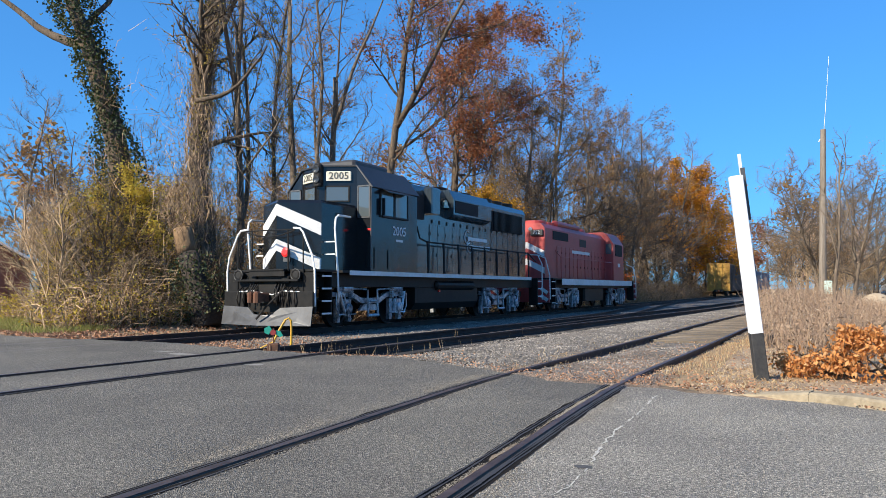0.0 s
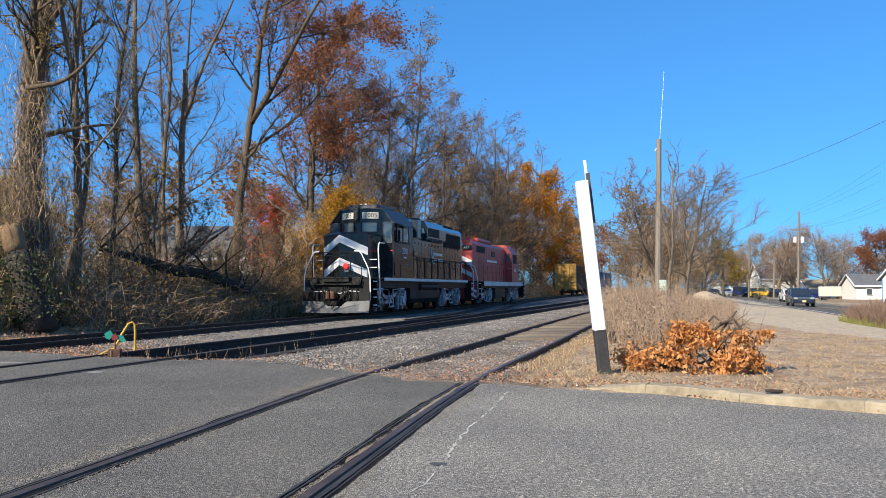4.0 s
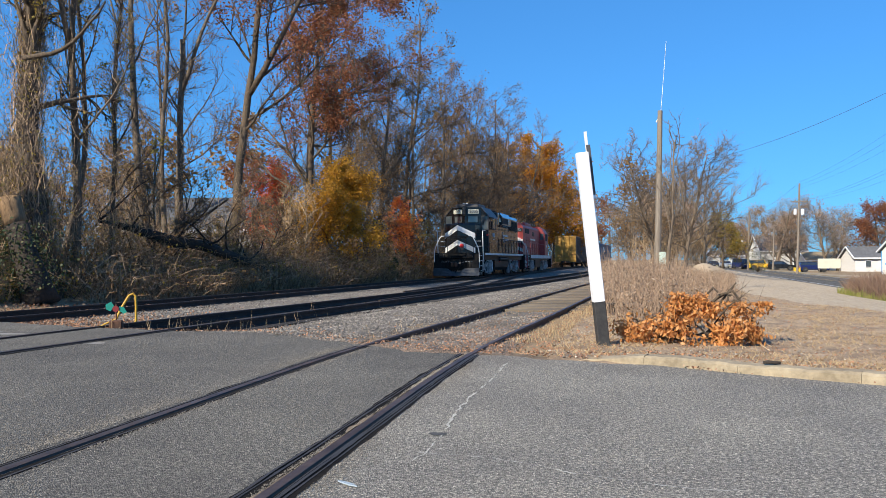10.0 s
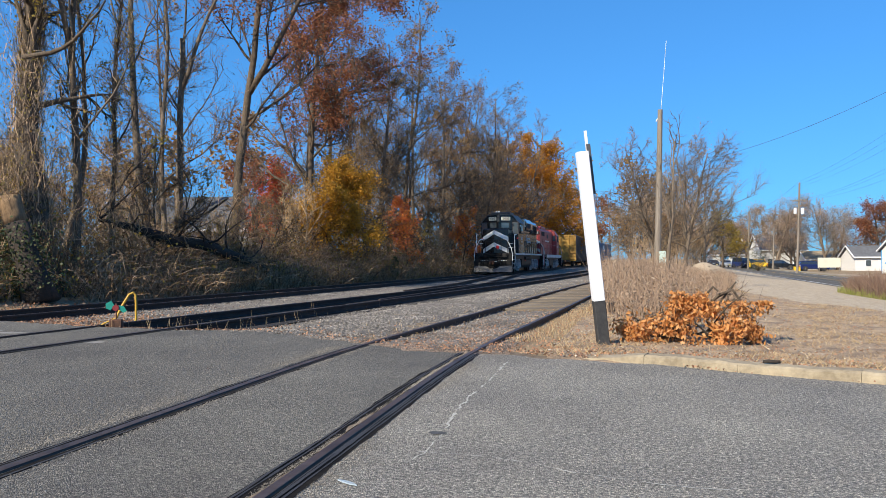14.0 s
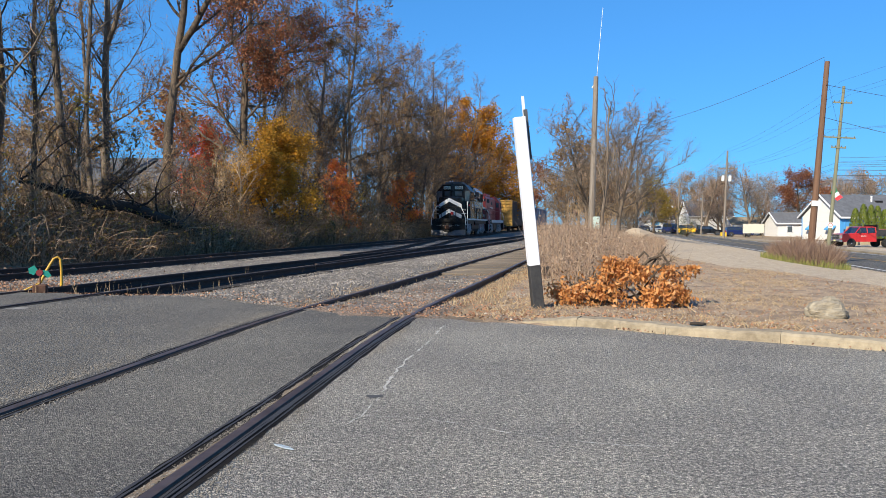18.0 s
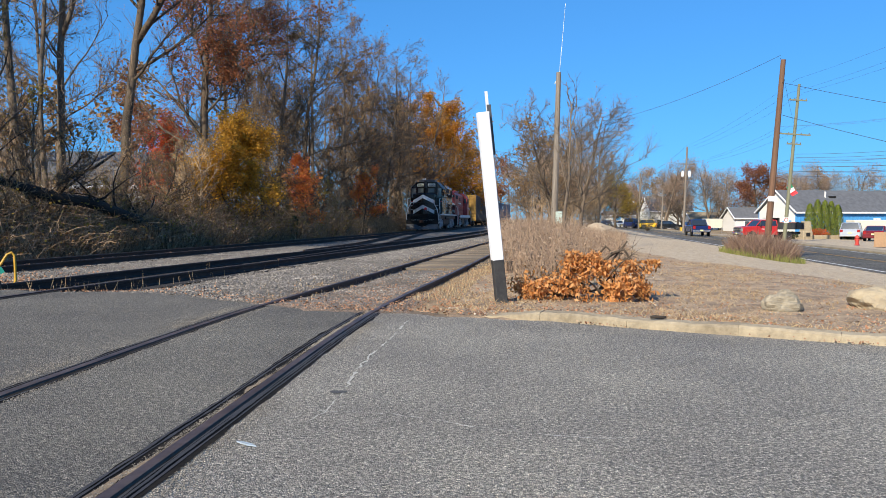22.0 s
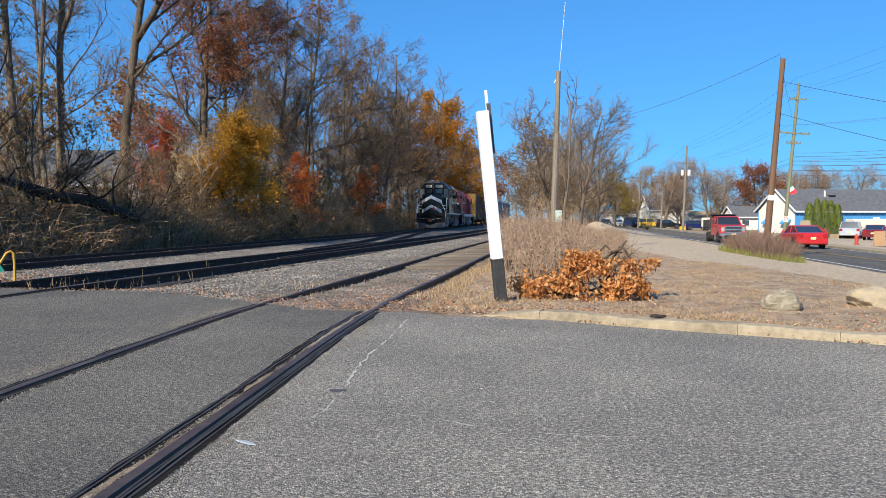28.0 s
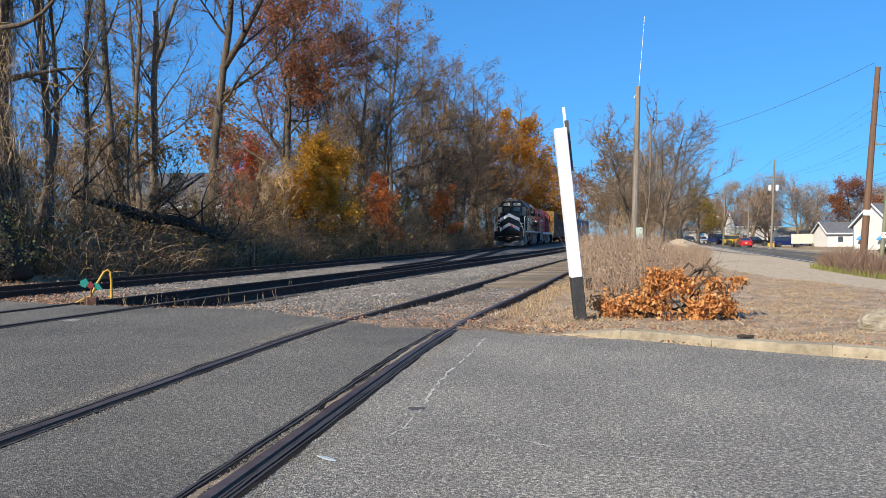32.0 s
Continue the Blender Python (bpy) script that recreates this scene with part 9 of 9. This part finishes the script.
low_bush("clipped dark-red shrub across the street", 31.5, 90, 1.2, 1.1, L_RED, 81)
low_bush("low green hedge across the street", 26.5, 84, 0.9, 0.8, L_IVY, 82)
low_bush("low green hedge across the street", 33.5, 88, 0.7, 0.7, L_GREENY, 83)
low_bush("dark evergreen bush by the street", 16.6, 117, 1.6, 3.0, L_IVY, 84)
low_bush("small dark evergreen beside the track", -14.6, 45.2, 0.26, 1.3, L_IVY, 85)
hy = thing("fire_hydrant", "red fire hydrant across the street", "hydrant", pose(25.1, 63.5, float(gz(25.1, 63.5)) + 0.03))
part("barrel", Geo().lathe([(0.2, 0), (0.2, 0.06), (0.13, 0.08), (0.13, 0.55), (0.17, 0.57), (0.17, 0.62), (0.13, 0.7), (0.05, 0.8)], (0, 0, 0), "z", 14), HYDRANT, hy)
for s in (-1, 1):
    part("outlet", Geo().lathe([(0.07, 0), (0.07, 0.08)] if s > 0 else [(0.07, -0.08), (0.07, 0)], (s * 0.13, 0, 0.45), "x", 10), HYDRANT, hy)
sb = thing("sandwich_board", "brown folding sign board on the pavement", "sign", pose(25.4, 60.2, float(gz(25.4, 60.2)) + 0.03, 0, 0, -20))
for s in (-1, 1):
    part("board", Geo().box((0, s * 0.25, 0.55), (0.75, 0.03, 1.15), pose(0, 0, 0, s * 17, 0, 0)), PLYWOOD, sb, "brown board")
trl = thing("box_trailer", "cream box trailer parked behind cars", "trailer", pose(41.5, 101, -1.13, 0, 0, 8))
part("body", Geo().box((0, 0, 1.3), (5.2, 2.1, 1.5), chamfer=0.08), CREAM, trl)
for x in (-1.2, 1.2):
    ring(trl, x, -1.0, 0.33, 0.2, 1)
wl = thing("low_wall", "low pale stone wall with planting", "wall", pose(30.5, 87.5, -1.16, 0, 0, 8))
for k in range(9):
    part("wall_block", Geo().box((-3.6 + k * 0.9, 0, 0.22), (0.88, 0.35, 0.45), chamfer=0.03), ROCK, wl)
bin_ = thing("yellow_bin", "yellow plastic bin on the grass", "bin", pose(24.2, 130, -1.1, 0, 0, 10) @ Matrix.Scale(0.7, 4))
part("tub", Geo().box((0, 0, 0.55), (1.3, 0.8, 1.1), chamfer=0.08), CARYELLOW, bin_)
part("lid", Geo().box((0, 0, 1.14), (1.36, 0.86, 0.08), chamfer=0.02), CARYELLOW, bin_)
bb = thing("sign_board", "cream ground sign on two posts", "sign", pose(28.4, 128, -1.15, 0, 0, 10))
part("panel", Geo().box((0, 0, 1.5), (3.4, 0.12, 1.5), chamfer=0.02), CREAM, bb)
for s in (-1, 1):
    part("leg", Geo().box((s * 1.5, 0, 0.4), (0.12, 0.14, 0.85)), POLE, bb)

# ---- what moves ----
NOSE = [(0, 17.0), (0.5, 18.8), (1, 20.55), (1.5, 22.2), (2, 23.8), (2.5, 25.4), (3, 27.0), (3.5, 28.6), (4.5, 31.9), (5.5, 35.1), (6, 36.7), (6.5, 38.2), (7, 39.6), (7.5, 41.1), (8, 42.6), (8.5, 44.15), (9, 45.7), (9.5, 47.0), (10, 48.3), (11, 51.2), (12, 54.0), (13, 56.5), (14, 58.9), (15.5, 61.9), (17, 64.6), (19, 67.7), (21, 70.3), (23, 72.5), (25, 74.6), (26.5, 76.1), (27.5, 76.8), (28.2, 77.05), (29, 77.1), (32, 77.1)]


def street_pose(base, y, turn=None, z=None):
    """Pose on a lane of the street: base is the lane's offset; vehicles coming near face -y."""
    x = base + 0.03 * y
    a = -math.degrees(math.atan(0.03))
    return pose(x, y, float(gz(x, y)) + 0.004, 0, 0, a if turn is None else turn)


NEAR, FAR = 12.25, 15.6
TRUCK = [(0, 28.5, 77.2, -72), (16, 28.3, 77.1, -72), (17.3, 27.6, 76.9, -72), (18.5, 26.0, 76.2, -72), (19.5, 23.9, 75.4, -73), (20.5, 22.9, 75.0, -74), (21.2, 22.4, 74.7, -74), (22, 21.4, 74.2, -74), (23, 19.7, 73.4, -72), (24, 17.5, 72.4, -64), (25, 15.6, 70.9, -45), (26.2, 14.5, 68.6, -18), (27.5, 14.2, 64.6, -4), (28, 14.0, 59.0, -1.7), (28.5, 13.78, 51.5, -1.7), (29, 13.6, 45.3, -1.7), (29.5, 13.45, 40.0, -1.7), (30, 13.3, 35.8, -1.7), (31, 13.0, 27.0, -1.7), (32, 12.75, 17.0, -1.7)]


def lane_rows(base, rows, away):
    return [(t, street_pose(base, y) @ pose(0, 0, 0, 0, 0, 180 if away else 0)) for t, y in rows]


def motions():
    walk(black_loco, [(t, on_track(track_a, y - 1.3, 18.0)) for t, y in NOSE])
    walk(suv, lane_rows(NEAR, [(0, 104), (0.5, 93.5), (1, 84.5), (1.5, 76.5), (2, 68.8), (2.5, 61.0), (3, 54.6), (3.5, 48.8), (5, 31), (6, 19), (8, -5), (10, -28), (32, -38)], False))
    walk(crossover, lane_rows(NEAR, [(0, 146), (0.5, 136), (1, 127), (1.5, 118), (2, 110), (2.5, 101), (3, 93), (3.5, 85.2), (4.5, 69.5), (5.5, 55), (6, 50.3), (7, 38), (8.5, 18), (11, -15), (32, -29)], False))
    walk(white_car, lane_rows(FAR, [(0, 32), (1, 51), (2, 69.5), (3, 86.5), (3.5, 96), (4.5, 118), (5.5, 141.7), (6, 154.5), (6.5, 167.5), (7, 180), (9, 229), (12, 300), (32, 640)], True))
    walk(pickup, lane_rows(FAR, [(0, -36), (15, -31), (17, 8), (18, 24), (19, 38.5), (19.5, 45.8), (20, 53.6), (20.5, 62.8), (21, 72), (22, 90), (23, 109), (24, 129), (25, 148), (28, 205), (32, 290)], True))
    walk(sedan, lane_rows(FAR, [(0, -39), (23.5, -34), (25.5, 12), (26.5, 28), (27.5, 43.8), (28, 52), (28.5, 62), (29, 71.5), (29.5, 79), (30, 87.4), (31, 106), (32, 124.6)], True))
    walk(truck, [(t, pose(x, y, float(gz(x, y)) + 0.004, 0, 0, a)) for t, x, y, a in TRUCK])
    walk(red_loco, [(t, on_track(track_a, y - 1.3 + 18.15, 17.1)) for t, y in NOSE])


motions()
